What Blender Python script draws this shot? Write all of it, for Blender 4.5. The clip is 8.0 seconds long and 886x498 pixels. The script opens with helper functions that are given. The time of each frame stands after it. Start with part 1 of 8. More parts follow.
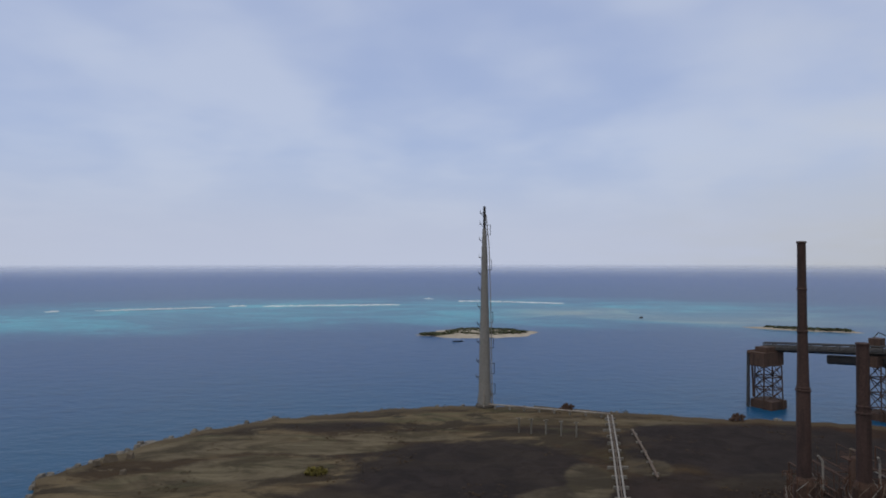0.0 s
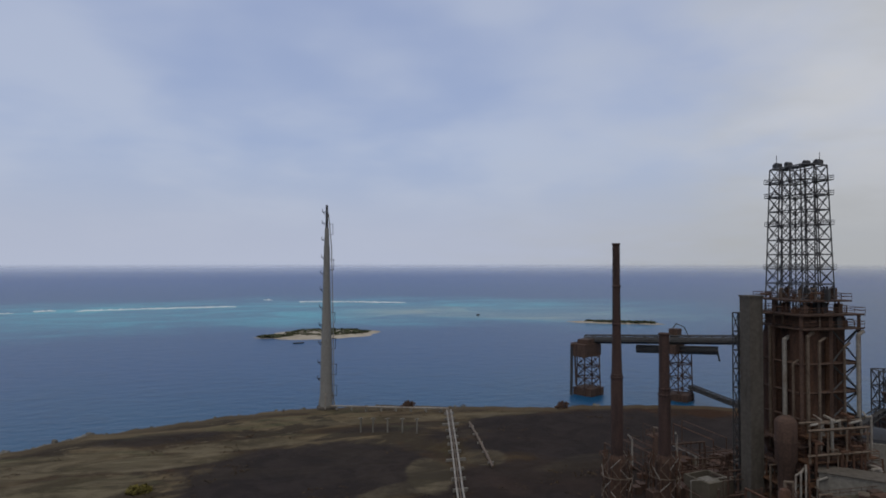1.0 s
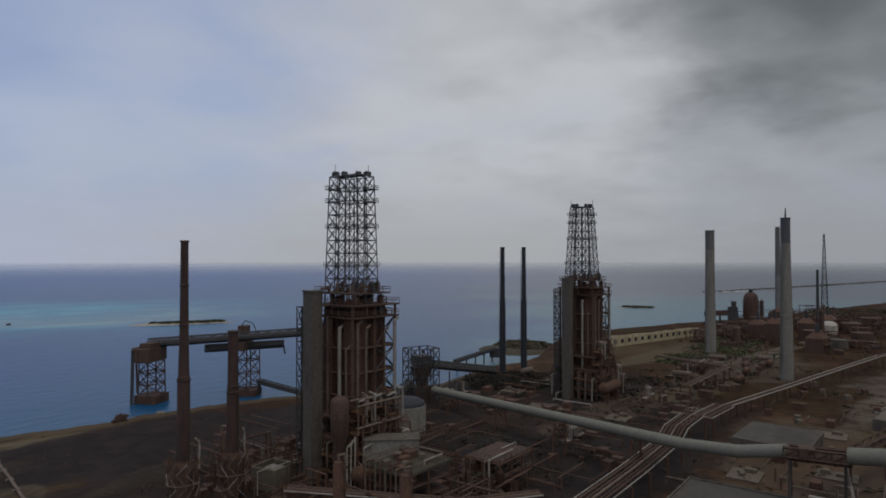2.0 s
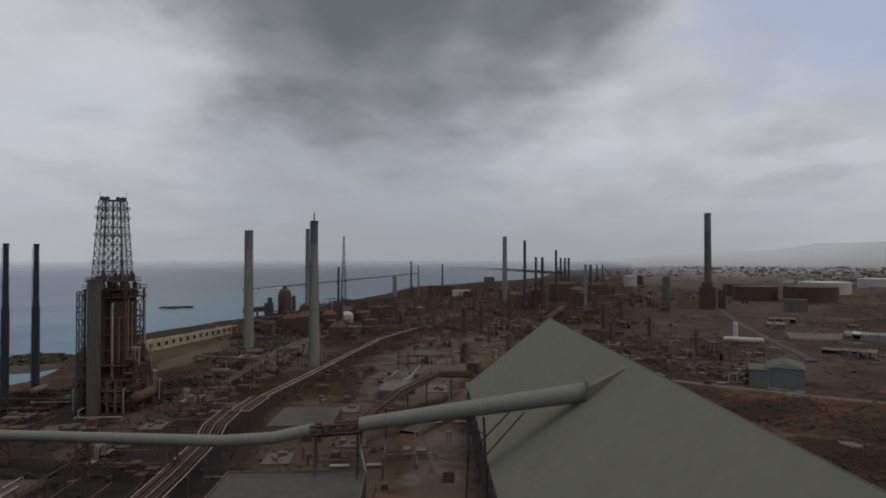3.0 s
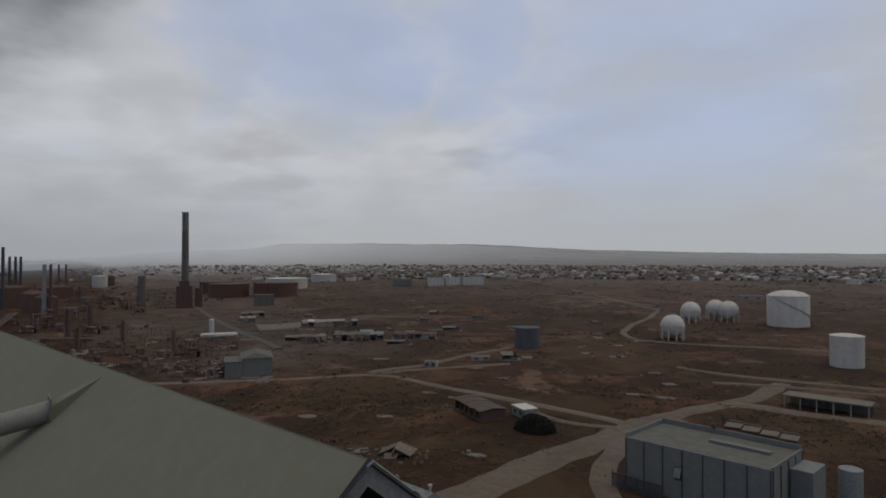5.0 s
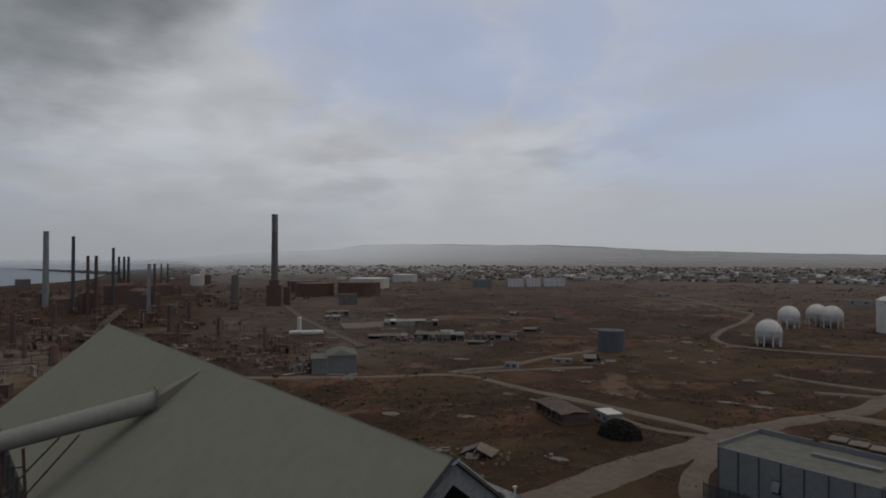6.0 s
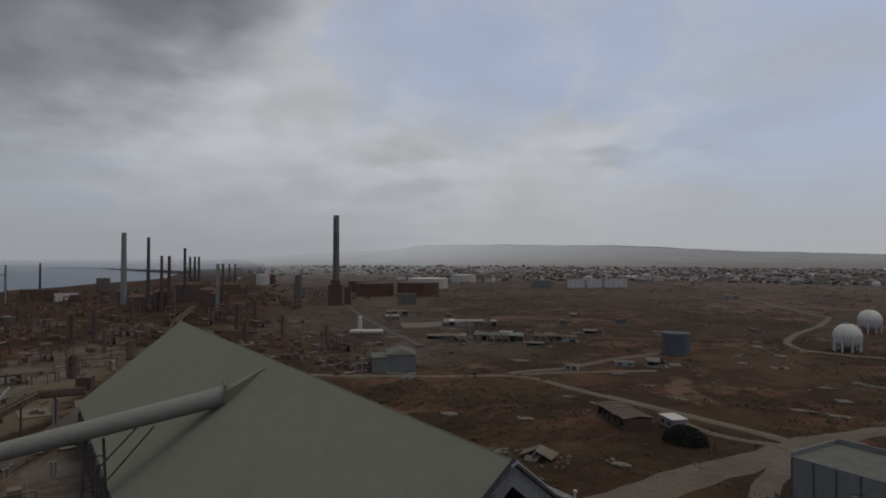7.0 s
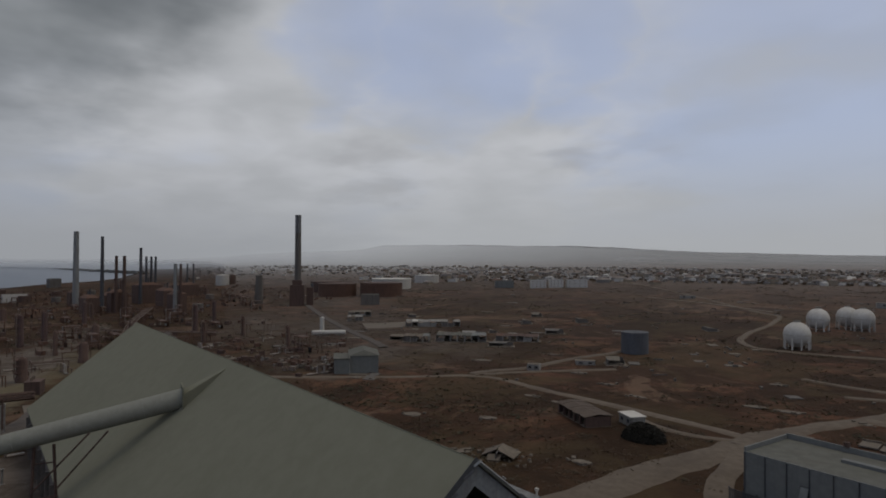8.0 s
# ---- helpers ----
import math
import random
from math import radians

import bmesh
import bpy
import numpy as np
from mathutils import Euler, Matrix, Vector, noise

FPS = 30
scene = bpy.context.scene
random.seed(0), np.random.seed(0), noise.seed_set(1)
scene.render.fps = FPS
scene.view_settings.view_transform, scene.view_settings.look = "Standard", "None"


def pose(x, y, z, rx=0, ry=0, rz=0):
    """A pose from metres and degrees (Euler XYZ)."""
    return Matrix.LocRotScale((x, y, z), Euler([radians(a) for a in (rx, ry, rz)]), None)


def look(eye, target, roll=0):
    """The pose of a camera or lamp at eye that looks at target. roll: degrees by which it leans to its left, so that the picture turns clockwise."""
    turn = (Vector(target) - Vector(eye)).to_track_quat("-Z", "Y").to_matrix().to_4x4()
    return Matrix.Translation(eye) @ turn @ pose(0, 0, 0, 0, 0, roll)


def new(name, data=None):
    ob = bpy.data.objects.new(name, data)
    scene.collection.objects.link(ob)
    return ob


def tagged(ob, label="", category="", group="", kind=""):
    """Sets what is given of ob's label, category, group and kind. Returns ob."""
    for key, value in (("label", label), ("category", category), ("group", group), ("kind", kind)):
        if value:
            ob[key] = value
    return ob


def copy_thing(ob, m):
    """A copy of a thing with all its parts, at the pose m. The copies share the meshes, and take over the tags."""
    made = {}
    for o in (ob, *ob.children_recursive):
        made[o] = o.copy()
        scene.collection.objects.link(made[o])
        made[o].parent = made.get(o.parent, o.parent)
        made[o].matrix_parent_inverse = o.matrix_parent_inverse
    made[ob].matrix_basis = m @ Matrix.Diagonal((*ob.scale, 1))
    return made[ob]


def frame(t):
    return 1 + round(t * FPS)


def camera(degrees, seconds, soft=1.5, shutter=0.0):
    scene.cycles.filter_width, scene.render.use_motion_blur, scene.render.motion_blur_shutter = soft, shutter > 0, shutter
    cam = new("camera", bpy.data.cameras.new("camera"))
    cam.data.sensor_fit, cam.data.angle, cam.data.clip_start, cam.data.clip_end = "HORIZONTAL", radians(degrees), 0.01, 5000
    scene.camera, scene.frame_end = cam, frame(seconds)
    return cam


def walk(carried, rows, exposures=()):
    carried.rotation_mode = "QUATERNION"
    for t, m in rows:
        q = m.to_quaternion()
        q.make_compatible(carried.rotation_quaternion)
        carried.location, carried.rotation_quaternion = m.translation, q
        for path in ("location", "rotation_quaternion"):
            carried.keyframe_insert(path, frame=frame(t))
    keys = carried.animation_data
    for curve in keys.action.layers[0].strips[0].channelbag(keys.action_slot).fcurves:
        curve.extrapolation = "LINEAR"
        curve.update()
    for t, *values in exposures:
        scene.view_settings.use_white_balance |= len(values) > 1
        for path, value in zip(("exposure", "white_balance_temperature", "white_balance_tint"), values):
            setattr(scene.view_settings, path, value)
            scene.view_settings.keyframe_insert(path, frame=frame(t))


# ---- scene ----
cam = camera(70.9, 8.0, soft=1.8)
EYE = 45.0
# seconds, x, y, yaw, pitch, roll
ROWS = [(0.0, 0, 0, 0.0, 1.19, 0.03), (0.5, 0, 0, -2.86, 1.18, -0.05), (0.8, 0, 0, -8.46, 1.17, 0.0), (1.0, 0, 0, -14.4, 1.16, 0.0),
        (1.2, 0, 0, -21.5, 1.13, 0.03), (1.5, 0, 0, -33.55, 1.08, 0.08), (1.7, 0, 0, -40.88, 1.03, 0.08), (2.8, 0, 0, -85.5, 0.85, 0.0),
        (3.0, 0, 0, -93.05, 0.82, 0.04), (3.5, 0, 0, -108.55, 0.76, 0.06), (4.0, 0.16, 0.31, -119.96, 0.75, 0.1), (4.5, 0.28, 0.55, -131.23, 0.68, 0.1),
        (4.7, 0.32, 0.63, -135.52, 0.69, 0.05), (5.0, 0.45, 0.9, -138.7, 0.7, 0.0), (5.4, 0.6, 1.2, -137.6, 0.72, -0.08),
        (5.8, 0.68, 1.35, -133.36, 0.74, -0.12), (6.0, 0.68, 1.35, -131.39, 0.76, -0.13), (6.5, 0.68, 1.35, -127.7, 0.75, -0.15),
        (7.0, 0.68, 1.35, -126.0, 0.78, -0.18), (7.5, 0.68, 1.35, -123.21, 0.8, -0.2), (8.0, 0.68, 1.35, -129.37, 0.82, -0.28)]
walk(cam, [(t, pose(x, y, EYE, 90 + p, r, yaw)) for t, x, y, yaw, p, r in ROWS],
     [(0.0, 0.13), (0.5, 0.02), (0.8, 0.0), (1.2, -0.08), (1.5, -0.15), (1.7, -0.17), (2.8, -0.02), (3.0, 0.0), (4.7, 0.0), (5.8, -0.1), (8.0, -0.14)])


# ---- light ----
def bearing(az, r, z=0.0):
    """A place from its bearing in degrees (0 is +y, negative to the right), its range and height."""
    a = radians(az)
    return Vector((-math.sin(a) * r, math.cos(a) * r, z))


world = bpy.data.worlds.new("overcast_sky")
scene.world = world
world.use_nodes = True


class Nodes:
    """A short way to write node trees."""

    def __init__(self, tree):
        self.tree = tree
        tree.nodes.clear()

    def add(self, kind, ins=None):
        n = self.tree.nodes.new(kind)
        for k, v in (ins or {}).items():
            self.plug(v, n.inputs[k])
        return n

    def plug(self, v, socket):
        if isinstance(v, bpy.types.NodeSocket):
            self.tree.links.new(v, socket)
        else:
            socket.default_value = v

    def math(self, op, a, b=0.0, clamp=False):
        n = self.add("ShaderNodeMath")
        n.operation, n.use_clamp = op, clamp
        self.plug(a, n.inputs[0]), self.plug(b, n.inputs[1])
        return n.outputs[0]

    def vec(self, op, a, b=(0, 0, 0)):
        n = self.add("ShaderNodeVectorMath")
        n.operation = op
        self.plug(a, n.inputs[0]), self.plug(b, n.inputs[1])
        return n.outputs[1] if op in ("DOT_PRODUCT", "LENGTH", "DISTANCE") else n.outputs[0]

    def mix(self, f, a, b):
        n = self.add("ShaderNodeMix")
        n.data_type = "RGBA"
        self.plug(f, n.inputs[0])
        for v, s in ((a, n.inputs[6]), (b, n.inputs[7])):
            self.plug((*v, 1) if isinstance(v, tuple) and len(v) == 3 else v, s)
        return n.outputs[2]

    def noise(self, vector, scale, detail=4.0, rough=0.55, distortion=0.0):
        n = self.add("ShaderNodeTexNoise", ins={"Vector": vector, "Scale": scale, "Detail": detail, "Roughness": rough, "Distortion": distortion})
        return n.outputs[0]

    def step(self, x, lo, hi):
        n = self.add("ShaderNodeMapRange", {0: x, 1: lo, 2: hi, 3: 0.0, 4: 1.0})
        n.interpolation_type = "SMOOTHSTEP"
        return n.outputs[0]


def painted_haze(n, shader, pos):
    """Painted haze: a material turns see-through with distance, most of all towards the squall."""
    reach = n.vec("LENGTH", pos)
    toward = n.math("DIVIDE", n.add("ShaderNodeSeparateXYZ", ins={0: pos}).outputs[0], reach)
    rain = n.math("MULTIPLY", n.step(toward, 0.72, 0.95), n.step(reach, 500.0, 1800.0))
    haze_weight = n.math("ADD", n.math("ADD", 0.6, n.math("MULTIPLY", n.step(reach, 700.0, 1800.0), 0.4)), n.math("MULTIPLY", rain, 1.6))
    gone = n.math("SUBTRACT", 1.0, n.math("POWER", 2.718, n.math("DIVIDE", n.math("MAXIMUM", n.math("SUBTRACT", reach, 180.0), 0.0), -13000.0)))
    return n.add("ShaderNodeMixShader", ins={0: n.math("MULTIPLY", gone, haze_weight, True), 1: shader, 2: n.add("ShaderNodeBsdfTransparent").outputs[0]}).outputs[0]


SUN_AZ, SUN_EL = 150.0, 70.0
w = Nodes(world.node_tree)
way = w.vec("NORMALIZE", w.add("ShaderNodeTexCoord").outputs["Generated"])
axes = w.add("ShaderNodeSeparateXYZ", ins={0: way})
up = axes.outputs[2]
sky = w.add("ShaderNodeTexSky")
sky.sky_type, sky.sun_disc, sky.dust_density = "NISHITA", False, 2.0
sky.sun_elevation, sky.sun_rotation = radians(SUN_EL), radians(-SUN_AZ)
clear = w.mix(0.6, w.vec("MULTIPLY", sky.outputs[0], (0.09, 0.09, 0.09)), (0.43, 0.51, 0.76))
# cloud layer seen in perspective
flat = w.math("MAXIMUM", w.math("ADD", up, 0.22), 0.05)
layer = w.vec("DIVIDE", way, w.add("ShaderNodeCombineXYZ", ins={0: flat, 1: flat, 2: 1.0}).outputs[0])
big = w.noise(layer, 1.4, 3.0, 0.45, 0.15)
fine = w.noise(layer, 3.0, 3.5, 0.45, 0.2)


# cloud masses have ragged edges
ragged = w.add("ShaderNodeTexNoise", ins={"Vector": layer, "Scale": 2.2, "Detail": 4.0, "Roughness": 0.55}).outputs["Color"]
frayed = w.vec("NORMALIZE", w.vec("ADD", way, w.vec("MULTIPLY", w.vec("SUBTRACT", ragged, (0.5, 0.5, 0.5)), (0.34, 0.34, 0.2))))


def lobe(az, el, lo, hi):
    c = bearing(az, math.cos(radians(el)), math.sin(radians(el)))
    return w.step(w.vec("DOT_PRODUCT", frayed, tuple(c)), math.cos(radians(hi)), math.cos(radians(lo)))


squall = lobe(-89.0, 33.0, 5, 31)
blue_gap = w.math("MAXIMUM", w.math("MAXIMUM", lobe(-120, 18.5, 0, 8), lobe(-130, 17, 1, 9)), w.math("MULTIPLY", w.math("MAXIMUM", lobe(-141, 19, 0, 8), lobe(-160, 12, 4, 19)), 0.8))
veil_side = w.math("MAXIMUM", lobe(-62, 16, 8, 30), w.math("MAXIMUM", lobe(-112, 9, 4, 16), lobe(-132, 7, 2, 13)))
puffs = w.math("MAXIMUM", lobe(-122.4, 7.8, 0, 5), lobe(-145, 10, 0, 5))
sea_side = lobe(12, 20, 22, 62)
land_side = lobe(-150, 10, 10, 60)
cover = w.math("ADD", w.math("MULTIPLY", big, 1.45), w.math("MULTIPLY", fine, 0.35))
cover = w.math("SUBTRACT", cover, w.math("MULTIPLY", sea_side, 0.5))
cover = w.math("SUBTRACT", cover, w.math("MULTIPLY", blue_gap, 0.52))
cover = w.math("ADD", cover, w.math("MULTIPLY", veil_side, 0.3))
cover = w.math("SUBTRACT", cover, w.math("MULTIPLY", land_side, 0.02))
cover = w.math("ADD", cover, w.math("MULTIPLY", squall, 0.5))
# unseen cloud overhead, added to take the blue out of the light
cover = w.math("ADD", cover, w.math("MULTIPLY", w.step(up, 0.42, 0.75), 0.6))
cloud = w.step(cover, 0.35, 1.2)
# a thin veil softens the sky over the sea
veil = w.math("MULTIPLY", w.step(w.math("ADD", big, w.math("MULTIPLY", fine, 0.5)), 0.55, 1.0), 0.38)
cloud = w.math("ADD", 0.3, w.math("MULTIPLY", cloud, 0.7))
cloud = w.math("MULTIPLY", w.math("SUBTRACT", 1.0, sea_side), cloud)
cloud = w.math("ADD", cloud, w.math("MULTIPLY", sea_side, veil))
shade = w.math("ADD", w.math("MULTIPLY", fine, 0.55), w.math("MULTIPLY", big, 0.45))
white = w.mix(w.step(shade, 0.38, 0.66), (0.565, 0.58, 0.615), (0.45, 0.465, 0.49))
white = w.mix(w.math("MULTIPLY", lobe(-86, 13, 5, 19), 0.8), white, (0.36, 0.385, 0.43))
white = w.mix(w.math("MULTIPLY", puffs, w.step(fine, 0.35, 0.6)), white, (0.42, 0.43, 0.455))
white = w.mix(sea_side, white, (0.60, 0.64, 0.72))
dark = w.mix(w.step(w.math("ADD", shade, w.math("MULTIPLY", squall, 0.3)), 0.4, 0.95), (0.30, 0.32, 0.34), (0.13, 0.144, 0.158))
clouds = w.mix(w.step(w.math("ADD", squall, w.math("MULTIPLY", w.math("SUBTRACT", fine, 0.5), 0.26)), 0.02, 0.95), white, dark)
dome = w.mix(cloud, clear, clouds)
haze = w.mix(sea_side, (0.42, 0.435, 0.455), (0.45, 0.495, 0.62))
haze = w.mix(lobe(-94, 3, 8, 34), haze, (0.335, 0.35, 0.375))
dome = w.mix(w.math("SUBTRACT", 1.0, w.step(up, -0.01, 0.2)), dome, haze)
back = w.add("ShaderNodeBackground", ins={0: dome, 1: 1.0})
w.add("ShaderNodeOutputWorld", ins={0: back.outputs[0]})

sun = new("sun", bpy.data.lights.new("sun", "SUN"))
sun.data.energy, sun.data.angle, sun.data.color = 0.75, radians(22), (1.0, 0.91, 0.78)
sun.matrix_world = look(bearing(SUN_AZ, 36.4, 100), (0, 0, 0))


# ---- materials ----
def material(name, low, high, rough=0.8, metal=0.0, grain=6.0, stain=0.35, stain_color=None, streak=False, bump=0.15, island=0.0, spec=0.3):
    """Two colours in a fine grain, with larger stains over them."""
    m = bpy.data.materials.new(name)
    m.use_nodes = True
    n = Nodes(m.node_tree)
    place = n.add("ShaderNodeNewGeometry").outputs["Position"]
    fine_ = n.noise(place, grain, 6.0, 0.65)
    stretched = n.vec("MULTIPLY", place, (1.0, 1.0, 0.12)) if streak else place
    broad = n.noise(stretched, grain * 0.13 if not streak else grain * 0.4, 5.0, 0.6, 0.4)
    color = n.mix(n.step(fine_, 0.3, 0.7), low, high)
    if stain_color is None:
        stain_color = tuple(c * 0.45 for c in low)
    color = n.mix(n.math("MULTIPLY", n.step(broad, 0.48, 0.68), stain), color, stain_color)
    if island:
        tone = n.add("ShaderNodeNewGeometry").outputs["Random Per Island"]
        color = n.mix(n.math("MULTIPLY", tone, island), color, tuple(c * 0.35 for c in low))
    rnd = n.add("ShaderNodeObjectInfo").outputs["Random"]
    color = n.mix(n.math("MULTIPLY", rnd, 0.22), color, tuple(c * 0.6 for c in low))
    b = n.add("ShaderNodeBump", ins={"Strength": bump, "Distance": 0.3, "Height": fine_})
    p = n.add("ShaderNodeBsdfPrincipled", ins={"Base Color": color, "Roughness": n.math("ADD", rough - 0.1, n.math("MULTIPLY", broad, 0.2), True),
                                               "Metallic": metal, "Normal": b.outputs[0], "Specular IOR Level": spec})
    n.add("ShaderNodeOutputMaterial", ins={0: painted_haze(n, p.outputs[0], place)})
    return m


rust = material("rusty_steel", (0.07492, 0.04085, 0.02815), (0.1305, 0.06955, 0.04616), 0.85, 0.0, 3.0, 0.6, (0.028, 0.022, 0.02), True)
rust_dark = material("dark_rusted_steel", (0.06201, 0.04063, 0.0325), (0.1102, 0.065, 0.04875), 0.85, 0.0, 3.0, 0.5, (0.016, 0.014, 0.014), True)
dark_steel = material("dark_steel", (0.03708, 0.0384, 0.0419), (0.06798, 0.0672, 0.06984), 0.7, 0.0, 4.0, 0.4, (0.05, 0.032, 0.022), True)
navy_steel = material("blue_black_steel", (0.020, 0.023, 0.030), (0.036, 0.040, 0.050), 0.7, 0.0, 4.0, 0.4, (0.034, 0.026, 0.022), True)
grey_steel = material("grey_weathered_steel", (0.15, 0.155, 0.15), (0.22, 0.22, 0.21), 0.75, 0.0, 2.0, 0.5, (0.10, 0.07, 0.05), True)
flare_steel = material("pale_grey_steel", (0.20, 0.195, 0.185), (0.27, 0.262, 0.248), 0.75, 0.0, 2.0, 0.15, (0.16, 0.13, 0.11), True)
soot_steel = material("sooted_grey_concrete", (0.115, 0.112, 0.11), (0.165, 0.16, 0.155), 0.9, 0.0, 2.0, 0.4, (0.07, 0.065, 0.06), True)
asphalt = material("worn_asphalt", (0.060, 0.049, 0.041), (0.088, 0.072, 0.059), 1.0, 0.0, 0.5, 0.5, (0.055, 0.044, 0.036))
concrete = material("weathered_concrete", (0.17, 0.16, 0.14), (0.25, 0.235, 0.21), 0.95, 0.0, 1.5, 0.5, (0.08, 0.07, 0.06), True)
dark_concrete = material("sooty_concrete", (0.09, 0.08, 0.07), (0.13, 0.115, 0.10), 0.95, 0.0, 1.5, 0.5, None, True)
roof_sheet = material("green_grey_roof_sheet", (0.1465, 0.1424, 0.103), (0.1643, 0.1589, 0.1171), 0.9, 0.0, 0.5, 0.25, (0.125, 0.122, 0.086), False, 0.03, 0, 0.1)
tube_sheet = material("pale_green_tube_sheet", (0.165, 0.164, 0.134), (0.20, 0.197, 0.165), 0.85, 0.0, 1.2, 0.25, (0.15, 0.14, 0.115), True, 0.06)
pipe_pale = material("pale_pipe_lagging", (0.23, 0.213, 0.19), (0.34, 0.315, 0.285), 0.6, 0.0, 2.0, 0.5, (0.16, 0.10, 0.07), False)
pipe_brown = material("brown_pipe", (0.11, 0.0825, 0.0638), (0.187, 0.143, 0.11), 0.75, 0.0, 2.0, 0.5, (0.05, 0.03, 0.022), False)
white_paint = material("weathered_white_paint", (0.38, 0.355, 0.31), (0.46, 0.43, 0.38), 0.7, 0.0, 0.7, 0.35, (0.28, 0.25, 0.215), True, 0.05)
blue_sheet = material("pale_blue_sheet", (0.1187, 0.1212, 0.1117), (0.1484, 0.1503, 0.1378), 0.75, 0.0, 0.8, 0.4, (0.10, 0.105, 0.105), True, 0.05)
flat_roof = material("dusty_flat_roof", (0.1062, 0.09095, 0.0697), (0.1445, 0.1249, 0.09775), 0.95, 0.0, 0.8, 0.5, (0.12, 0.10, 0.085))
yellow_wall = material("yellow_plaster", (0.3667, 0.315, 0.2016), (0.454, 0.396, 0.2621), 0.9, 0.0, 0.8, 0.4, (0.2, 0.16, 0.1), True, 0.05)
derrick_steel = material("weathered_grey_blue_steel", (0.068, 0.071, 0.079), (0.11, 0.112, 0.12), 0.7, 0.0, 4.0, 0.4, (0.07, 0.048, 0.035), True)
shaft_concrete = material("dark_streaked_concrete", (0.0858, 0.0759, 0.0649), (0.121, 0.1078, 0.0935), 0.95, 0.0, 1.5, 0.6, (0.045, 0.036, 0.03), True)
orange_rust = material("orange_rusted_steel", (0.10, 0.052, 0.030), (0.16, 0.085, 0.05), 0.9, 0.0, 2.0, 0.6, (0.045, 0.03, 0.024), True)
stack_rust = material("purple_brown_rusted_stack", (0.04909, 0.03025, 0.0275), (0.08085, 0.0495, 0.04263), 0.85, 0.0, 3.0, 0.5, (0.02, 0.016, 0.016), True)
hall_roof = material("grey_green_flat_roof", (0.08055, 0.0782, 0.06412), (0.1094, 0.1054, 0.08758), 0.95, 0.0, 0.5, 0.6, (0.085, 0.074, 0.058))
scrub_mix = material("grey_brown_scrub", (0.044, 0.034, 0.020), (0.072, 0.054, 0.032), 1.0, 0.0, 2.0, 0.3, (0.036, 0.027, 0.016), island=0.2)
yard_roof = material("dusty_brown_yard_roof", (0.070, 0.063, 0.054), (0.096, 0.087, 0.075), 0.95, 0.0, 0.5, 0.6, (0.05, 0.042, 0.034))
town_white = material("bright_white_plaster", (0.40, 0.378, 0.338), (0.48, 0.455, 0.41), 0.9, 0, 0.6, 0.25, (0.4, 0.38, 0.34))
opening = material("dark_opening", (0.012, 0.012, 0.013), (0.02, 0.02, 0.022), 0.6, 0.0, 3.0, 0.1)
dirt_road = material("pale_dirt_road", (0.088, 0.067, 0.048), (0.125, 0.097, 0.070), 1.0, 0.0, 0.5, 0.6, (0.062, 0.045, 0.032), False, 0.2)
slab_mat = material("broken_concrete", (0.10, 0.082, 0.062), (0.15, 0.122, 0.093), 1.0, 0.0, 0.9, 0.5, (0.11, 0.09, 0.075))
scrub_dry = material("dry_scrub", (0.056, 0.038, 0.022), (0.088, 0.060, 0.037), 1.0, 0.0, 2.0, 0.3, (0.05, 0.032, 0.02), island=0.2)
scrub_green = material("dark_green_bush", (0.0378, 0.0324, 0.018), (0.063, 0.0522, 0.0306), 1.0, 0.0, 3.0, 0.3, (0.022, 0.020, 0.012), island=0.15)
leaf_green = material("grey_green_bush", (0.048, 0.055, 0.026), (0.085, 0.092, 0.044), 1.0, 0.0, 3.0, 0.4, (0.02, 0.024, 0.012), island=0.3)
thicket_dark = material("blackened_thicket", (0.016, 0.014, 0.010), (0.030, 0.026, 0.018), 1.0, 0.0, 3.0, 0.3, (0.01, 0.009, 0.007), island=0.2)
rock = material("shore_rock", (0.15, 0.137, 0.12), (0.32, 0.298, 0.265), 1.0, 0.0, 1.0, 0.4, None, island=0.6)
sand = material("coral_sand", (0.34, 0.30, 0.24), (0.46, 0.41, 0.34), 1.0, 0.0, 0.3, 0.3, (0.2, 0.17, 0.12))
spit_soil = material("bare_brown_soil", (0.0527, 0.04092, 0.02604), (0.0806, 0.0651, 0.0434), 1.0, 0.0, 0.3, 0.4, (0.05, 0.04, 0.026))
foam_mat = material("breaking_foam", (0.75, 0.78, 0.8), (0.85, 0.87, 0.88), 0.9, 0.0, 0.4, 0.3, (0.4, 0.52, 0.58))
orange_roof = material("faded_roof", (0.16, 0.13, 0.11), (0.23, 0.195, 0.165), 0.9, 0.0, 0.5, 0.3)


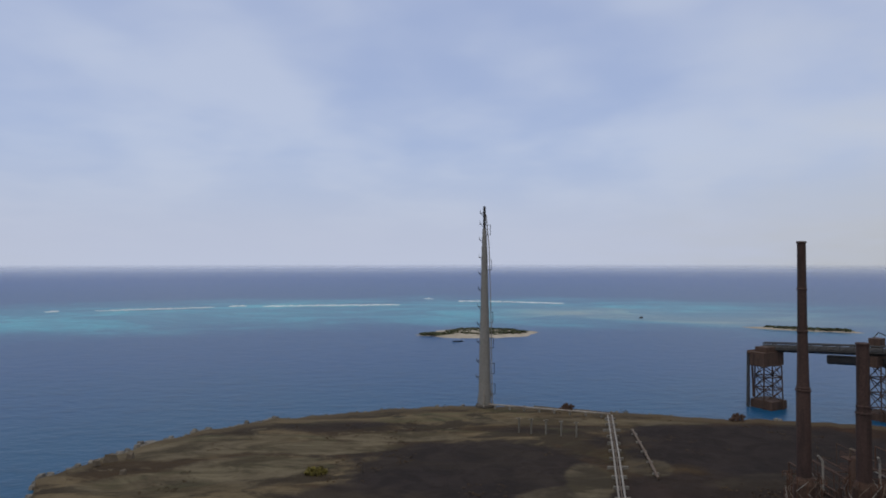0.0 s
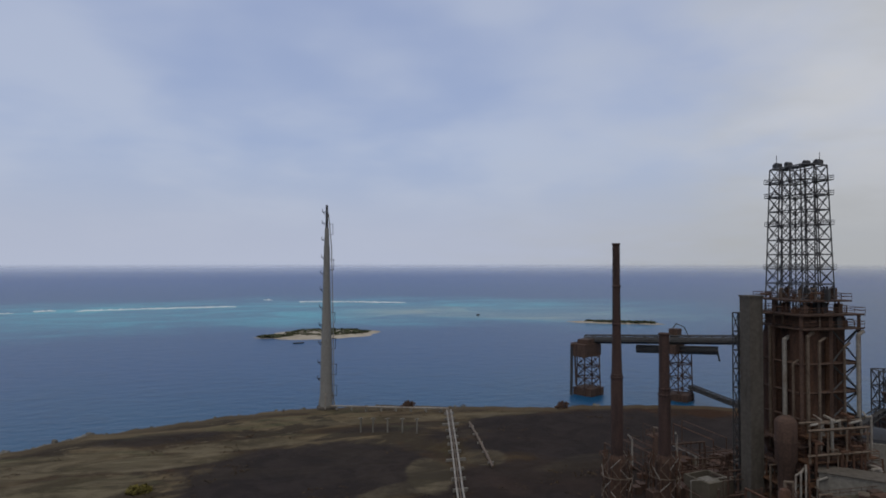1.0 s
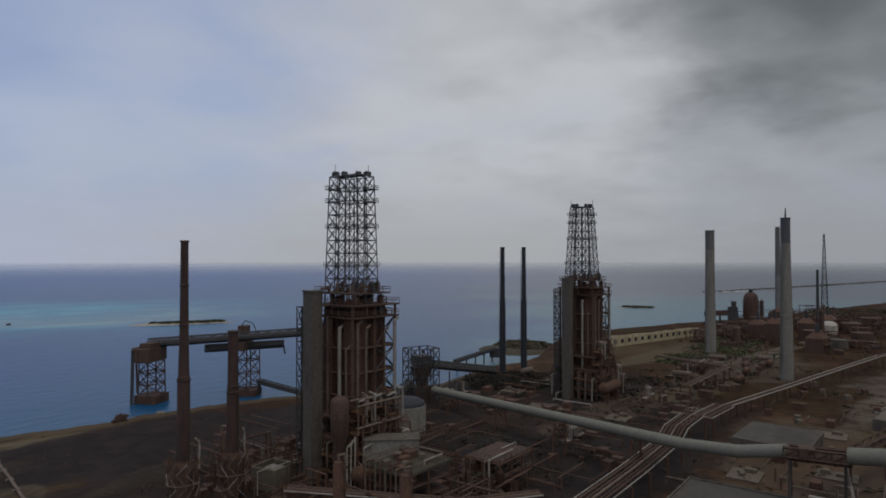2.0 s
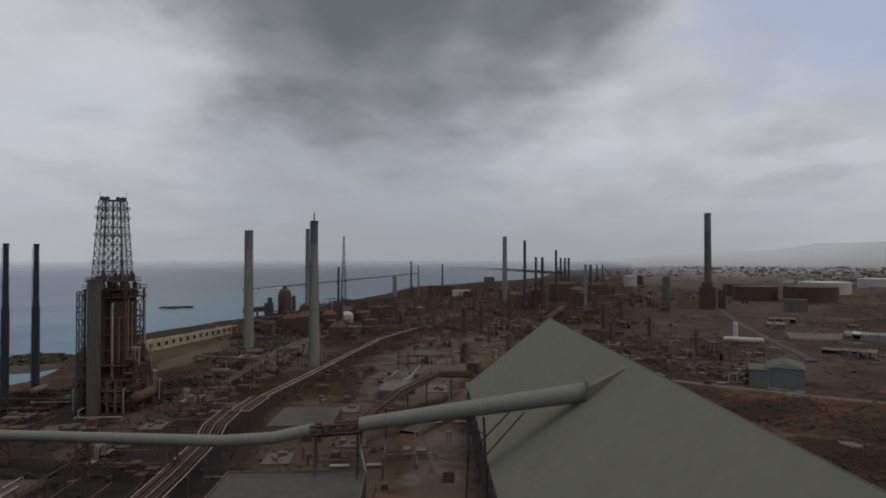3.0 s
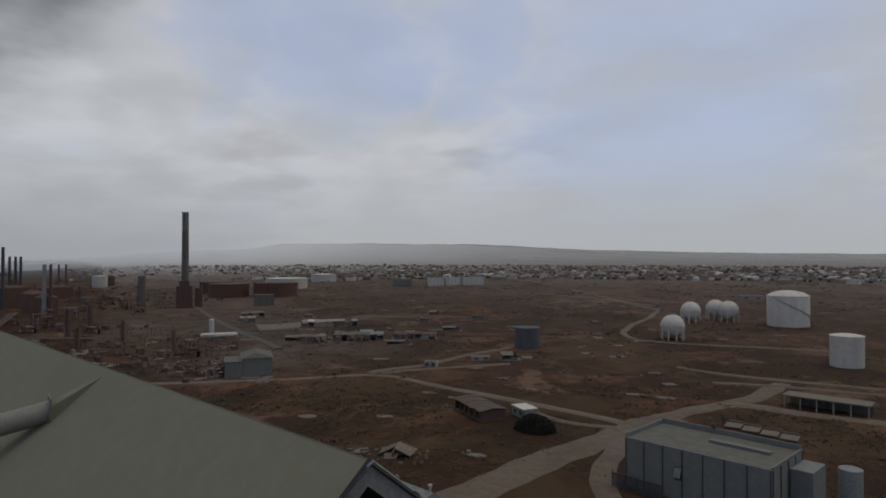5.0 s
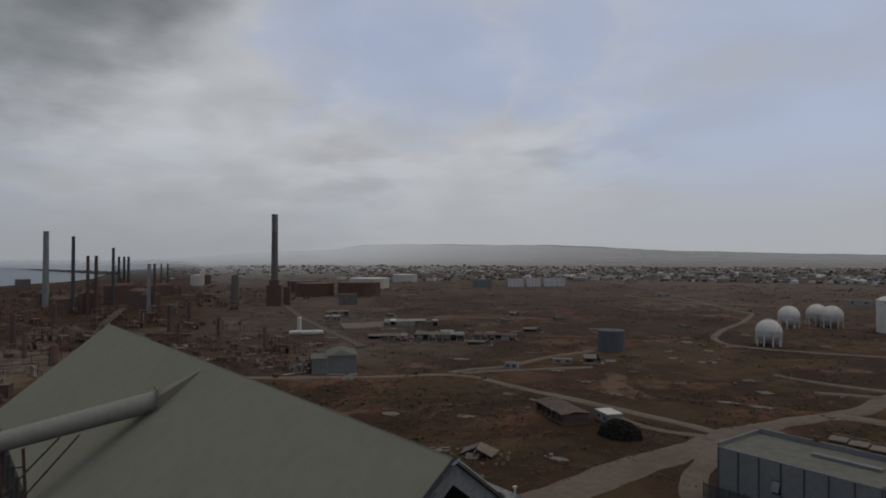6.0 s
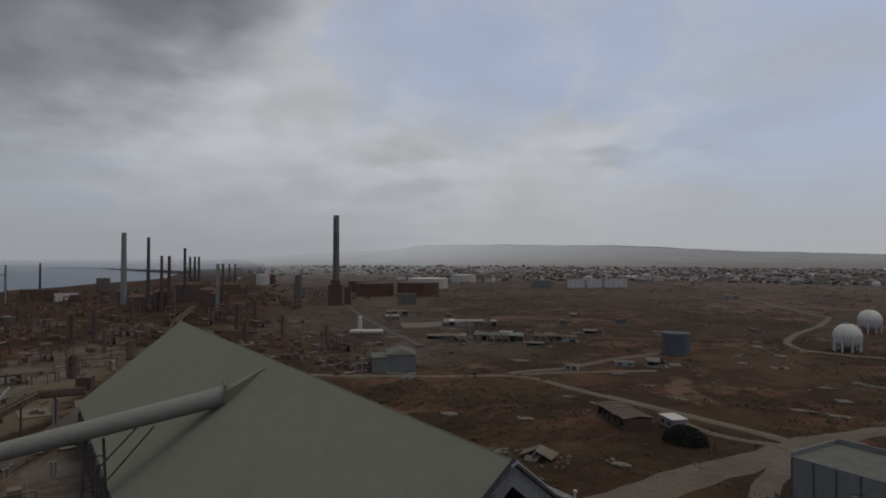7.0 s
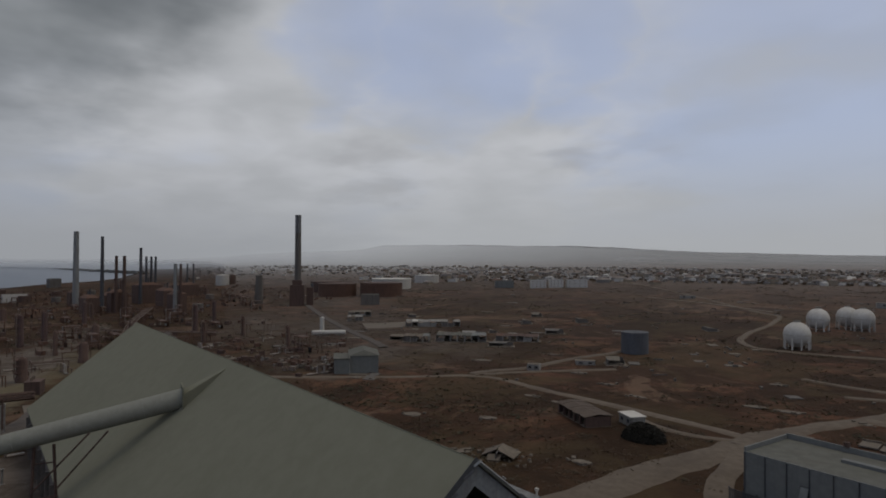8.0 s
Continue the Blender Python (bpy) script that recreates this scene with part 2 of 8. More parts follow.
# ---- building helpers ----
class Geo:
    """Vertices and faces of one mesh, put together from simple solids."""

    def __init__(self):
        self.v, self.f = [], []

    def add(self, verts, faces):
        k = len(self.v)
        self.v += [tuple(p) for p in verts]
        self.f += [tuple(i + k for i in f) for f in faces]
        return self

    def box(self, c, s, rz=0.0):
        cx, cy, cz = c
        hx, hy, hz = s[0] / 2, s[1] / 2, s[2] / 2
        co, si = math.cos(radians(rz)), math.sin(radians(rz))
        vs = [(cx + co * x - si * y, cy + si * x + co * y, cz + z) for z in (-hz, hz) for x, y in ((-hx, -hy), (hx, -hy), (hx, hy), (-hx, hy))]
        return self.add(vs, [(3, 2, 1, 0), (4, 5, 6, 7), (0, 1, 5, 4), (1, 2, 6, 5), (2, 3, 7, 6), (3, 0, 4, 7)])

    def tube(self, p, q, r, r2=None, n=8):
        p, q = Vector(p), Vector(q)
        d = (q - p).normalized()
        a = d.orthogonal().normalized()
        b = d.cross(a)
        r2 = r if r2 is None else r2
        vs = []
        for c, rr in ((p, r), (q, r2)):
            vs += [c + (a * math.cos(t) + b * math.sin(t)) * rr for t in (2 * math.pi * (i + 0.5) / n for i in range(n))]
        fs = [(i, (i + 1) % n, n + (i + 1) % n, n + i) for i in range(n)]
        return self.add(vs, fs + [tuple(range(n - 1, -1, -1)), tuple(range(n, 2 * n))])

    def beam(self, p, q, width):
        return self.tube(p, q, width * 0.7071, None, 4)

    def pipe(self, pts, r, n=8):
        for p, q in zip(pts, pts[1:]):
            self.tube(p, q, r, None, n)
        for p in pts[1:-1]:
            self.ball(p, r * 1.05, 6, 4)
        return self

    def lathe(self, profile, n=20, c=(0, 0, 0)):
        vs = [(c[0] + r * math.cos(2 * math.pi * i / n), c[1] + r * math.sin(2 * math.pi * i / n), c[2] + z) for r, z in profile for i in range(n)]
        m = len(profile)
        fs = [(j * n + i, j * n + (i + 1) % n, (j + 1) * n + (i + 1) % n, (j + 1) * n + i) for j in range(m - 1) for i in range(n)]
        return self.add(vs, fs + [tuple(range(n - 1, -1, -1)), tuple(range((m - 1) * n, m * n))])

    def ball(self, c, r, n=12, m=8, sz=1.0):
        prof = [(max(0.01, math.sin(math.pi * j / m)) * r, -math.cos(math.pi * j / m) * r * sz) for j in range(m + 1)]
        return self.lathe(prof, n, c)

    def drum(self, p, q, r, n=16):
        """A vessel with dished ends from p to q."""
        p, q = Vector(p), Vector(q)
        d = (q - p).normalized() * r * 0.45
        self.tube(p, q, r, None, n)
        self.tube(p - d * 0.6, p, r * 0.75, r, n), self.tube(p - d, p - d * 0.6, r * 0.3, r * 0.75, n)
        self.tube(q, q + d * 0.6, r, r * 0.75, n), self.tube(q + d * 0.6, q + d, r * 0.75, r * 0.3, n)
        return self

    def mesh(self, name):
        me = bpy.data.meshes.new(name)
        me.from_pydata(self.v, [], self.f)
        return me


def thing(name, label, category, place=(0, 0, 0), rz=0.0, group="", kind=""):
    """An empty at the base of a thing."""
    ob = new(name)
    ob.matrix_basis = pose(*place, 0, 0, rz)
    ob.empty_display_size = 0.5
    return tagged(ob, label, category, group, kind)


def part(name, geo, mat, parent=None, label="", smooth=False):
    me = geo.mesh(name) if isinstance(geo, Geo) else geo
    if not me.materials:
        me.materials.append(mat)
        if smooth:
            me.shade_smooth()
            me.set_sharp_from_angle(angle=radians(38))
    ob = new(name, me)
    ob.parent = parent
    return tagged(ob, label)


def solo(name, geo, mat, label, category, place=(0, 0, 0), rz=0.0, group="", kind="", smooth=False):
    """A thing that is one mesh."""
    ob = part(name, geo, mat, None, label, smooth)
    ob.matrix_basis = pose(*place, 0, 0, rz)
    return tagged(ob, label, category, group, kind)


def smoothstep(a, b, x):
    x = min(1.0, max(0.0, (x - a) / (b - a)))
    return x * x * (3 - 2 * x)


def between(table, x):
    """Straight interpolation in a table of pairs, with x rising."""
    for (x0, y0), (x1, y1) in zip(table, table[1:]):
        if x <= x1:
            return y0 + (y1 - y0) * max(0.0, x - x0) / (x1 - x0)
    return table[-1][1]


# ---- ground and sea ----
# range of the shore by bearing to the right of north (degrees, metres)
SHORE = [(-180, 4900), (-160, 4900), (-140, 200), (-110, 60), (-70, 40), (-45, 40), (-35, 60), (-34, 110), (-33.4, 150), (-33, 161), (-28.4, 171), (-23.6, 183), (-16.8, 192), (-9.4, 196),
         (-2, 202), (9, 204), (15, 201), (24.6, 204), (33.6, 216), (39, 220), (47.6, 228), (52.0, 232), (54, 248), (57.3, 276), (59.8, 286), (61.2, 306), (62.4, 345), (63.6, 384), (65.2, 402),
         (67.6, 425), (72, 466), (75, 500), (80, 563), (84.2, 668), (87.8, 800), (89.5, 900), (91, 1010), (94.4, 1065), (97.5, 1200), (100.1, 1290), (102, 1450), (103.2, 1850), (104.2, 4900), (180, 4900)]
# how far the hills rise over the eye's level, in degrees
HILLS = [(-180, 0.15), (-140, 0.1), (100, -0.15), (106, -0.1), (111, 0.12), (116, 0.45), (121, 0.62), (124, 1.1), (131, 1.18), (142, 1.08), (152, 0.6), (164, 0.3), (180, 0.15)]
SEA = -2.5


def ground(x, y):
    s = x * 0.2 - y * 0.98
    r = math.hypot(x, y)
    z = 14 * smoothstep(150, 900, s)
    if r > 900:
        z *= 1 - 0.9 * smoothstep(900, 1300, r) * smoothstep(113, 105, abs(math.degrees(math.atan2(x, y))))
    if r > 2200:
        c = math.degrees(math.atan2(x, y))
        top = EYE + 4700 * math.tan(radians(between(HILLS, c) + 0.05 * noise.noise((c * 0.35, 3, 0)) + 0.03 * noise.noise((c * 1.3, 7, 0))))
        z += (top - 14) * smoothstep(2400, 4700, r) * (1 + 0.05 * noise.noise((x * 0.004, y * 0.004, 1)))
    return z


def on_ground(x, y, sink=0.05):
    return (x, y, ground(x, y) - sink)


def polar_sheet(name, azimuths, rings, far, height):
    g = Geo()
    na, nr = len(azimuths), len(rings)
    for s in rings:
        for c in azimuths:
            r = 5.0 * (far(c) / 5.0) ** s
            x, y = math.sin(radians(c)) * r, math.cos(radians(c)) * r
            g.v.append((x, y, height(x, y, r, c)))
    g.f = [(j * na + i, j * na + i + 1, (j + 1) * na + i + 1, (j + 1) * na + i) for j in range(nr - 1) for i in range(na - 1)]
    return g


def shore(c):
    wig = 1 + 0.012 * noise.noise((c * 0.5, 0, 5)) + 0.006 * noise.noise((c * 2.3, 0, 9))
    return between(SHORE, c) * wig


def land_height(x, y, r, c):
    edge = shore(c)
    z = ground(x, y) + 0.08 * noise.noise((x * 0.06, y * 0.06, 0)) * smoothstep(20, 60, r)
    if edge < 4800:
        z -= 4.5 * smoothstep(edge - 5, edge, r) + 0.6 * smoothstep(edge - 18, edge - 4, r)
    return z


soil = bpy.data.materials.new("dry_soil")
soil.use_nodes = True
n = Nodes(soil.node_tree)
pos = n.add("ShaderNodeNewGeometry").outputs["Position"]
xyz = n.add("ShaderNodeSeparateXYZ", ins={0: pos})
wide = n.noise(pos, 0.011, 5.0, 0.6, 0.6)
mid = n.noise(pos, 0.06, 6.0, 0.65, 0.4)
tiny = n.noise(pos, 0.6, 6.0, 0.7)
soil_c = n.mix(n.step(mid, 0.40, 0.60), (0.044, 0.0262, 0.0175), (0.080, 0.0492, 0.0335))
soil_c = n.mix(n.math("MULTIPLY", n.step(wide, 0.53, 0.60), 0.5), soil_c, (0.098, 0.066, 0.044))
soil_c = n.mix(n.math("MULTIPLY", n.step(n.noise(pos, 0.018, 7.0, 0.68, 0.6), 0.46, 0.53), 0.82), soil_c, (0.027, 0.0175, 0.0112))
soil_c = n.mix(n.math("MULTIPLY", n.step(n.noise(pos, 0.085, 6.0, 0.7, 0.8), 0.54, 0.60), 0.7), soil_c, (0.028, 0.0215, 0.0125))
soil_c = n.mix(n.math("MULTIPLY", n.step(n.noise(pos, 0.03, 6.0, 0.7, 1.0), 0.61, 0.68), 0.5), soil_c, (0.115, 0.087, 0.061))
# broad drifts of scrub and grey clearings
soil_c = n.mix(n.math("MULTIPLY", n.step(n.noise(pos, 0.0065, 6.0, 0.65, 0.8), 0.49, 0.56), 0.7), soil_c, (0.027, 0.0205, 0.0125))
soil_c = n.mix(n.math("MULTIPLY", n.step(n.noise(pos, 0.013, 6.0, 0.65, 1.2), 0.58, 0.64), 0.6), soil_c, (0.125, 0.098, 0.076))
# small dark thorn patches and paler scraped spots
soil_c = n.mix(n.math("MULTIPLY", n.step(n.noise(n.vec("MULTIPLY", pos, (1.0, 0.7, 1.0)), 0.04, 6.0, 0.7, 0.7), 0.52, 0.58), 0.75), soil_c, (0.021, 0.0145, 0.009))
soil_c = n.mix(n.math("MULTIPLY", n.step(n.noise(pos, 0.16, 5.0, 0.65, 0.6), 0.63, 0.68), 0.45), soil_c, (0.125, 0.088, 0.06))
# olive weed drifts
soil_c = n.mix(n.math("MULTIPLY", n.step(n.noise(pos, 0.024, 6.0, 0.65, 0.9), 0.50, 0.60), 0.6), soil_c, (0.050, 0.042, 0.024))
soil_c = n.vec("MULTIPLY", soil_c, (1.10, 0.89, 0.76))
# the point is grassier and sandier
point = n.step(n.math("SUBTRACT", xyz.outputs[1], n.math("MULTIPLY", xyz.outputs[0], 1.5)), 35.0, 125.0)
drawn = n.vec("MULTIPLY", pos, (0.55, 1.3, 1.0))
grass = n.mix(n.step(n.noise(drawn, 0.04, 7.0, 0.66, 0.5), 0.42, 0.58), (0.052, 0.037, 0.023), (0.142, 0.110, 0.066))
grass = n.mix(n.math("MULTIPLY", n.step(n.noise(drawn, 0.055, 6.0, 0.66, 0.8), 0.47, 0.56), 0.85), grass, (0.031, 0.025, 0.019))
grass = n.mix(n.math("MULTIPLY", n.step(n.noise(drawn, 0.03, 7.0, 0.7, 1.2), 0.54, 0.62), 0.5), grass, (0.088, 0.090, 0.048))
grass = n.mix(n.math("MULTIPLY", n.step(n.noise(drawn, 0.24, 5.0, 0.7, 0.6), 0.60, 0.66), 0.55), grass, (0.175, 0.145, 0.10))
grass = n.mix(n.math("MULTIPLY", n.step(n.noise(drawn, 0.16, 5.0, 0.7, 0.6), 0.60, 0.68), 0.5), grass, (0.07, 0.038, 0.024))
soil_c = n.mix(point, soil_c, grass)


def yard(x, y, rx, ry, rz):
    m = n.add("ShaderNodeMapping", ins={0: pos, 1: (x, y, 0), 2: (0, 0, radians(rz)), 3: (rx, ry, 1000.0)})
    m.vector_type = "TEXTURE"
    return n.step(n.math("ADD", n.vec("LENGTH", m.outputs[0]), n.math("MULTIPLY", n.math("SUBTRACT", mid, 0.5), 1.3)), 1.1, 0.8)


for x_, y_, rx_, ry_, rz_, k_ in ((8, 138, 30, 22, -5, 0.92), (82, 150, 44, 26, -6, 0.95), (120, 132, 34, 26, -20, 0.9), (160, 130, 40, 30, 0, 0.8), (-5, 115, 26, 20, 0, 0.8), (55, 118, 30, 20, 0, 0.8), (48, 95, 24, 18, 0, 0.7),
                                  (-62, 150, 16, 6, 30, 0.6), (-30, 172, 16, 6, 10, 0.6), (30, 168, 20, 4, 0, 0.5), (95, 70, 60, 40, 0, 0.8), (150, 75, 70, 45, 0, 0.6), (200, 95, 40, 40, 0, 0.7), (166, 58, 36, 13, 0, 0.85), (128, 47, 34, 10, 0, 0.85), (136, 12, 18, 9, -20, 0.7)):
    soil_c = n.mix(n.math("MULTIPLY", yard(x_, y_, rx_, ry_, rz_), k_), soil_c, n.mix(n.step(n.noise(pos, 0.12, 6.0, 0.7, 0.8), 0.42, 0.62), (0.0225, 0.0185, 0.0185), (0.033, 0.0265, 0.0255)))
soil_c = n.mix(n.math("MULTIPLY", n.math("MULTIPLY", point, n.step(n.noise(drawn, 0.028, 7.0, 0.7, 1.0), 0.57, 0.66)), 0.6), soil_c, (0.085, 0.066, 0.047))
tan = n.mix(n.step(n.noise(drawn, 0.09, 7.0, 0.7, 0.8), 0.40, 0.60), (0.066, 0.055, 0.034), (0.168, 0.140, 0.092))
for x_, y_, rx_, ry_, rz_, k_ in ((-60, 152, 26, 9, 20, 0.7), (-42, 137, 18, 8, 5, 0.75), (-28, 152, 20, 6, 5, 0.8), (-56, 127, 18, 7, 0, 0.55), (-12, 161, 20, 5, 0, 0.7), (31, 130, 5, 11, -8, 0.55), (45, 137, 6, 6, 0, 0.35), (22, 121, 9, 4, 20, 0.4), (66, 128, 14, 5, 10, 0.15), (92, 118, 10, 6, 0, 0.2), (40, 176, 34, 4, -2, 0.5)):
    soil_c = n.mix(n.math("MULTIPLY", yard(x_, y_, rx_, ry_, rz_), k_), soil_c, tan)
for x_, y_, rx_, ry_, rz_, k_ in ((262, 128, 70, 22, -12, 0.12), (345, 112, 60, 26, -14, 0.35), (225, 62, 30, 9, -10, 0.6), (240, -5, 55, 18, -14, 0.75), (300, -40, 50, 16, -25, 0.6), (300, 96, 50, 10, -12, 0.6)):
    soil_c = n.mix(n.math("MULTIPLY", yard(x_, y_, rx_, ry_, rz_), k_), soil_c, (0.118, 0.098, 0.062))
for x_, y_, rx_, ry_, rz_, k_ in ((60, 0, 30, 14, 0, 0.6), (106, -4, 24, 10, -10, 0.75), (190, 72, 46, 9, -8, 0.55), (150, 20, 60, 16, 8, 0.55), (310, 70, 60, 30, 20, 0.6), (230, 190, 60, 22, 40, 0.5)):
    soil_c = n.mix(n.math("MULTIPLY", yard(x_, y_, rx_, ry_, rz_), k_), soil_c, (0.105, 0.078, 0.056))
# dusty grey ground; the broad faint inland patches also stand in for haze
for x_, y_, rx_, ry_, rz_, k_ in ((300, -15, 62, 24, -25, 0.8), (145, -9, 28, 9, -14, 0.85), (232, 4, 36, 13, -14, 0.6), (375, -52, 44, 18, -22, 0.6), (272, 62, 44, 10, -12, 0.6), (430, -70, 40, 14, -20, 0.5), (480, -20, 60, 16, -10, 0.45), (300, -185, 120, 50, -33, 0.22), (430, -235, 120, 60, -30, 0.21), (245, -150, 52, 18, -50, 0.28), (560, -330, 110, 50, -30, 0.25), (240, -205, 42, 22, -20, 0.28), (380, -150, 70, 24, -25, 0.25)):
    soil_c = n.mix(n.math("MULTIPLY", yard(x_, y_, rx_, ry_, rz_), k_), soil_c, n.mix(n.step(n.noise(pos, 0.09, 6.0, 0.7, 0.8), 0.4, 0.62), (0.125, 0.104, 0.086), (0.07, 0.056, 0.045)))
soil_c = n.mix(n.math("MULTIPLY", n.step(tiny, 0.5, 0.75), 0.3), soil_c, (0.026, 0.018, 0.013))
soil_c = n.mix(n.math("MULTIPLY", n.step(n.math("MULTIPLY", xyz.outputs[2], -1.0), 0.15, 0.45), 0.6), soil_c, (0.105, 0.082, 0.052))
soil_c = n.mix(n.step(n.math("MULTIPLY", xyz.outputs[2], -1.0), 0.6, 1.5), soil_c, (0.27, 0.235, 0.18))
# haze put into the soil's colour: paler up the rise, palest on the ridge
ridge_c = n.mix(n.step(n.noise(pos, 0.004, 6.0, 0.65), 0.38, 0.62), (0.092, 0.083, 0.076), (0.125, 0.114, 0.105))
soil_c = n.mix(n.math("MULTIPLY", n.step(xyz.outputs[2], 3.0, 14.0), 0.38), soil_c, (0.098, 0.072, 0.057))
# the same painted haze lightens the ground on the plateau
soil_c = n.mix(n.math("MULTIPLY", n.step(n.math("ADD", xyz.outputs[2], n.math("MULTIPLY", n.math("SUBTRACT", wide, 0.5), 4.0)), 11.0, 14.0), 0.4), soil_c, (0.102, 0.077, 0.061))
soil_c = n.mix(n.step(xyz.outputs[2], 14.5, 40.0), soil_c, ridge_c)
bmp = n.add("ShaderNodeBump", ins={"Strength": 0.6, "Distance": 0.6, "Height": n.math("ADD", tiny, mid)})
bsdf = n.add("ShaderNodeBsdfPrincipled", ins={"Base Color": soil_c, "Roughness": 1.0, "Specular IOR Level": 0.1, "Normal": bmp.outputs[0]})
# painted haze: far land and ridge turn see-through, most of all towards the squall
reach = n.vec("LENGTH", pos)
haze_weight = n.math("ADD", 0.06, n.math("MULTIPLY", n.step(n.math("DIVIDE", xyz.outputs[0], reach), 0.45, 0.97), 0.72))
haze_share = n.math("MULTIPLY", n.step(reach, 700.0, 4700.0), haze_weight)
thin = n.add("ShaderNodeMixShader", ins={0: haze_share, 1: bsdf.outputs[0], 2: n.add("ShaderNodeBsdfTransparent").outputs[0]})
n.add("ShaderNodeOutputMaterial", ins={0: painted_haze(n, thin.outputs[0], pos)})

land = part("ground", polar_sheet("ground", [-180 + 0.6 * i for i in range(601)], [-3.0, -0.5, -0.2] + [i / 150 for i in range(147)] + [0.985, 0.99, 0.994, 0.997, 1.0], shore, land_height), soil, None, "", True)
tagged(land, "dry brown scrubland with soot-black yards and pale soil", "ground", "", "structure")

sea_mat = bpy.data.materials.new("sea_water")
sea_mat.use_nodes = True
n = Nodes(sea_mat.node_tree)
pos = n.add("ShaderNodeNewGeometry").outputs["Position"]
xyz = n.add("ShaderNodeSeparateXYZ", ins={0: pos})
rng = n.vec("LENGTH", pos)
rng = n.math("ADD", rng, n.math("MULTIPLY", n.math("SUBTRACT", n.noise(pos, 0.006, 5.0, 0.6, 0.5), 0.5), 250.0))
east = n.math("DIVIDE", xyz.outputs[0], rng)
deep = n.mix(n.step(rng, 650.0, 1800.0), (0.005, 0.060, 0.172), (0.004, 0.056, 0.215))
near_shore = n.math("SUBTRACT", 1.0, n.step(rng, 170.0, 330.0))
deep = n.mix(n.math("MULTIPLY", near_shore, 0.5), deep, (0.006, 0.078, 0.135))
reef_in = n.step(rng, 415.0, 570.0)
reef_out = n.math("SUBTRACT", 1.0, n.step(rng, 660.0, 900.0))
reef = n.math("MULTIPLY", n.math("MULTIPLY", reef_in, reef_out), n.math("SUBTRACT", 1.0, n.step(east, 0.3, 0.75)))
patch = n.step(n.noise(n.vec("MULTIPLY", pos, (0.5, 1.0, 1.0)), 0.014, 8.0, 0.75, 1.3), 0.44, 0.62)
water_c = n.mix(n.math("MULTIPLY", reef, n.math("ADD", 0.34, n.math("MULTIPLY", patch, 0.66))), deep, (0.042, 0.35, 0.43))
pale = n.math("MULTIPLY", n.math("MULTIPLY", n.step(east, 0.05, 0.2), n.math("SUBTRACT", 1.0, n.step(east, 0.45, 0.62))), n.math("MULTIPLY", n.step(rng, 500.0, 560.0), n.math("SUBTRACT", 1.0, n.step(rng, 580.0, 680.0))))
water_c = n.mix(n.math("MULTIPLY", n.math("MULTIPLY", pale, n.math("ADD", 0.3, n.math("MULTIPLY", patch, 0.7))), 0.8), water_c, (0.29, 0.29, 0.24))
# the sky's pale grey painted into the far water on the squall side
sky_grey = n.math("MULTIPLY", n.step(east, 0.72, 0.97), n.step(rng, 300.0, 900.0))
water_c = n.mix(n.math("MULTIPLY", sky_grey, 0.85), water_c, (0.108, 0.124, 0.14))
# shallows along the far shore
shallow = n.math("MULTIPLY", n.step(east, 0.80, 0.93), n.math("SUBTRACT", 1.0, n.step(rng, 620.0, 1000.0)))
water_c = n.mix(n.math("MULTIPLY", shallow, 0.5), water_c, (0.10, 0.22, 0.24))
wave = n.add("ShaderNodeTexNoise", ins={"Vector": n.vec("MULTIPLY", pos, (0.6, 1.0, 1.0)), "Scale": 0.22, "Detail": 5.0, "Roughness": 0.6})
water_c = n.mix(n.math("MULTIPLY", n.step(wave.outputs[0], 0.48, 0.66), 0.4), water_c, n.mix(0.5, water_c, (0.01, 0.02, 0.05)))
bmp = n.add("ShaderNodeBump", ins={"Strength": 0.4, "Distance": 0.8, "Height": wave.outputs[0]})
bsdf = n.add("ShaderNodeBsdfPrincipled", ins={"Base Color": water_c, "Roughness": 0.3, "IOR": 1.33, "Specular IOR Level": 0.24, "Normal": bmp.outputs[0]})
# painted haze: the farthest water turns see-through towards the horizon
haze_share = n.math("MULTIPLY", n.step(n.vec("LENGTH", pos), 1500.0, 4900.0), 0.96)
thin = n.add("ShaderNodeMixShader", ins={0: haze_share, 1: bsdf.outputs[0], 2: n.add("ShaderNodeBsdfTransparent").outputs[0]})
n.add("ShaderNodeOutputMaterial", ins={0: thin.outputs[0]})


def sea_height(x, y, r, c):
    lift = (EYE - SEA - 4900 * math.tan(radians(0.2))) * smoothstep(1600, 4900, r)
    return SEA + lift * smoothstep(110, 108, c) * smoothstep(-152, -146, c)


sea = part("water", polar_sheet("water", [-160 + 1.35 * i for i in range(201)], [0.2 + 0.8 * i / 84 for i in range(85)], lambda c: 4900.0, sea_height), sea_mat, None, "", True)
tagged(sea, "blue open sea with turquoise reef shallows", "sea", "", "structure")


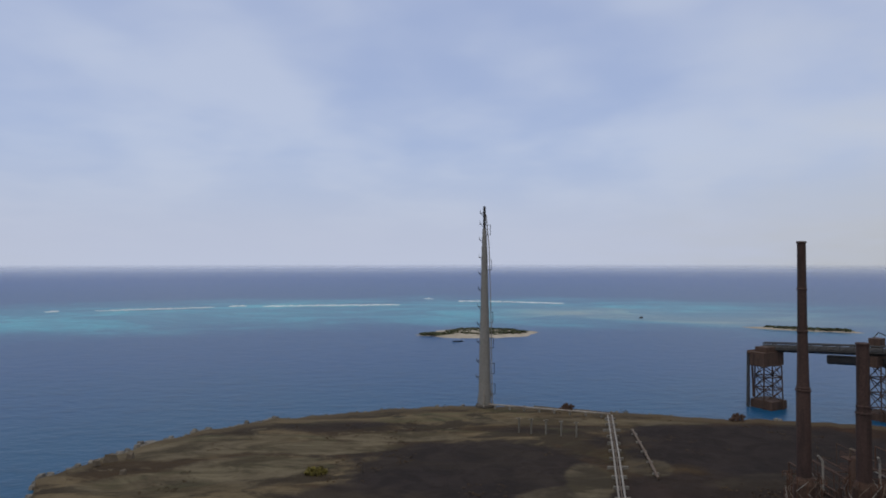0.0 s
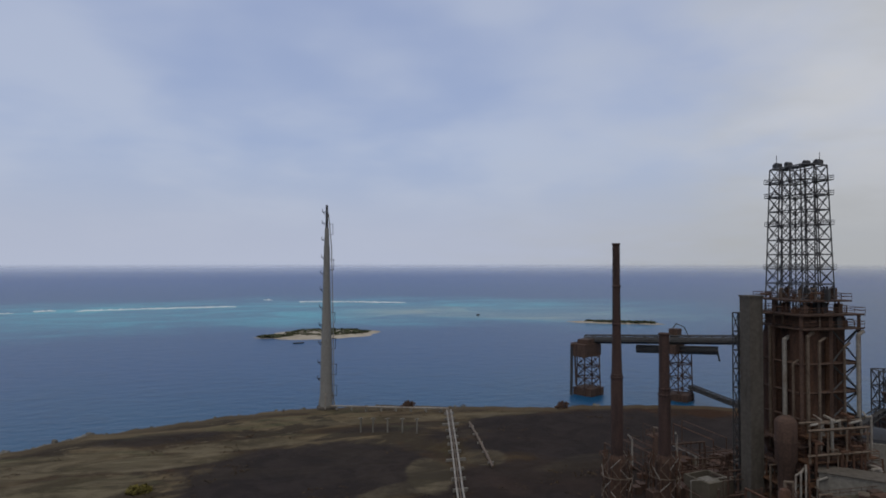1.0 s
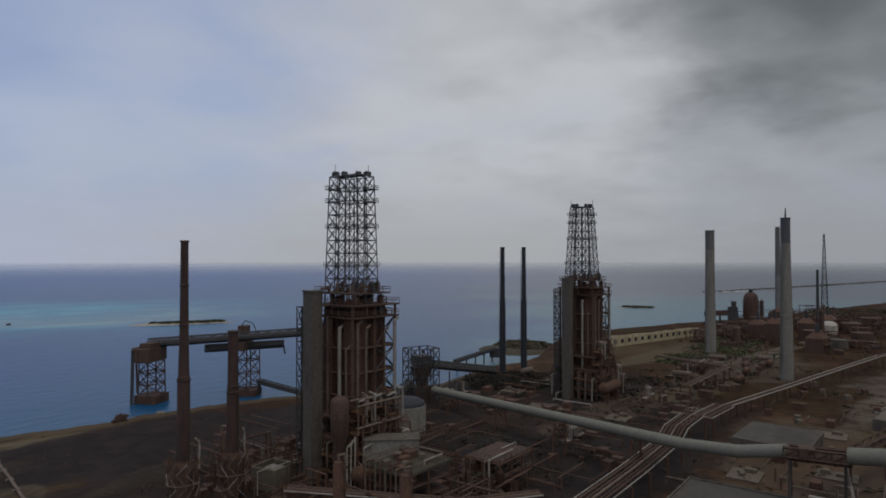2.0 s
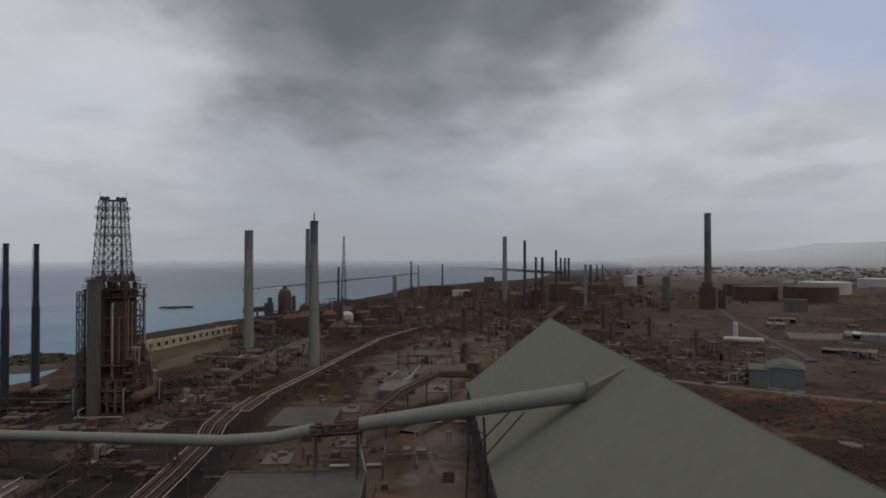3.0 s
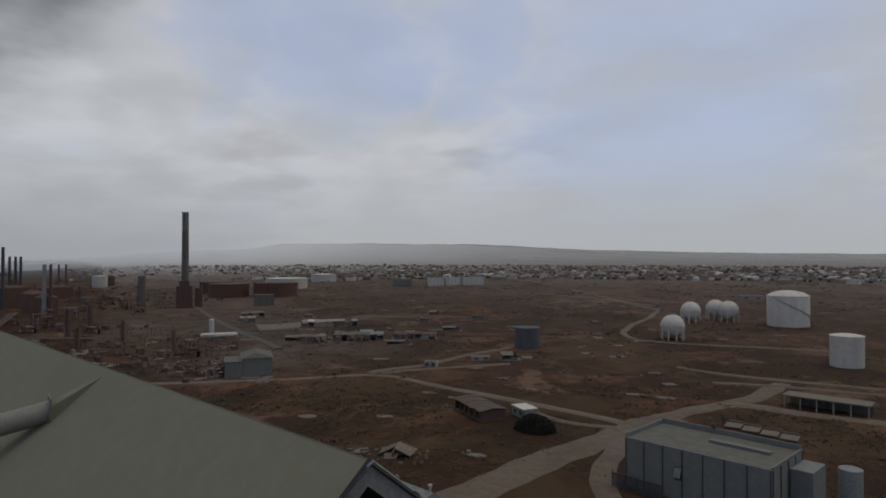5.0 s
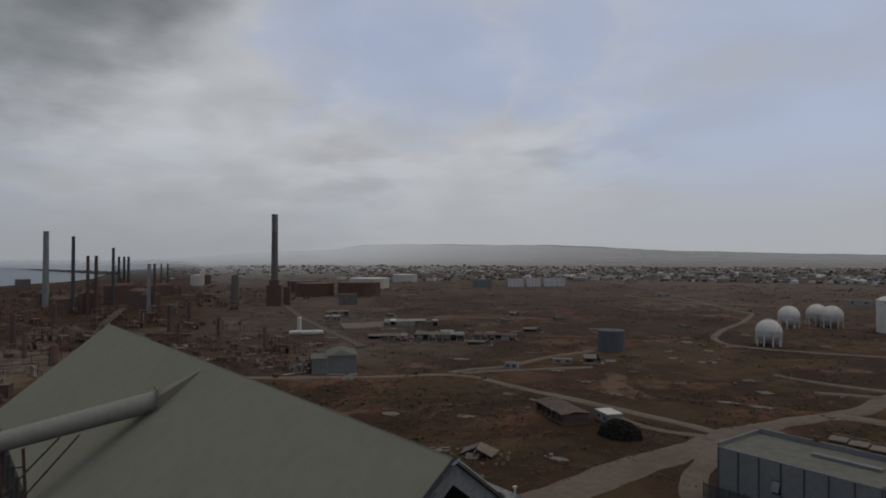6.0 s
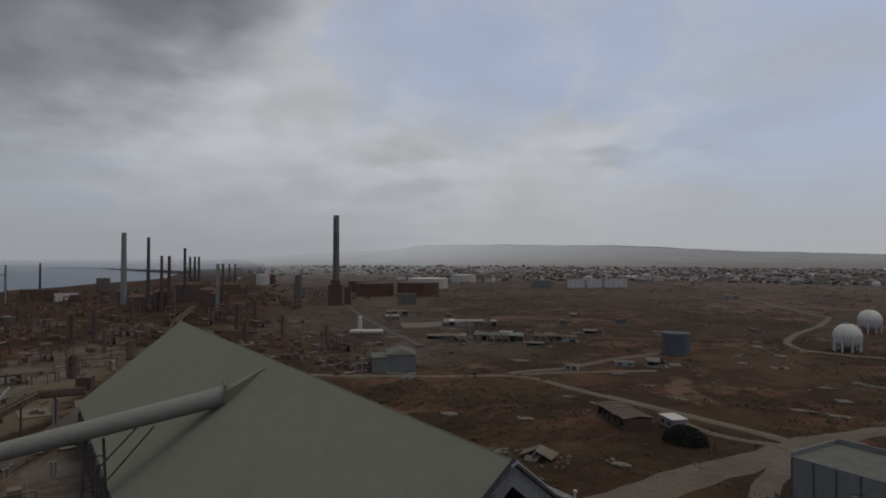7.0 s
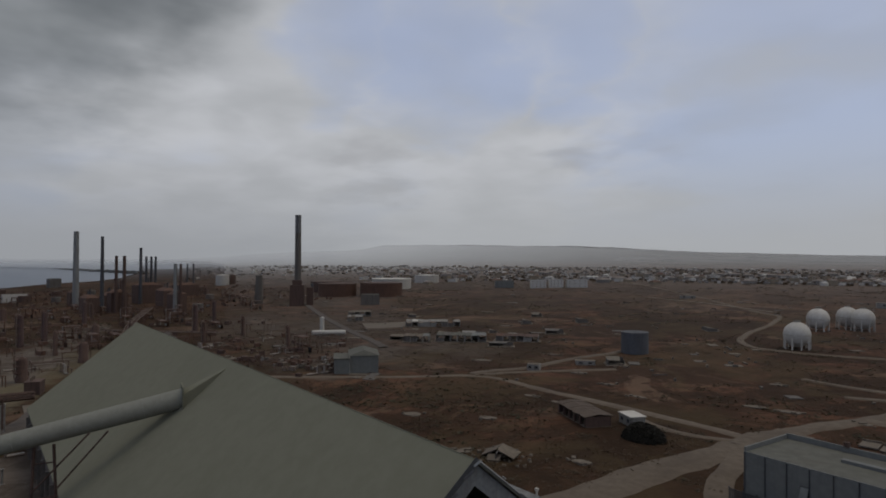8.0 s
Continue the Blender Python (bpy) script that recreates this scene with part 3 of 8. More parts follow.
# ---- the storage shed ----
SHED_A, SHED_B = Vector((39.7, -34.6, 0)), Vector((176.1, -39.8, 0))
RIDGE, EAVE, HALF = 27.85, 9.0, 23.5
u_ = (SHED_B - SHED_A).normalized()
shed = thing("storage_shed", "long bulk storage shed with a steep green-grey sheet roof", "shed", (SHED_A.x, SHED_A.y, 0), math.degrees(math.atan2(u_.y, u_.x)))
L_ = (SHED_B - SHED_A).length
for s in (1, -1):
    g, rows_ = Geo(), []
    for a in (0.0, 0.5, 1.0):
        rows_.append((s * HALF * a, RIDGE - (RIDGE - EAVE) * a))
    under = [(y, z - 0.25) for y, z in reversed(rows_)]
    ring = rows_ + under
    m_ = len(ring)
    g.add([(x, y, z) for x in (0.0, L_) for y, z in ring], [(i, (i + 1) % m_, m_ + (i + 1) % m_, m_ + i) for i in range(m_)] + [tuple(range(m_ - 1, -1, -1)), tuple(range(m_, 2 * m_))])
    part("roof", g, roof_sheet, shed, "green-grey sheet roof slope")
    part("side_wall", Geo().box((L_ / 2, s * (HALF - 0.6), EAVE / 2 - 0.3), (L_ - 0.6, 0.5, EAVE - 0.2)), dark_concrete, shed, "dark sooty side wall")
    for i in range(18):
        part("buttress", Geo().box((4 + i * (L_ - 8) / 17, s * (HALF - 0.1), EAVE / 2 - 0.7), (0.7, 0.8, EAVE - 1.2)), dark_concrete, shed)
part("ridge_cap", Geo().tube((0, 0, RIDGE + 0.02), (L_, 0, RIDGE + 0.02), 0.05, None, 6), roof_sheet, shed)
for x in (0.4, L_ - 0.4):
    g = Geo()
    hw = HALF - 0.8
    sl = (RIDGE - EAVE) / HALF
    top = RIDGE - 0.35
    yo = 13.0
    zo = top - 1.9 - yo * sl
    if x < 1:
        # wall round a three-cornered opening under the ridge
        pts = [(-hw, 0), (hw, 0), (hw, EAVE), (0, top), (-hw, EAVE)]
        inner = [(-yo, zo), (yo, zo), (0, top - 1.9)]
        vs = [(x + d, a, b) for d in (0, 0.35) for a, b in pts + inner]
        fs = [(0, 1, 6, 5), (1, 2, 6), (2, 3, 7, 6), (3, 4, 5, 7), (4, 0, 5)]
        fs += [tuple(i + 8 for i in reversed(f)) for f in fs] + [(5, 6, 14, 13), (6, 7, 15, 14), (7, 5, 13, 15)]
        part("gable_wall", g.add(vs, fs), grey_steel, shed, "grey sheet gable with an open triangle")
    else:
        vs = [(x + d, a, b) for d in (0, 0.35) for a, b in ((-hw, 0), (hw, 0), (hw, EAVE), (0, top), (-hw, EAVE))]
        part("gable_wall", g.add(vs, [(4, 3, 2, 1, 0), (5, 6, 7, 8, 9), (0, 1, 6, 5), (1, 2, 7, 6), (2, 3, 8, 7), (3, 4, 9, 8), (4, 0, 5, 9)]), grey_steel, shed)
part("verge_trim", Geo().beam((-0.1, 0.15, RIDGE + 0.16), (-0.1, HALF, EAVE + 0.3), 0.42), opening, shed, "black ragged verge trim")
part("verge_trim", Geo().beam((-0.05, 0, RIDGE + 0.02), (-0.05, -HALF, EAVE + 0.02), 0.16), grey_steel, shed, "thin grey verge trim")
rnd = random.Random(9)
for s_, count in ((1, 24), (-1, 4)):
    for k in range(count):
        a = (k + rnd.uniform(0.0, 0.6)) / count * 0.8
        b = a + rnd.uniform(0.012, 0.035)
        x0, dz = -0.3 - rnd.uniform(0.0, 0.25), rnd.uniform(0.12, 0.3)
        p, q = ((x0 + rnd.uniform(-0.2, 0.2), s_ * HALF * e, RIDGE - (RIDGE - EAVE) * e + dz) for e in (a, b))
        part("torn_sheet", Geo().beam(p, q, rnd.uniform(0.08, 0.22)), rnd.choice((grey_steel, dark_steel)), shed)
part("vent_post", Geo().tube((0.9, -8.0, RIDGE - 7.0), (0.9, -8.0, RIDGE - 4.5), 0.1).box((0.9, -8.0, RIDGE - 4.45), (0.3, 0.3, 0.2)), white_paint, shed)
# sheet dormer on the far slope beside the gable
prof = [(-6.6, RIDGE - 5.5), (-8.0, RIDGE - 5.0), (-12.6, RIDGE - 8.6), (-12.6, RIDGE - 10.4)]
part("dormer", Geo().add([(x, y, z) for x in (0.5, 5.5) for y, z in prof], [(0, 3, 2, 1), (4, 5, 6, 7), (0, 1, 5, 4), (1, 2, 6, 5), (2, 3, 7, 6), (3, 0, 4, 7)]), grey_steel, shed, "grey sheet dormer")

# ---- the tube conveyor ----
def conveyor_tube(pts, r, r_end, name, label):
    t = thing(name, label, "conveyor", (0, 0, 0))
    for p, q in zip(pts, pts[1:]):
        p, q = Vector(p), Vector(q)
        part("tube", Geo().tube(p, q, r, r_end, 20), tube_sheet, t, "pale grey-green ribbed sheet tube", True)
        d = (q - p).normalized()
        length = (q - p).length
        k = int(length / 5)
        for i in range(k + 1):
            c = p + d * (length * i / max(1, k))
            rib_r = r + (r_end - r) * i / max(1, k) + 0.04
            part("rib", Geo().tube(c - d * 0.08, c + d * 0.08, rib_r, None, 20), tube_sheet, t)
    return t


TUBE = [Vector((152.2, 120.2, 4.5)), Vector((121.0, 35.9, 10.2)), Vector((117.2, 25.4, 11.7)), Vector((114.2, 17.5, 14.0))]
TUBE2 = [Vector((111.5, 8.6, 15.5)), Vector((102.9, -29.5, 22.6))]
conv = conveyor_tube(TUBE, 1.1, 1.1, "conveyor_tube", "long grey-green tubular conveyor gallery on steel bents")
conveyor_tube(TUBE2, 1.25, 1.6, "conveyor_tube", "grey-green tubular conveyor running into the shed roof")
for tube, owner in ((TUBE, conv),):
    for a, b in zip(tube, tube[1:]):
        k = int((b - a).length / 19)
        for i in range(k):
            c = a.lerp(b, (i + 0.5) / k)
            d = (b - a).normalized()
            s = Vector((-d.y, d.x, 0)).normalized()
            for j in (-1, 1):
                part("leg", Geo().beam((c.x + s.x * 2.2 * j, c.y + s.y * 2.2 * j, -0.2), (c.x + s.x * 1.3 * j, c.y + s.y * 1.3 * j, c.z - 1.0), 0.35), rust, owner)
            part("brace", Geo().beam(c + s * 1.9 + Vector((0, 0, -c.z * 0.7)), c - s * 1.4 + Vector((0, 0, -1.6)), 0.18).beam(c - s * 1.9 + Vector((0, 0, -c.z * 0.7)), c + s * 1.4 + Vector((0, 0, -1.6)), 0.18), rust, owner)
# hood where the tube enters the roof
hood = thing("roof_hood", "wedge-shaped grey-green hood over the conveyor's end on the roof", "hood", (102.9, -29.5, 21.6), -103)
part("cover", Geo().add([(0, -1.9, -0.9), (0, 1.9, -0.9), (0, 1.9, 2.0), (0, -1.9, 2.0), (7.0, -0.25, 5.6), (7.0, 0.25, 5.6), (0.3, -1.9, -1.4), (0.3, 1.9, -1.4)],
                        [(0, 3, 2, 1), (3, 4, 5, 2), (0, 6, 4, 3), (1, 2, 5, 7), (6, 7, 5, 4), (0, 1, 7, 6)]), roof_sheet, hood)
part("end_plate", Geo().box((-0.1, 0, 1.0), (0.18, 4.6, 4.3)), roof_sheet, hood)

# trestle carrying the tube at the eave
trestle = thing("steel_trestle", "dark steel trestle under the conveyor tube beside the shed", "trestle", (107.2, -11.5, 0), -12)
for j in (-1, 1):
    part("leg", Geo().beam((0, 2.0 * j, -0.2), (0, 1.2 * j, 17.6), 0.3), rust_dark, trestle)
    part("diagonal_strut", Geo().beam((-0.2, 1.5 * j, 11.0), (-3.0, 1.2 * j - 7.0, 19.4), 0.2), rust_dark, trestle)
for z in (5, 10, 15):
    part("crossbar", Geo().beam((0, -1.9 + z * 0.045, z), (0, 1.9 - z * 0.045, z), 0.16), rust_dark, trestle)


# ---- stacks ----
def stack(place, h, bands, mat, label, top_mat=None, name="chimney_stack", ladder=True, group=""):
    """A round stack: bands of (height share, radius); thicker below."""
    t = thing(name, label, "chimney", place, 0, group)
    prof = [(r, h * s) for s, r in bands]
    if top_mat is None:
        shaft = part("shaft", Geo().lathe(prof, 20), mat, t, "", True)
    else:
        cut = bands[-2][0]
        shaft = part("shaft", Geo().lathe([p for p in prof if p[1] <= h * cut + 0.01], 20), mat, t, "", True)
        part("tip", Geo().lathe([(prof[-2][0] + 0.02, h * cut), (prof[-1][0] + 0.02, h)], 20), top_mat, t, "sooted darker top section", True)
    r_top = bands[-1][1]
    part("rim", Geo().lathe([(r_top + 0.12, h - 0.5), (r_top + 0.16, h - 0.1), (r_top + 0.12, h + 0.06)], 20), top_mat or mat, shaft)
    for s, r in bands[1:-1]:
        part("flange", Geo().lathe([(r + 0.05, h * s - 0.2), (r + 0.22, h * s - 0.12), (r + 0.22, h * s + 0.12), (r + 0.05, h * s + 0.2)], 20), mat, shaft)
    if ladder:
        g = Geo()
        r0 = bands[0][1] + 0.25
        ang = 2.4
        for k in (-0.25, 0.25):
            g.beam((math.cos(ang) * r0 - math.sin(ang) * k, math.sin(ang) * r0 + math.cos(ang) * k, 2), (math.cos(ang) * (r_top + 0.3) - math.sin(ang) * k, math.sin(ang) * (r_top + 0.3) + math.cos(ang) * k, h - 1), 0.08)
        part("ladder", g, dark_steel, shaft)
    return t


# the tall stepped flare on the point
flare = thing("flare_stack", "tall stepped grey steel flare stack on the grassy point", "flare stack", on_ground(13.1, 196.3))
for z0, z1, r0, r1, m, lab in ((0, 7, 1.95, 1.9, flare_steel, ""), (7, 19, 1.85, 1.65, flare_steel, ""), (19, 30, 1.6, 1.35, flare_steel, ""), (30, 42, 1.3, 1.05, flare_steel, ""),
                               (42, 50, 1.05, 0.9, flare_steel, ""), (50, 55.5, 0.8, 0.62, flare_steel, ""), (55.5, 62.6, 0.42, 0.4, dark_steel, "dark thin flare tip")):
    part("section", Geo().lathe([(r0, z0), (r1, z1)], 16), m, flare, lab, True)
for k, z in enumerate((9, 14, 20, 25.5, 31, 36.5, 41.5, 46.5, 52, 57, 60.5)):
    r = 2.0 - z * 0.027
    part("bracket", Geo().box((-(r + 0.5), 0, z), (1.1, 1.0, 0.16)).box((-(r + 0.95), 0, z + 0.45), (0.1, 1.0, 0.9)).beam((-r, 0, z - 0.9), (-(r + 0.9), 0, z), 0.12), dark_steel, flare)
for z in (3.5, 10, 18, 26, 42.5, 53.5):
    r = 2.0 - z * 0.027
    part("platform_rail", Geo().pipe([(r, 0, z), (r + 1.3, 0, z), (r + 1.3, 0, z + 3.2), (r * 0.9, 0, z + 3.2)], 0.09, 6), dark_steel, flare)
part("riser_pipe", Geo().pipe([(2.3, -1.0, 0), (2.0, -0.9, 25), (1.4, -0.5, 50), (0.5, -0.1, 60)], 0.16, 6), flare_steel, flare)
for a in (20, 140, 260):
    part("stay_leg", Geo().beam((math.cos(radians(a)) * 2.9, math.sin(radians(a)) * 2.9, 0), (math.cos(radians(a)) * 1.9, math.sin(radians(a)) * 1.9, 5), 0.25), pipe_pale, flare)
part("base_block", Geo().lathe([(2.9, -0.4), (2.9, 0.3), (2.6, 0.5)], 16), dark_concrete, flare)


# ---- the two coker towers ----
def lattice(parent, x0, x1, y0, y1, z0, z1, top, bays, mat, nx=2, ny=3, size=0.32):
    """A tapering braced tower; top is the share of the width left at the head."""
    def at(u, v, k):
        s = 1 - (1 - top) * k
        cx, cy = (x0 + x1) / 2, (y0 + y1) / 2
        return Vector((cx + (x0 - cx + (x1 - x0) * u) * s, cy + (y0 - cy + (y1 - y0) * v) * s, z0 + (z1 - z0) * k))
    edge = [(i / nx, 0) for i in range(nx)] + [(1, j / ny) for j in range(ny)] + [(1 - i / nx, 1) for i in range(nx)] + [(0, 1 - j / ny) for j in range(ny)]
    for u, v in edge:
        part("column", Geo().beam(at(u, v, 0), at(u, v, 1), size), mat, parent)
    for b in range(bays):
        k0, k1 = b / bays, (b + 1) / bays
        for (u, v), (u2, v2) in zip(edge, edge[1:] + edge[:1]):
            part("ring_beam", Geo().beam(at(u, v, k1), at(u2, v2, k1), size * 0.75), mat, parent)
            part("brace", Geo().beam(at(u, v, k0), at(u2, v2, k1), size * 0.58), mat, parent)
            part("brace", Geo().beam(at(u2, v2, k0), at(u, v, k1), size * 0.58), mat, parent)
    return at


def railing(g, x0, x1, y0, y1, z, h=1.1, step=2.0):
    cs = [(x0, y0), (x1, y0), (x1, y1), (x0, y1)]
    for (ax, ay), (bx, by) in zip(cs, cs[1:] + cs[:1]):
        for k in (0.55, 1.0):
            g.beam((ax, ay, z + h * k), (bx, by, z + h * k), 0.07)
        m = max(1, int(math.hypot(bx - ax, by - ay) / step))
        for i in range(m):
            px, py = ax + (bx - ax) * i / m, ay + (by - ay) * i / m
            g.beam((px, py, z), (px, py, z + h), 0.07)
    return g


def coker(place, rz, taper, vessel):
    t = thing("coker_tower", "rusty delayed-coker tower with a tall drilling derrick on top", "refinery tower", place, rz, "coker towers")
    # derrick
    at = lattice(t, -3.4, 3.4, -4.6, 4.6, 38.2, 62.6, taper, 9, derrick_steel, 2, 3, 0.22)
    for k, grow in ((0.222, 0.4), (0.555, 0.4), (0.777, 0.55), (0.888, 0.65)):
        a, b = at(0, 0, k), at(1, 1, k)
        for cx_, cy_, sx_, sy_ in ((a.x - grow / 2, 0, grow, b.y - a.y + 2 * grow), (b.x + grow / 2, 0, grow, b.y - a.y + 2 * grow), (0, a.y - grow / 2, b.x - a.x, grow), (0, b.y + grow / 2, b.x - a.x, grow)):
            part("gallery", Geo().box((cx_, cy_, a.z), (sx_, sy_, 0.15)), derrick_steel, t)
        part("gallery_rail", railing(Geo(), a.x - grow, b.x + grow, a.y - grow, b.y + grow, a.z, 0.8, 3.0), derrick_steel, t)
    a, b = at(0, 0, 1), at(1, 1, 1)
    part("crown_deck", Geo().box((0, 0, 62.7), (2.2, b.y - a.y + 0.8, 0.2)), derrick_steel, t)
    for k, (x, y) in enumerate(((-2.4 * taper, 3.4 * taper), (-0.9, 1.3), (0.8, -1.2), (2.3 * taper, -3.3 * taper))):
        part("crown_sheave", Geo().box((x, y, 63.2), (1.0, 1.0 + 0.4 * (k % 3 == 0), 0.8)).tube((x - 0.5, y, 63.4), (x + 0.5, y, 63.4), 0.42, None, 10), derrick_steel, t)
        part("drill_stem", Geo().tube((x * 0.8, y * 0.8, 39), (x * 0.8, y * 0.8, 62.8), 0.11), derrick_steel, t)
    part("lamp_mast", Geo().beam((-2, 3, 62.7), (-2, 3, 65.2), 0.1), dark_steel, t)
    part("lamp_mast", Geo().beam((2, -3, 62.7), (2, -3, 65.0), 0.1), dark_steel, t)
    # working decks
    for z, x0, x1, y0, y1 in ((38.0, -5.4, 5.6, -6.0, 5.6), (35.6, -6.2, 7.2, -7.2, 5.8), (33.2, -6.0, 6.8, -7.4, 5.6), (13.2, -7.4, 7.4, -7.8, 6.5), (9.2, -8.2, 8.4, -9, 7)):
        deck = part("deck", Geo().box(((x0 + x1) / 2, (y0 + y1) / 2, z), (x1 - x0, y1 - y0, 0.3)), rust_dark, t)
        part("deck_rail", railing(Geo(), x0, x1, y0, y1, z + 0.15), rust, deck)
    random.seed(5)
    for i in range(84):
        x, y = random.uniform(-5, 6), random.uniform(-6.5, 5)
        z = (33.35, 35.75, 38.15)[i % 3]
        h = random.uniform(0.7, 2.1)
        if i % 2:
            part("deck_equipment", Geo().box((x, y, z + h / 2), (random.uniform(0.3, 1.0), random.uniform(0.3, 1.0), h)).tube((x, y, z + h), (x, y, z + h + 0.5), 0.2, None, 6), random.choice((rust_dark, rust, dark_steel)), t)
        else:
            part("deck_pipe", Geo().pipe([(x, y, z), (x, y, z + h), (x + random.uniform(-2, 2), y + random.uniform(-1, 1), z + h)], random.choice((0.1, 0.16, 0.22)), 6), random.choice((rust, pipe_brown, rust_dark)), t)
    for x in (-3.4, 0, 3.4):
        for y in (-4.6, -1.5, 1.5, 4.6):
            part("derrick_leg", Geo().beam((x, y, 33.2), (x, y, 38.4), 0.3), derrick_steel, t)
    for x0, x1, m in ((-3.4, -1.2, rust), (0.6, 2.2, orange_rust), (3.2, 4.6, rust)):
        part("cladding_panel", Geo().box(((x0 + x1) / 2, -5.2, 21.5), (x1 - x0, 0.2, 20)), m, t, "weathered brown cladding panel")
    # coke drums
    for y in (-3.4, 2.6):
        part("coke_drum", Geo().lathe([(1.6, 8.0), (2.7, 10.5), (2.75, 11), (2.75, 31.5), (2.4, 32.8), (1.6, 33.2)], 20, (-2.2, y, 0)), rust, t, "rust-brown insulated coke drum", True)
    part("drum_enclosure", Geo().box((0.6, -0.4, 21.9), (8.6, 9.4, 27.0)), rust_dark, t, "rust-brown cladding round the drums")
    for z in (17.5, 22.0, 27.0):
        part("cladding_rail", Geo().box((1.9, -0.6, z), (6.9, 10.9, 0.25)), rust, t)
    # supporting frame
    for x in (-5.6, 0.5, 6.4):
        for y in (-6.6, 0, 5.2):
            part("column", Geo().beam((x, y, -0.2), (x, y, 35.5), 0.55), rust_dark, t)
    for z in (5, 17.5, 22.0, 27.0):
        for y in (-6.6, 5.2):
            part("ring_beam", Geo().beam((-5.6, y, z), (6.4, y, z), 0.35), rust_dark, t)
        for x in (-5.6, 6.4):
            part("ring_beam", Geo().beam((x, -6.6, z), (x, 5.2, z), 0.35), rust_dark, t)
    for z in (13.2, 17.5, 22.0, 27.0):
        h = {13.2: 17.5, 17.5: 22.0, 22.0: 27.0, 27.0: 33.2}[z]
        for p, q in (((0.5, -6.6, z), (6.4, -6.6, h)), ((6.4, -6.6, z), (0.5, -6.6, h)), ((6.4, -6.6, z), (6.4, 0, h)), ((6.4, 0, z), (6.4, -6.6, h))):
            part("brace", Geo().beam(p, q, 0.22), dark_steel, t)
    # pale overhead lines down the front
    for x, y, z0, z1, r in ((-5.9, -3.0, 8, 31, 0.38), (-5.9, 0.6, 11, 33, 0.3), (-4.6, -6.9, 13, 32, 0.3), (5.6, -7.2, 13, 32, 0.34), (-5.9, -5.0, 14, 27, 0.22), (-2.4, -7.1, 12, 31, 0.24), (2.8, -7.1, 13, 30, 0.2)):
        part("riser_pipe", Geo().pipe([(x, y, z0), (x, y, z1), (x + 1.5, y + 0.4, z1 + 0.6)], r, 10), pipe_pale if r > 0.3 else pipe_brown, t, "pale riser pipe")
    # shaft, and the open hoist frame behind it
    part("stair_shaft", Geo().box((-10.3, 0.0, 19.2), (2.7, 2.7, 38.8)).box((-10.3, 0.0, 38.7), (3.0, 3.0, 0.3)), shaft_concrete, t, "grey concrete stair shaft")
    for z in (35.6, 13.2):
        part("shaft_bridge", Geo().box((-7.8, 0.2, z), (4.4, 1.6, 0.25)), rust_dark, t)
    lattice(t, -10.4, -9.0, 3.4, 5.0, 0.0, 35.3, 1.0, 10, dark_steel, 1, 1, 0.2)
    # on the first tower: a lagged upright vessel at the corner, dropping lines and a pale portal of beams
    if vessel:
        part("vessel", Geo().lathe([(1.35, -0.2), (1.35, 10.6), (1.75, 11.2), (1.75, 17.6), (1.5, 18.2), (0.9, 18.6), (0.05, 18.8)], 20, (-9.6, -7.4, 0)), rust_dark, t, "brown lagged upright vessel", True)
        part("vessel_band", Geo().lathe([(1.74, 14.2), (1.86, 14.2), (1.86, 14.5), (1.74, 14.5)], 20, (-9.6, -7.4, 0)), rust_dark, t)
        for k in range(3):
            part("drop_pipe", Geo().pipe([(-9.6 + 0.55 * k, -9.5 - 0.5 * k, -0.1), (-9.6 + 0.55 * k, -9.5 - 0.5 * k, 9.2 + 0.5 * k), (-8.0 + 0.4 * k, -9.0, 9.6 + 0.5 * k)], 0.17, 8), pipe_pale, t, "pale pipe dropping to the yard")
        for x in (-7.2, -3.6, 0.2, 4.4):
            part("portal_post", Geo().beam((x, -10.0, 11.1), (x, -10.0, 16.6), 0.3), pipe_brown, t)
        for y, z in ((-10.0, 16.6), (-10.0, 12.4), (-8.0, 17.4)):
            part("portal_beam", Geo().beam((-7.6, y, z), (4.8, y, z), 0.34), pipe_brown, t)
        for x, y in ((-6.2, -9.0), (-2.4, -8.6), (1.4, -9.2)):
            part("portal_pipe", Geo().pipe([(x, y, 17.2), (x + 3.0, y + 0.5, 17.4), (x + 3.2, y + 0.6, 15.0)], 0.2, 7), pipe_pale, t)
    # lower process floors
    for i in range(9):
        y = -9 + i * 2
        part("low_column", Geo().beam((-8.2, y, -0.2), (-8.2, y, 9.2), 0.3), rust, t)
    for z in (3.2, 6.2):
        part("low_deck", Geo().box((-7.5, -1, z), (3.5, 17, 0.22)), orange_rust, t)
    for i in range(7):
        y = -8 + i * 2.4
        part("header_pipe", Geo().pipe([(-9.2, y, 0), (-9.2, y, 6.8 + (i % 3)), (-5.5, y + 0.4, 6.8 + (i % 3))], 0.22 + 0.06 * (i % 2), 8), pipe_brown if i % 3 else pipe_pale, t)
    # crowded lower platforms towards the yard
    q = random.Random(8)
    for z, x0, x1, y0, y1 in ((4.0, -7.8, 7.6, -11.0, -7.0), (7.4, -7.8, 7.6, -10.4, -7.0), (11.0, -7.4, 7.2, -9.6, -7.0), (15.0, -6.6, 6.8, -8.6, -6.8)):
        floor_ = part("platform", Geo().box(((x0 + x1) / 2, (y0 + y1) / 2, z), (x1 - x0, y1 - y0, 0.25)), orange_rust, t)
        part("platform_rail", railing(Geo(), x0, x1, y0, y1, z + 0.12), orange_rust, floor_)
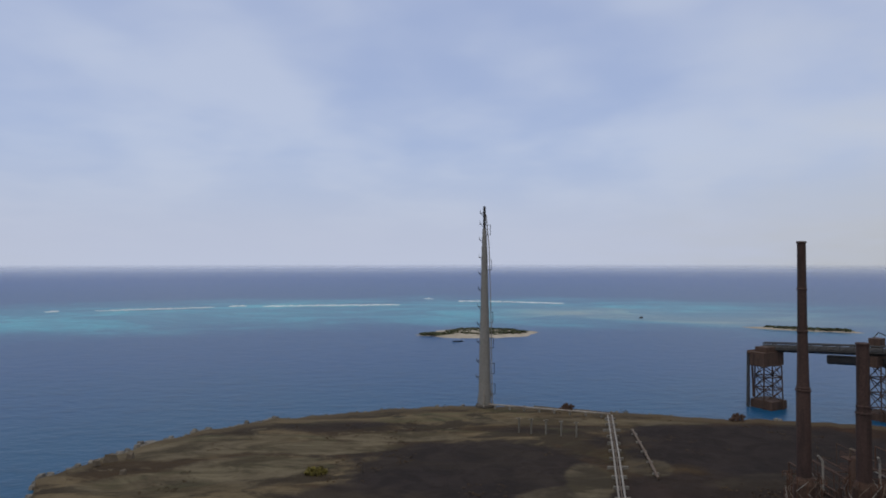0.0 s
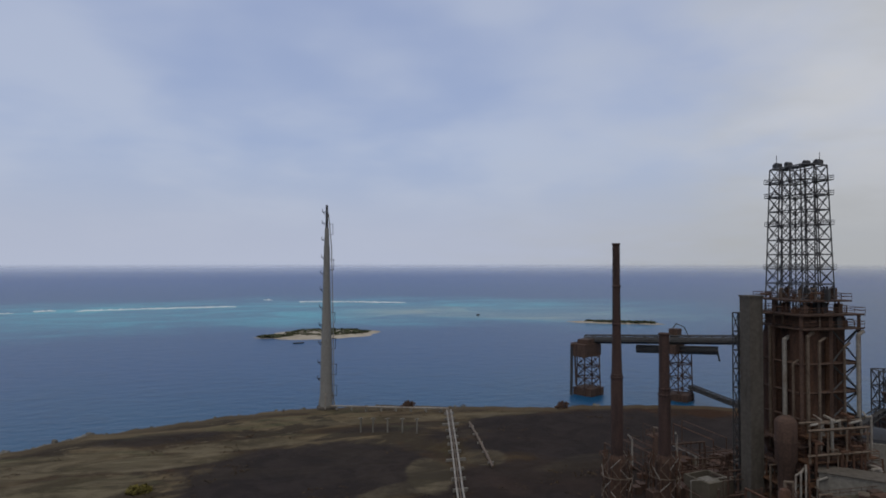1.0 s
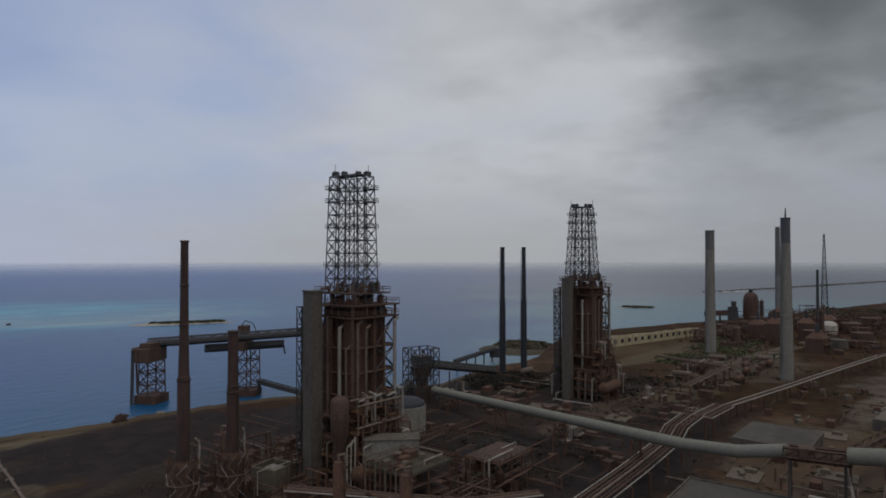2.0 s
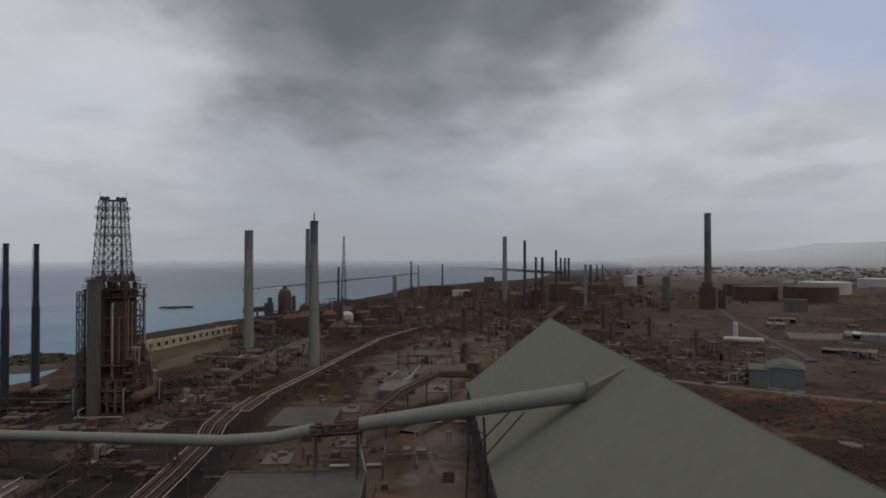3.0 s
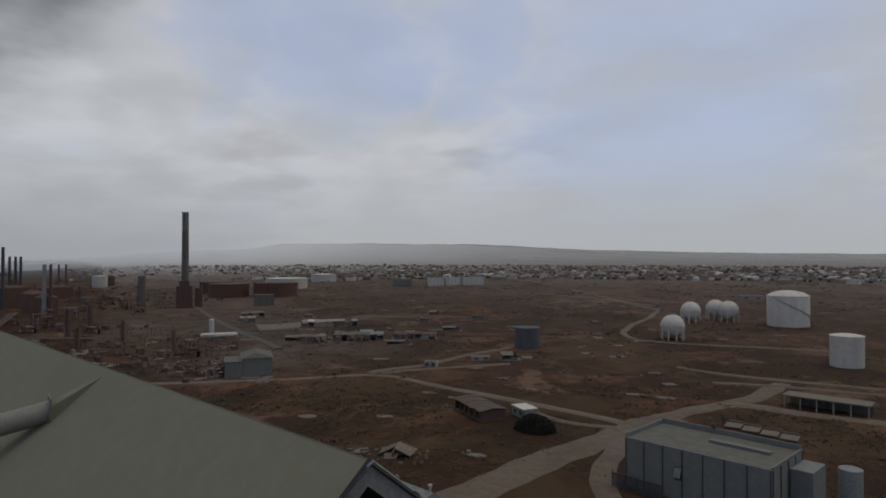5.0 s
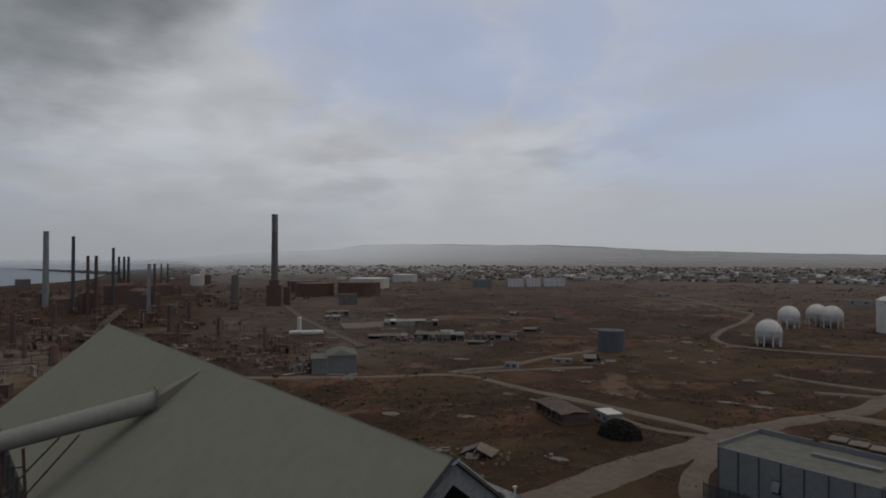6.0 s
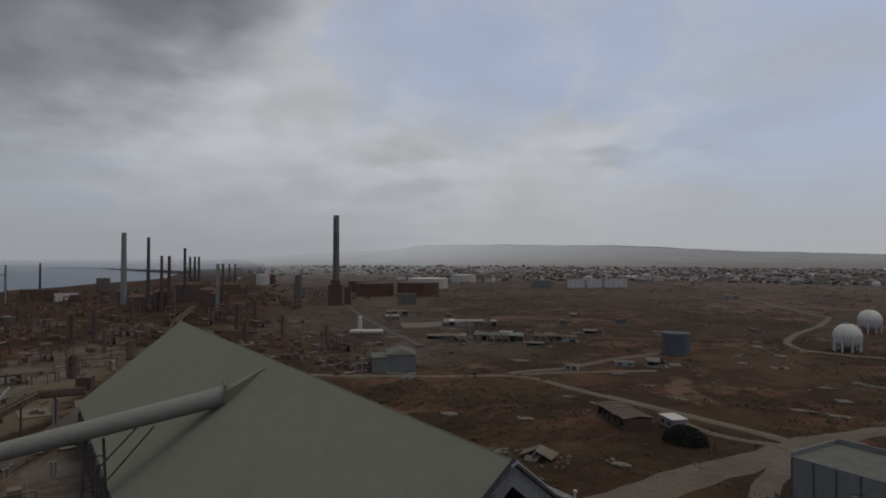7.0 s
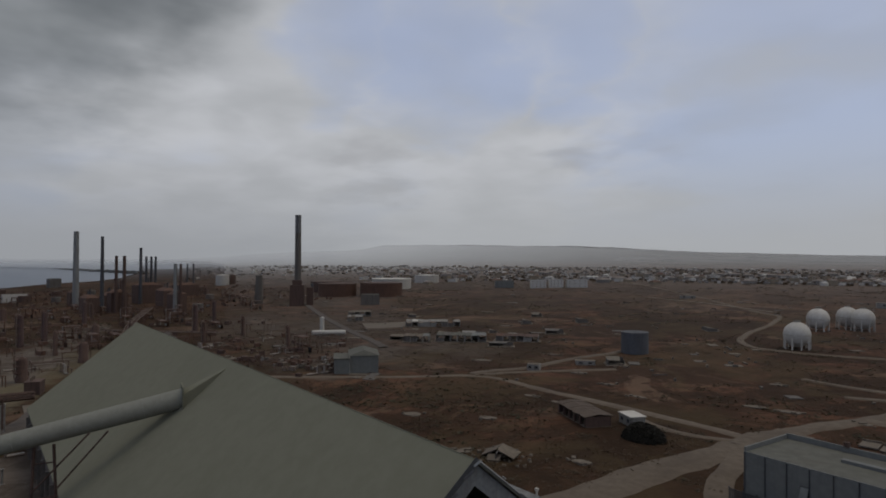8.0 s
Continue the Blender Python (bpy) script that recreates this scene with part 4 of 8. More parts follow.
        for _ in range(7):
            x, y, s_ = q.uniform(x0 + 0.8, x1 - 0.8), q.uniform(y0 + 0.6, y1 - 0.6), q.uniform(0.6, 1.3)
            part("machine", Geo().box((x, y, z + 0.12 + s_ * 0.6), (s_ * 1.4, s_, s_ * 1.2)).tube((x, y, z + s_), (x, y, z + s_ * 2.2), s_ * 0.3, None, 8), q.choice((rust, rust_dark, pipe_brown, dark_steel)), t)
        for _ in range(5):
            x, h_ = q.uniform(x0, x1), q.uniform(1.5, 3.4)
            part("header_pipe", Geo().pipe([(x, y0 - 0.4, z - 3.6), (x, y0 - 0.4, z + h_), (x + q.uniform(-2.5, 2.5), y0 - 0.4, z + h_), (x + 0.5, y1, z + h_ + 0.3)], q.choice((0.12, 0.18, 0.25)), 6), q.choice((pipe_brown, pipe_pale, rust)), t)
    for x in (-7.6, -3.8, 0, 3.8, 7.4):
        part("low_column", Geo().beam((x, -10.8, -0.2), (x, -10.0, 11.0), 0.3), rust, t)
    part("knockout_drum", Geo().drum((-9.0, -11.5, 4.2), (1.5, -11.5, 4.2), 1.6).box((-7, -11.5, 1.3), (0.6, 2.4, 2.8)).box((0, -11.5, 1.3), (0.6, 2.4, 2.8)), rust, t, "rusty horizontal drum")
    return t


coker((93.2, 96.0, 0), -2.2, 0.83, True)
coker((195.6, 90.8, 0), -2.2, 0.68, False)

# ---- furnace stacks beside the first coker ----
RIBS = [(0.0, 1.15), (0.37, 1.12), (0.38, 1.0), (0.62, 0.78), (0.8, 0.72), (1.0, 0.68)]


def furnace(place, top, rz, bands):
    t = thing("furnace", "rusty furnace on splayed legs with a tall dark stack", "furnace", place, rz, "furnaces")
    part("firebox", Geo().lathe([(1.5, 0.4), (1.7, 0.8), (1.7, 7.4), (1.2, 8.6)], 18), rust_dark, t)
    part("chimney", Geo().lathe([(r, 8.4 + (top - 8.4) * s) for s, r in bands], 18), stack_rust, t, "dark purple-brown rusted stack", True)
    for s, r in bands[1:]:
        z = 8.4 + (top - 8.4) * s
        part("flange", Geo().lathe([(r + 0.02, z - 0.2), (r + 0.12, z - 0.1), (r + 0.12, z + 0.1), (r + 0.02, z + 0.2)], 18), stack_rust, t)
    q = random.Random(int(top))
    for i in range(10):
        a = 2 * math.pi * i / 10
        c, s = math.cos(a), math.sin(a)
        part("leg", Geo().beam((c * 2.7, s * 2.7, -0.2), (c * 2.5, s * 2.5, 9.0), 0.16), rust, t)
        d, e = math.cos(a + 0.63), math.sin(a + 0.63)
        for k in range(4):
            z0, z1 = 0.4 + k * 2.1, 2.4 + k * 2.1 + q.uniform(-0.2, 0.2)
            a0, a1 = ((c, s), (d, e)) if k % 2 else ((d, e), (c, s))
            part("coil_pipe", Geo().tube((a0[0] * 2.85, a0[1] * 2.85, z0), (a1[0] * 2.85, a1[1] * 2.85, z1), 0.065, None, 5), pipe_brown if (i + k) % 3 else pipe_pale, t)
    part("ring_main", Geo().pipe([(math.cos(i * math.pi / 6) * 3.7, math.sin(i * math.pi / 6) * 3.7, 4.8) for i in range(13)], 0.1, 6), pipe_brown, t).scale = (0.78, 0.78, 1.0)
    part("steam_vent", Geo().pipe([(2.2, -1.6, 7), (2.2, -1.6, 11.6), (1.4, -1.6, 12.6)], 0.18, 8), pipe_pale, t, "pale vent pipe with a bend")
    part("walkway", railing(Geo(), -2.4, 2.4, -2.4, 2.4, 7.6), rust, t)
    return t


furnace((61.3, 106.4, 0), 48.3, 0, RIBS)
furnace((69.9, 104.0, 0), 31.3, 40, [(0.0, 1.15), (0.5, 1.12), (0.55, 1.0), (1.0, 0.95)])
for x, y in ((214.5, 134.2), (221.1, 128.2)):
    stack((x, y, -0.1), 50.0, [(0, 1.25), (0.55, 1.15), (0.58, 0.98), (0.75, 0.88), (1.0, 0.8)], navy_steel, "blue-black steel stack of a paired furnace", None, "chimney_stack", True, "paired dark stacks")

# ---- stacks along the coast and inland ----
stack((316.1, 80.4, -0.1), 58.9, [(0, 2.5), (0.3, 2.35), (0.84, 2.0), (1.0, 2.0)], concrete, "grey concrete chimney with a dark top", soot_steel)
stack((479, 77.7, -0.1), 67.2, [(0, 2.0), (0.5, 1.7), (1.0, 1.4)], grey_steel, "slender grey chimney with a dark tip", soot_steel)
g_stack = stack((263, 40, -0.1), 60.6, [(0, 2.4), (0.4, 2.1), (0.84, 1.6), (1.0, 1.6)], concrete, "tapering grey chimney with a blackened tip and thin mast", derrick_steel)
part("mast", Geo().tube((0, 0, 60), (0, 0, 64.2), 0.35, 0.2), dark_steel, g_stack)
for x, y, h, r, m, lab in ((480, 54.5, 38, 0.9, dark_steel, "thin dark steel stack in the plant"), (728, 17.6, 23.5, 2.6, grey_steel, "stout grey refinery column by the shore"), (724, -1.5, 41, 1.0, dark_steel, "thin dark steel stack in the plant"),
                           (722, -10, 36.5, 1.0, grey_steel, "thin grey steel stack in the plant"), (841, -44, 37, 1.2, dark_steel, "thin dark steel stack in the plant"), (637, -97.7, 67, 2.5, grey_steel, "tall pale concrete chimney"),
                           (600, -111.6, 62, 1.5, dark_steel, "tall dark chimney in the plant"), (541.5, -110.5, 45.5, 1.25, rust_dark, "dark rusted furnace stack in a pair"), (540.4, -116, 45.5, 1.4, rust_dark, "dark rusted furnace stack in a pair"),
                           (626, -148.5, 53, 1.4, dark_steel, "dark steel stack in a row"), (639, -156.5, 45, 1.2, dark_steel, "dark steel stack in a row"), (638, -160.7, 45, 1.2, dark_steel, "dark steel stack in a row"),
                           (637, -164.3, 45, 1.2, dark_steel, "dark steel stack in a row"), (521, -149, 39.2, 1.5, grey_steel, "grey steel process column in the plant"), (519, -152.5, 39.0, 1.1, rust_dark, "dark rusted process column in the plant"), (690, -203.6, 37.5, 1.0, dark_steel, "thin dark steel stack in the plant"),
                           (705, -214.7, 37.2, 1.0, dark_steel, "thin dark steel stack in the plant"), (719, -225.7, 37.0, 1.0, dark_steel, "thin dark steel stack in the plant"), (554, -232.7, 28, 3.6, dark_concrete, "dark stubby process tower")):
    z = ground(x, y)
    stack((x, y, z - 0.1), h - z, [(0, r * 1.12), (0.45, r), (1.0, r * 0.85)], m, lab, None, "chimney_stack", False)
stack(on_ground(511.9, -250.8), 80.2, [(0, 3.6), (0.35, 3.0), (0.8, 2.7), (1.0, 2.65)], dark_concrete, "tallest grey chimney rising from a dark boiler block", soot_steel)


# ---- the boiler block under the tallest chimney ----
boiler = thing("boiler_house", "dark rusty boiler block round the tallest chimney", "boiler house", on_ground(510, -249.5), -30)
part("block", Geo().box((0, 0, 9), (17, 12, 18.4)), rust_dark, boiler)
part("upper_block", Geo().box((-1, 0, 20), (10, 8, 5)), rust_dark, boiler)
part("side_duct", Geo().box((0, -11, 8), (5, 6, 16)), rust_dark, boiler)
part("side_stack", Geo().tube((7, -12.5, 0), (7, -12.5, 19), 1.2, None, 10), dark_steel, boiler)


# ---- loaders on the pier ----
def truss(parent, p, q, depth, width, mat, bays):
    p, q = Vector(p), Vector(q)
    d = (q - p).normalized()
    s = Vector((-d.y, d.x, 0)).normalized() * width / 2
    h = Vector((0, 0, depth))
    for k in (s, -s):
        for o in (Vector(), h):
            part("chord", Geo().beam(p + k + o, q + k + o, 0.3), mat, parent)
    for i in range(bays):
        a, b = p.lerp(q, i / bays), p.lerp(q, (i + 1) / bays)
        for k in (s, -s):
            part("post", Geo().beam(a + k, a + k + h, 0.16), mat, parent)
            part("diagonal", Geo().beam(a + k, b + k + h, 0.16), mat, parent)
    part("deck", Geo().tube(p + Vector((0, 0, 0.3)), q + Vector((0, 0, 0.3)), width * 0.5, None, 4), mat, parent)


def tower4(parent, c, w, z0, z1, bays, mat, size=0.35):
    lattice(parent, c[0] - w / 2, c[0] + w / 2, c[1] - w / 2, c[1] + w / 2, z0, z1, 0.92, bays, mat, 1, 1, size)


loader = thing("ship_loader", "dark rusted ship loader on lattice legs standing in the sea", "ship loader", (0, 0, 0), 0, "pier loaders")
cx, cy = bearing(-27.5, 230).xy
tower4(loader, (cx, cy), 6.2, SEA - 1.5, 11.5, 4, rust_dark)
part("footing", Geo().box((cx, cy, SEA + 1.0), (7.6, 7.6, 3.4), 28), rust_dark, loader)
hx, hy = bearing(-27.4, 229).xy
part("machinery_house", Geo().box((hx, hy, 13.6), (10, 5, 4.4), 28).box((hx, hy, 16.6), (6, 4, 1.6), 28), rust_dark, loader)
lx, ly = bearing(-26.0, 228).xy
part("spout_leg", Geo().beam((lx, ly, SEA - 1), (lx + 0.3, ly, 15.5), 0.8), dark_steel, loader)
part("spout_chute", Geo().beam((lx + 1.6, ly - 0.5, 1), (lx + 1.2, ly - 0.5, 13), 0.5), rust_dark, loader)
part("spout_arm", Geo().beam((lx, ly, 15.2), (hx, hy, 16.0), 1.2), rust_dark, loader)
truss(loader, bearing(-27.2, 231, 16.4), bearing(-41.5, 226, 19.0), 2.0, 2.4, dark_steel, 16)

loader2 = thing("ship_loader", "dark rusted ship loader with a level boom over the sea", "ship loader", (0, 0, 0), 0, "pier loaders")
cx, cy = bearing(-35.2, 230).xy
tower4(loader2, (cx, cy), 5.6, SEA - 1.5, 14.5, 4, rust_dark)
part("footing", Geo().box((cx, cy, SEA + 0.8), (7, 7, 2.8), 35), rust_dark, loader2)
hx, hy = bearing(-34.6, 229).xy
part("machinery_house", Geo().box((hx, hy, 15.2), (9, 5, 3.0), 35), rust_dark, loader2)
part("cab", Geo().box((hx + 1, hy, 20.6), (4, 3, 2.6), 35).box((hx + 1, hy, 18.0), (2.4, 2.4, 3.0), 35), rust_dark, loader2)
truss(loader2, bearing(-31.6, 229, 13.9), bearing(-38.2, 229, 14.5), 1.7, 2.2, dark_steel, 10)
part("hook_chute", Geo().beam(bearing(-38.1, 229, 15.5), bearing(-38.3, 229, 11.5), 0.5), dark_steel, loader2)
part("mast_stay", Geo().pipe([(hx, hy, 22), (hx + 1.5, hy, 23.6), (hx + 4, hy - 1, 22.4), (hx + 5, hy - 2, 19)], 0.16, 6), dark_steel, loader2)
truss(loader2, bearing(-36.0, 229, 1.8), bearing(-40.2, 214, -0.6), 1.2, 1.8, dark_steel, 8)

# transfer tower where the tube starts
transfer = thing("transfer_tower", "open dark steel transfer tower with conveyors leaving it", "conveyor tower", (153.5, 126.6, 0), -20)
lattice(transfer, -4.6, 4.6, -3.6, 3.6, -0.2, 16.8, 1.0, 4, dark_steel, 3, 2, 0.28)
part("hopper", Geo().add([(-3, -2.4, 11), (3, -2.4, 11), (3, 2.4, 11), (-3, 2.4, 11), (-0.8, -0.8, 4), (0.8, -0.8, 4), (0.8, 0.8, 4), (-0.8, 0.8, 4)],
                         [(0, 1, 2, 3), (7, 6, 5, 4), (0, 4, 5, 1), (1, 5, 6, 2), (2, 6, 7, 3), (3, 7, 4, 0)]), rust_dark, transfer)
part("drive_house", Geo().box((0.4, 0, 12.8), (5, 4.2, 3.2)), dark_steel, transfer)
part("lower_house", Geo().box((-0.5, 0.3, 2.4), (7, 5.5, 4.8)), rust_dark, transfer)
coal_conv = thing("conveyor_bridge", "dark trussed conveyor bridge running down to the yard", "conveyor", (0, 0, 0), 0, "yard conveyors")
truss(coal_conv, (158, 126, 10.5), (190, 122, 4.5), 1.8, 2.4, dark_steel, 11)
for x in (166, 176, 186):
    part("leg", Geo().beam((x, 125.4 - (x - 160) * 0.12, -0.2), (x, 125.4 - (x - 160) * 0.12, 9 - (x - 158) * 0.16), 0.4), dark_steel, coal_conv)
coal_conv2 = thing("conveyor_bridge", "low dark conveyor bridge leading to the first coker", "conveyor", (0, 0, 0), 0, "yard conveyors")
truss(coal_conv2, (150, 128, 6.0), (128, 118, 4.5), 1.4, 2.0, dark_steel, 7)
for k in (0.25, 0.8):
    part("leg", Geo().beam((150 - 22 * k, 128 - 10 * k, -0.2), (150 - 22 * k, 128 - 10 * k, 5.2), 0.4), dark_steel, coal_conv2)
jetty = thing("loading_jetty", "dark raised jetty with a small house at its end", "jetty", (0, 0, 0))
truss(jetty, bearing(-53.6, 262, 1.8), bearing(-57.2, 292, 3.0), 0.9, 2.0, dark_steel, 8)
for k in range(5):
    c = bearing(-53.8, 264).lerp(bearing(-57.0, 290), k / 4)
    part("support_post", Geo().beam((c.x, c.y, SEA - 1.5), (c.x, c.y, 2.3), 0.5), dark_steel, jetty)
c = bearing(-57.3, 293)
part("house", Geo().box((c.x, c.y, 1.6), (6, 5, 4.2), 30).box((c.x + 3.5, c.y - 2, 3.8), (5, 3, 1.2), 30), dark_steel, jetty)

# tank with a coke-dusted dome near the first coker, and the pale vessel and flat-roofed rack before it
tank0 = thing("storage_tank", "squat pale tank with a soot-blackened dome", "tank", (123.2, 107.0, 0))
part("shell", Geo().lathe([(5.4, -0.1), (5.4, 7.2), (5.2, 7.3)], 28), concrete, tank0, "", True)
part("dome", Geo().lathe([(5.3, 7.2), (5.0, 8.0), (3.8, 8.7), (1.8, 9.1), (0.1, 9.2)], 24), navy_steel, tank0, "soot-black dome", True)

pump = thing("concrete_house", "pale concrete house raised on rusty columns", "building", (91.6, 83.0, 0), -47.5)
part("wall", Geo().box((0, 0, 8.2), (10.4, 4.4, 3.5)), concrete, pump)
part("roof", Geo().box((0, 0, 10.05), (10.8, 4.8, 0.2)), dark_concrete, pump)
for x in (-4.8, -1.6, 1.6, 4.8):
    for y in (-1.9, 1.9):
        part("column", Geo().beam((x, y, -0.2), (x, y, 6.5), 0.35), rust, pump)
part("floor", Geo().box((0, 0, 6.4), (10.8, 5.4, 0.25)), rust_dark, pump)
part("drop_pipe", Geo().pipe([(-5.4, -2.4, 0), (-5.4, -2.4, 8.6), (-4.0, -2.4, 9.4)], 0.2, 8), pipe_pale, pump)
pit = thing("concrete_house", "small roofless concrete house with stained walls", "building", (78.6, 103.0, 0), 10)
for x, y, sx, sy in ((0, -2.9, 6.2, 0.4), (0, 2.9, 6.2, 0.4), (-2.9, 0, 0.4, 5.4), (2.9, 0, 0.4, 5.4)):
    part("wall", Geo().box((x, y, 1.95), (sx, sy, 4.3)), flat_roof, pit)
part("floor", Geo().box((0, 0, 0.1), (5.6, 5.4, 0.2)), slab_mat, pit)
part("inner_machine", Geo().box((0.6, 0.8, 1.8), (2.6, 2.4, 3.2)).drum((-1.4, -0.9, 3.2), (1.4, -0.9, 3.2), 0.6, 12), concrete, pit)


def flat_block(name, label, place, size, rz, mat, roof_mat, parapet=0.5, windows=0, category="building", group="", door=True):
    """A block with a parapet roof, window openings with frames and a door."""
    lx, ly, h = size
    t = thing(name, label, category, place, rz, group)
    part("wall", Geo().box((0, 0, h / 2 - 0.2), (lx, ly, h + 0.4)), mat, t)
    top_ = part("roof", Geo().box((0, 0, h + 0.06), (lx - 0.5, ly - 0.5, 0.1)), roof_mat, t)
    if parapet:
        for sx, sy, cx_, cy_ in ((lx, 0.25, 0, ly / 2 - 0.1), (lx, 0.25, 0, -ly / 2 + 0.1), (0.25, ly - 0.3, lx / 2 - 0.1, 0), (0.25, ly - 0.3, -lx / 2 + 0.1, 0)):
            part("parapet", Geo().box((cx_, cy_, h + parapet / 2), (sx, sy, parapet)), mat, top_)
    for k in range(windows):
        x = -lx / 2 + lx * (k + 0.5) / windows
        for s in (-1, 1):
            ww = min(1.6, lx / windows * 0.5)
            win = part("window", Geo().box((x, s * (ly / 2 + 0.02), h * 0.58), (ww, 0.1, h * 0.32)), opening, t)
            part("window_sill", Geo().box((x, s * (ly / 2 + 0.08), h * 0.42 - 0.08), (ww + 0.3, 0.26, 0.14)), slab_mat, win)
    if door:
        leaf = part("door", Geo().box((lx * 0.3, -ly / 2 - 0.03, 1.05), (1.1, 0.1, 2.1)), dark_steel, t)
        part("door_handle", Geo().box((lx * 0.3 + 0.4, -ly / 2 - 0.13, 1.0), (0.06, 0.1, 0.2)), grey_steel, leaf)
    return t


rack_roof = thing("process_deck", "flat green-grey deck roof on rusty columns with a railing", "deck", (86.5, 74.5, 0), -2)
deck_roof = part("roof", Geo().box((0, 0, 8.0), (12.5, 10.5, 0.4)), material("green_stained_deck", (0.05, 0.046, 0.033), (0.082, 0.073, 0.052), 0.95, 0, 1.0, 0.7, (0.028, 0.024, 0.02)), rack_roof)
rnd = random.Random(17)
for k in range(16):
    s_ = rnd.uniform(0.7, 1.8)
    part("roof_plant", Geo().box((rnd.uniform(-5, 5), rnd.uniform(-4, 4), 8.2 + s_ * 0.4), (s_ * 1.5, s_, s_ * 0.8), rnd.choice((0, 0, 45))), rnd.choice((rust, rust_dark, slab_mat, dark_steel)), rack_roof)
for k in range(6):
    x, y = rnd.uniform(-5, 1), rnd.uniform(-4, 3)
    part("roof_pipe", Geo().pipe([(x, y, 8.1), (x, y, 9.0), (x + rnd.uniform(2, 5), y, 9.0), (x + 4, y + 1.5, 8.2)], 0.14, 6), rnd.choice((pipe_brown, pipe_pale, rust)), rack_roof)
part("roof_rail", railing(Geo(), -6.1, 6.1, -5.1, 5.1, 8.2), rust_dark, deck_roof)
for x in (-6, 0, 6):
    for y in (-5, 0, 5):
        part("column", Geo().beam((x, y, -0.2), (x, y, 7.8), 0.35), rust, rack_roof)
for z in (3, 5.5):
    part("shelf", Geo().box((0, 0, z), (12, 10, 0.2)), rust_dark, rack_roof)
for i in range(8):
    part("drop_pipe", Geo().pipe([(-6.6, -4.6 + i * 1.25, 0), (-6.6, -4.6 + i * 1.25, 8.6 + (i % 3) * 0.5), (-4.4, -4.6 + i * 1.25, 8.6 + (i % 3) * 0.5)], 0.16, 6), pipe_brown if i % 2 else rust, rack_roof)


# ---- pipe racks ----
def pipe_rack(pts, width, z, lanes, label, group="", pale=0.1):
    t = thing("pipe_rack", label, "pipe rack", (0, 0, 0), 0, group)
    random.seed(int(pts[0][0]))
    offs = [(k + 0.5) / lanes - 0.5 for k in range(lanes)]
    segs = list(zip(pts, pts[1:]))
    for i, o in enumerate(offs):
        r = random.choice((0.13, 0.18, 0.24))
        line = []
        for j, p in enumerate(pts):
            a, b = Vector(pts[max(0, j - 1)][:2]), Vector(pts[min(len(pts) - 1, j + 1)][:2])
            d = (b - a).normalized()
            line.append((p[0] - d.y * o * width, p[1] + d.x * o * width, z + r + (p[2] if len(p) > 2 else 0)))
        part("pipe", Geo().pipe(line, r, 8), pipe_pale if pale and (i in (0, lanes - 1) or random.random() < pale) else (rust_dark if i % 3 else pipe_brown), t)
    for a, b in segs:
        a, b = Vector((a[0], a[1], a[2] if len(a) > 2 else 0)), Vector((b[0], b[1], b[2] if len(b) > 2 else 0))
        d = (b - a).normalized()
        s = Vector((-d.y, d.x, 0)).normalized() * width / 2
        n_ = max(1, int((b - a).length / 9))
        for k in range(n_):
            c = a.lerp(b, k / n_)
            part("cross_beam", Geo().beam(c + s + Vector((0, 0, z - 0.2)), c - s + Vector((0, 0, z - 0.2)), 0.3), rust, t)
            for q in (s, -s):
                e = c + q
                part("post", Geo().beam((e.x, e.y, ground(e.x, e.y) - 0.2), (e.x, e.y, z - 0.2 + c.z), 0.32), rust, t)
    return t


pipe_rack([(72, 44), (118, 44.2), (140, 44.8), (147, 45, 1.8), (160, 45.2, 1.8), (167, 45, 0), (184, 43.4)], 6.2, 4.6, 7, "elevated rack of pale and brown pipes crossing the yard")
pipe_rack([(184, 43.0), (220, 35), (269.5, 24.6), (318, 14), (361, -4)], 2.6, 4.4, 4, "narrow rack of thin pipes winding through the plant")
pipe_rack([(205, 60), (250, 58), (262, 88)], 3.0, 4.5, 5, "short rack of brown pipes by the chimney", "", 0)
pipe_rack([(70, 88), (84, 60), (95, 52)], 3.0, 5.0, 6, "rusty pipe rack beside the furnaces")
pipe_rack([(330, -70), (420, -95), (520, -130)], 5.0, 5.0, 7, "far pipe rack behind the storage shed", "", 0)
pipe_rack([(395, -60), (330, -120)], 4.0, 4.5, 6, "brown pipe rack by the plant road", "", 0)

# pipelines on the point
line_a = thing("pipeline", "pale twin pipeline on low sleepers across the point", "pipeline", (0, 0, 0), 0, "point pipelines")
for o in (-0.6, 0.0, 0.6):
    part("pipe", Geo().pipe([(48 + o, 180, 0.9), (40 + o, 145, 0.9), (33.4 + o, 117, 0.9), (26 + o, 84, 0.9)], 0.2 if o else 0.13, 8), pipe_pale if o else pipe_brown, line_a)
for k in range(16):
    y = 178 - k * 6
    x = 48 - (180 - y) * 0.229
    part("sleeper", Geo().box((x, y, 0.25), (4.6 if k % 5 == 2 else 3.0, 0.4, 0.8)), concrete, line_a)
line_b = thing("pipeline", "thin pale pipeline lying on the dark yard", "pipeline", (0, 0, 0), 0, "point pipelines")
part("pipe", Geo().pipe([(50.2, 166, 0.5), (47.5, 148, 0.5), (44.3, 129, 0.5)], 0.3, 8), pipe_brown, line_b)
for k in range(5):
    part("sleeper", Geo().box((49.8 - k * 1.2, 163 - k * 7.6, 0.1), (1.4, 0.4, 0.6)), concrete, line_b)
line_c = thing("pipeline", "pale pipe along the shore to the flare", "pipeline", (0, 0, 0), 0, "point pipelines")
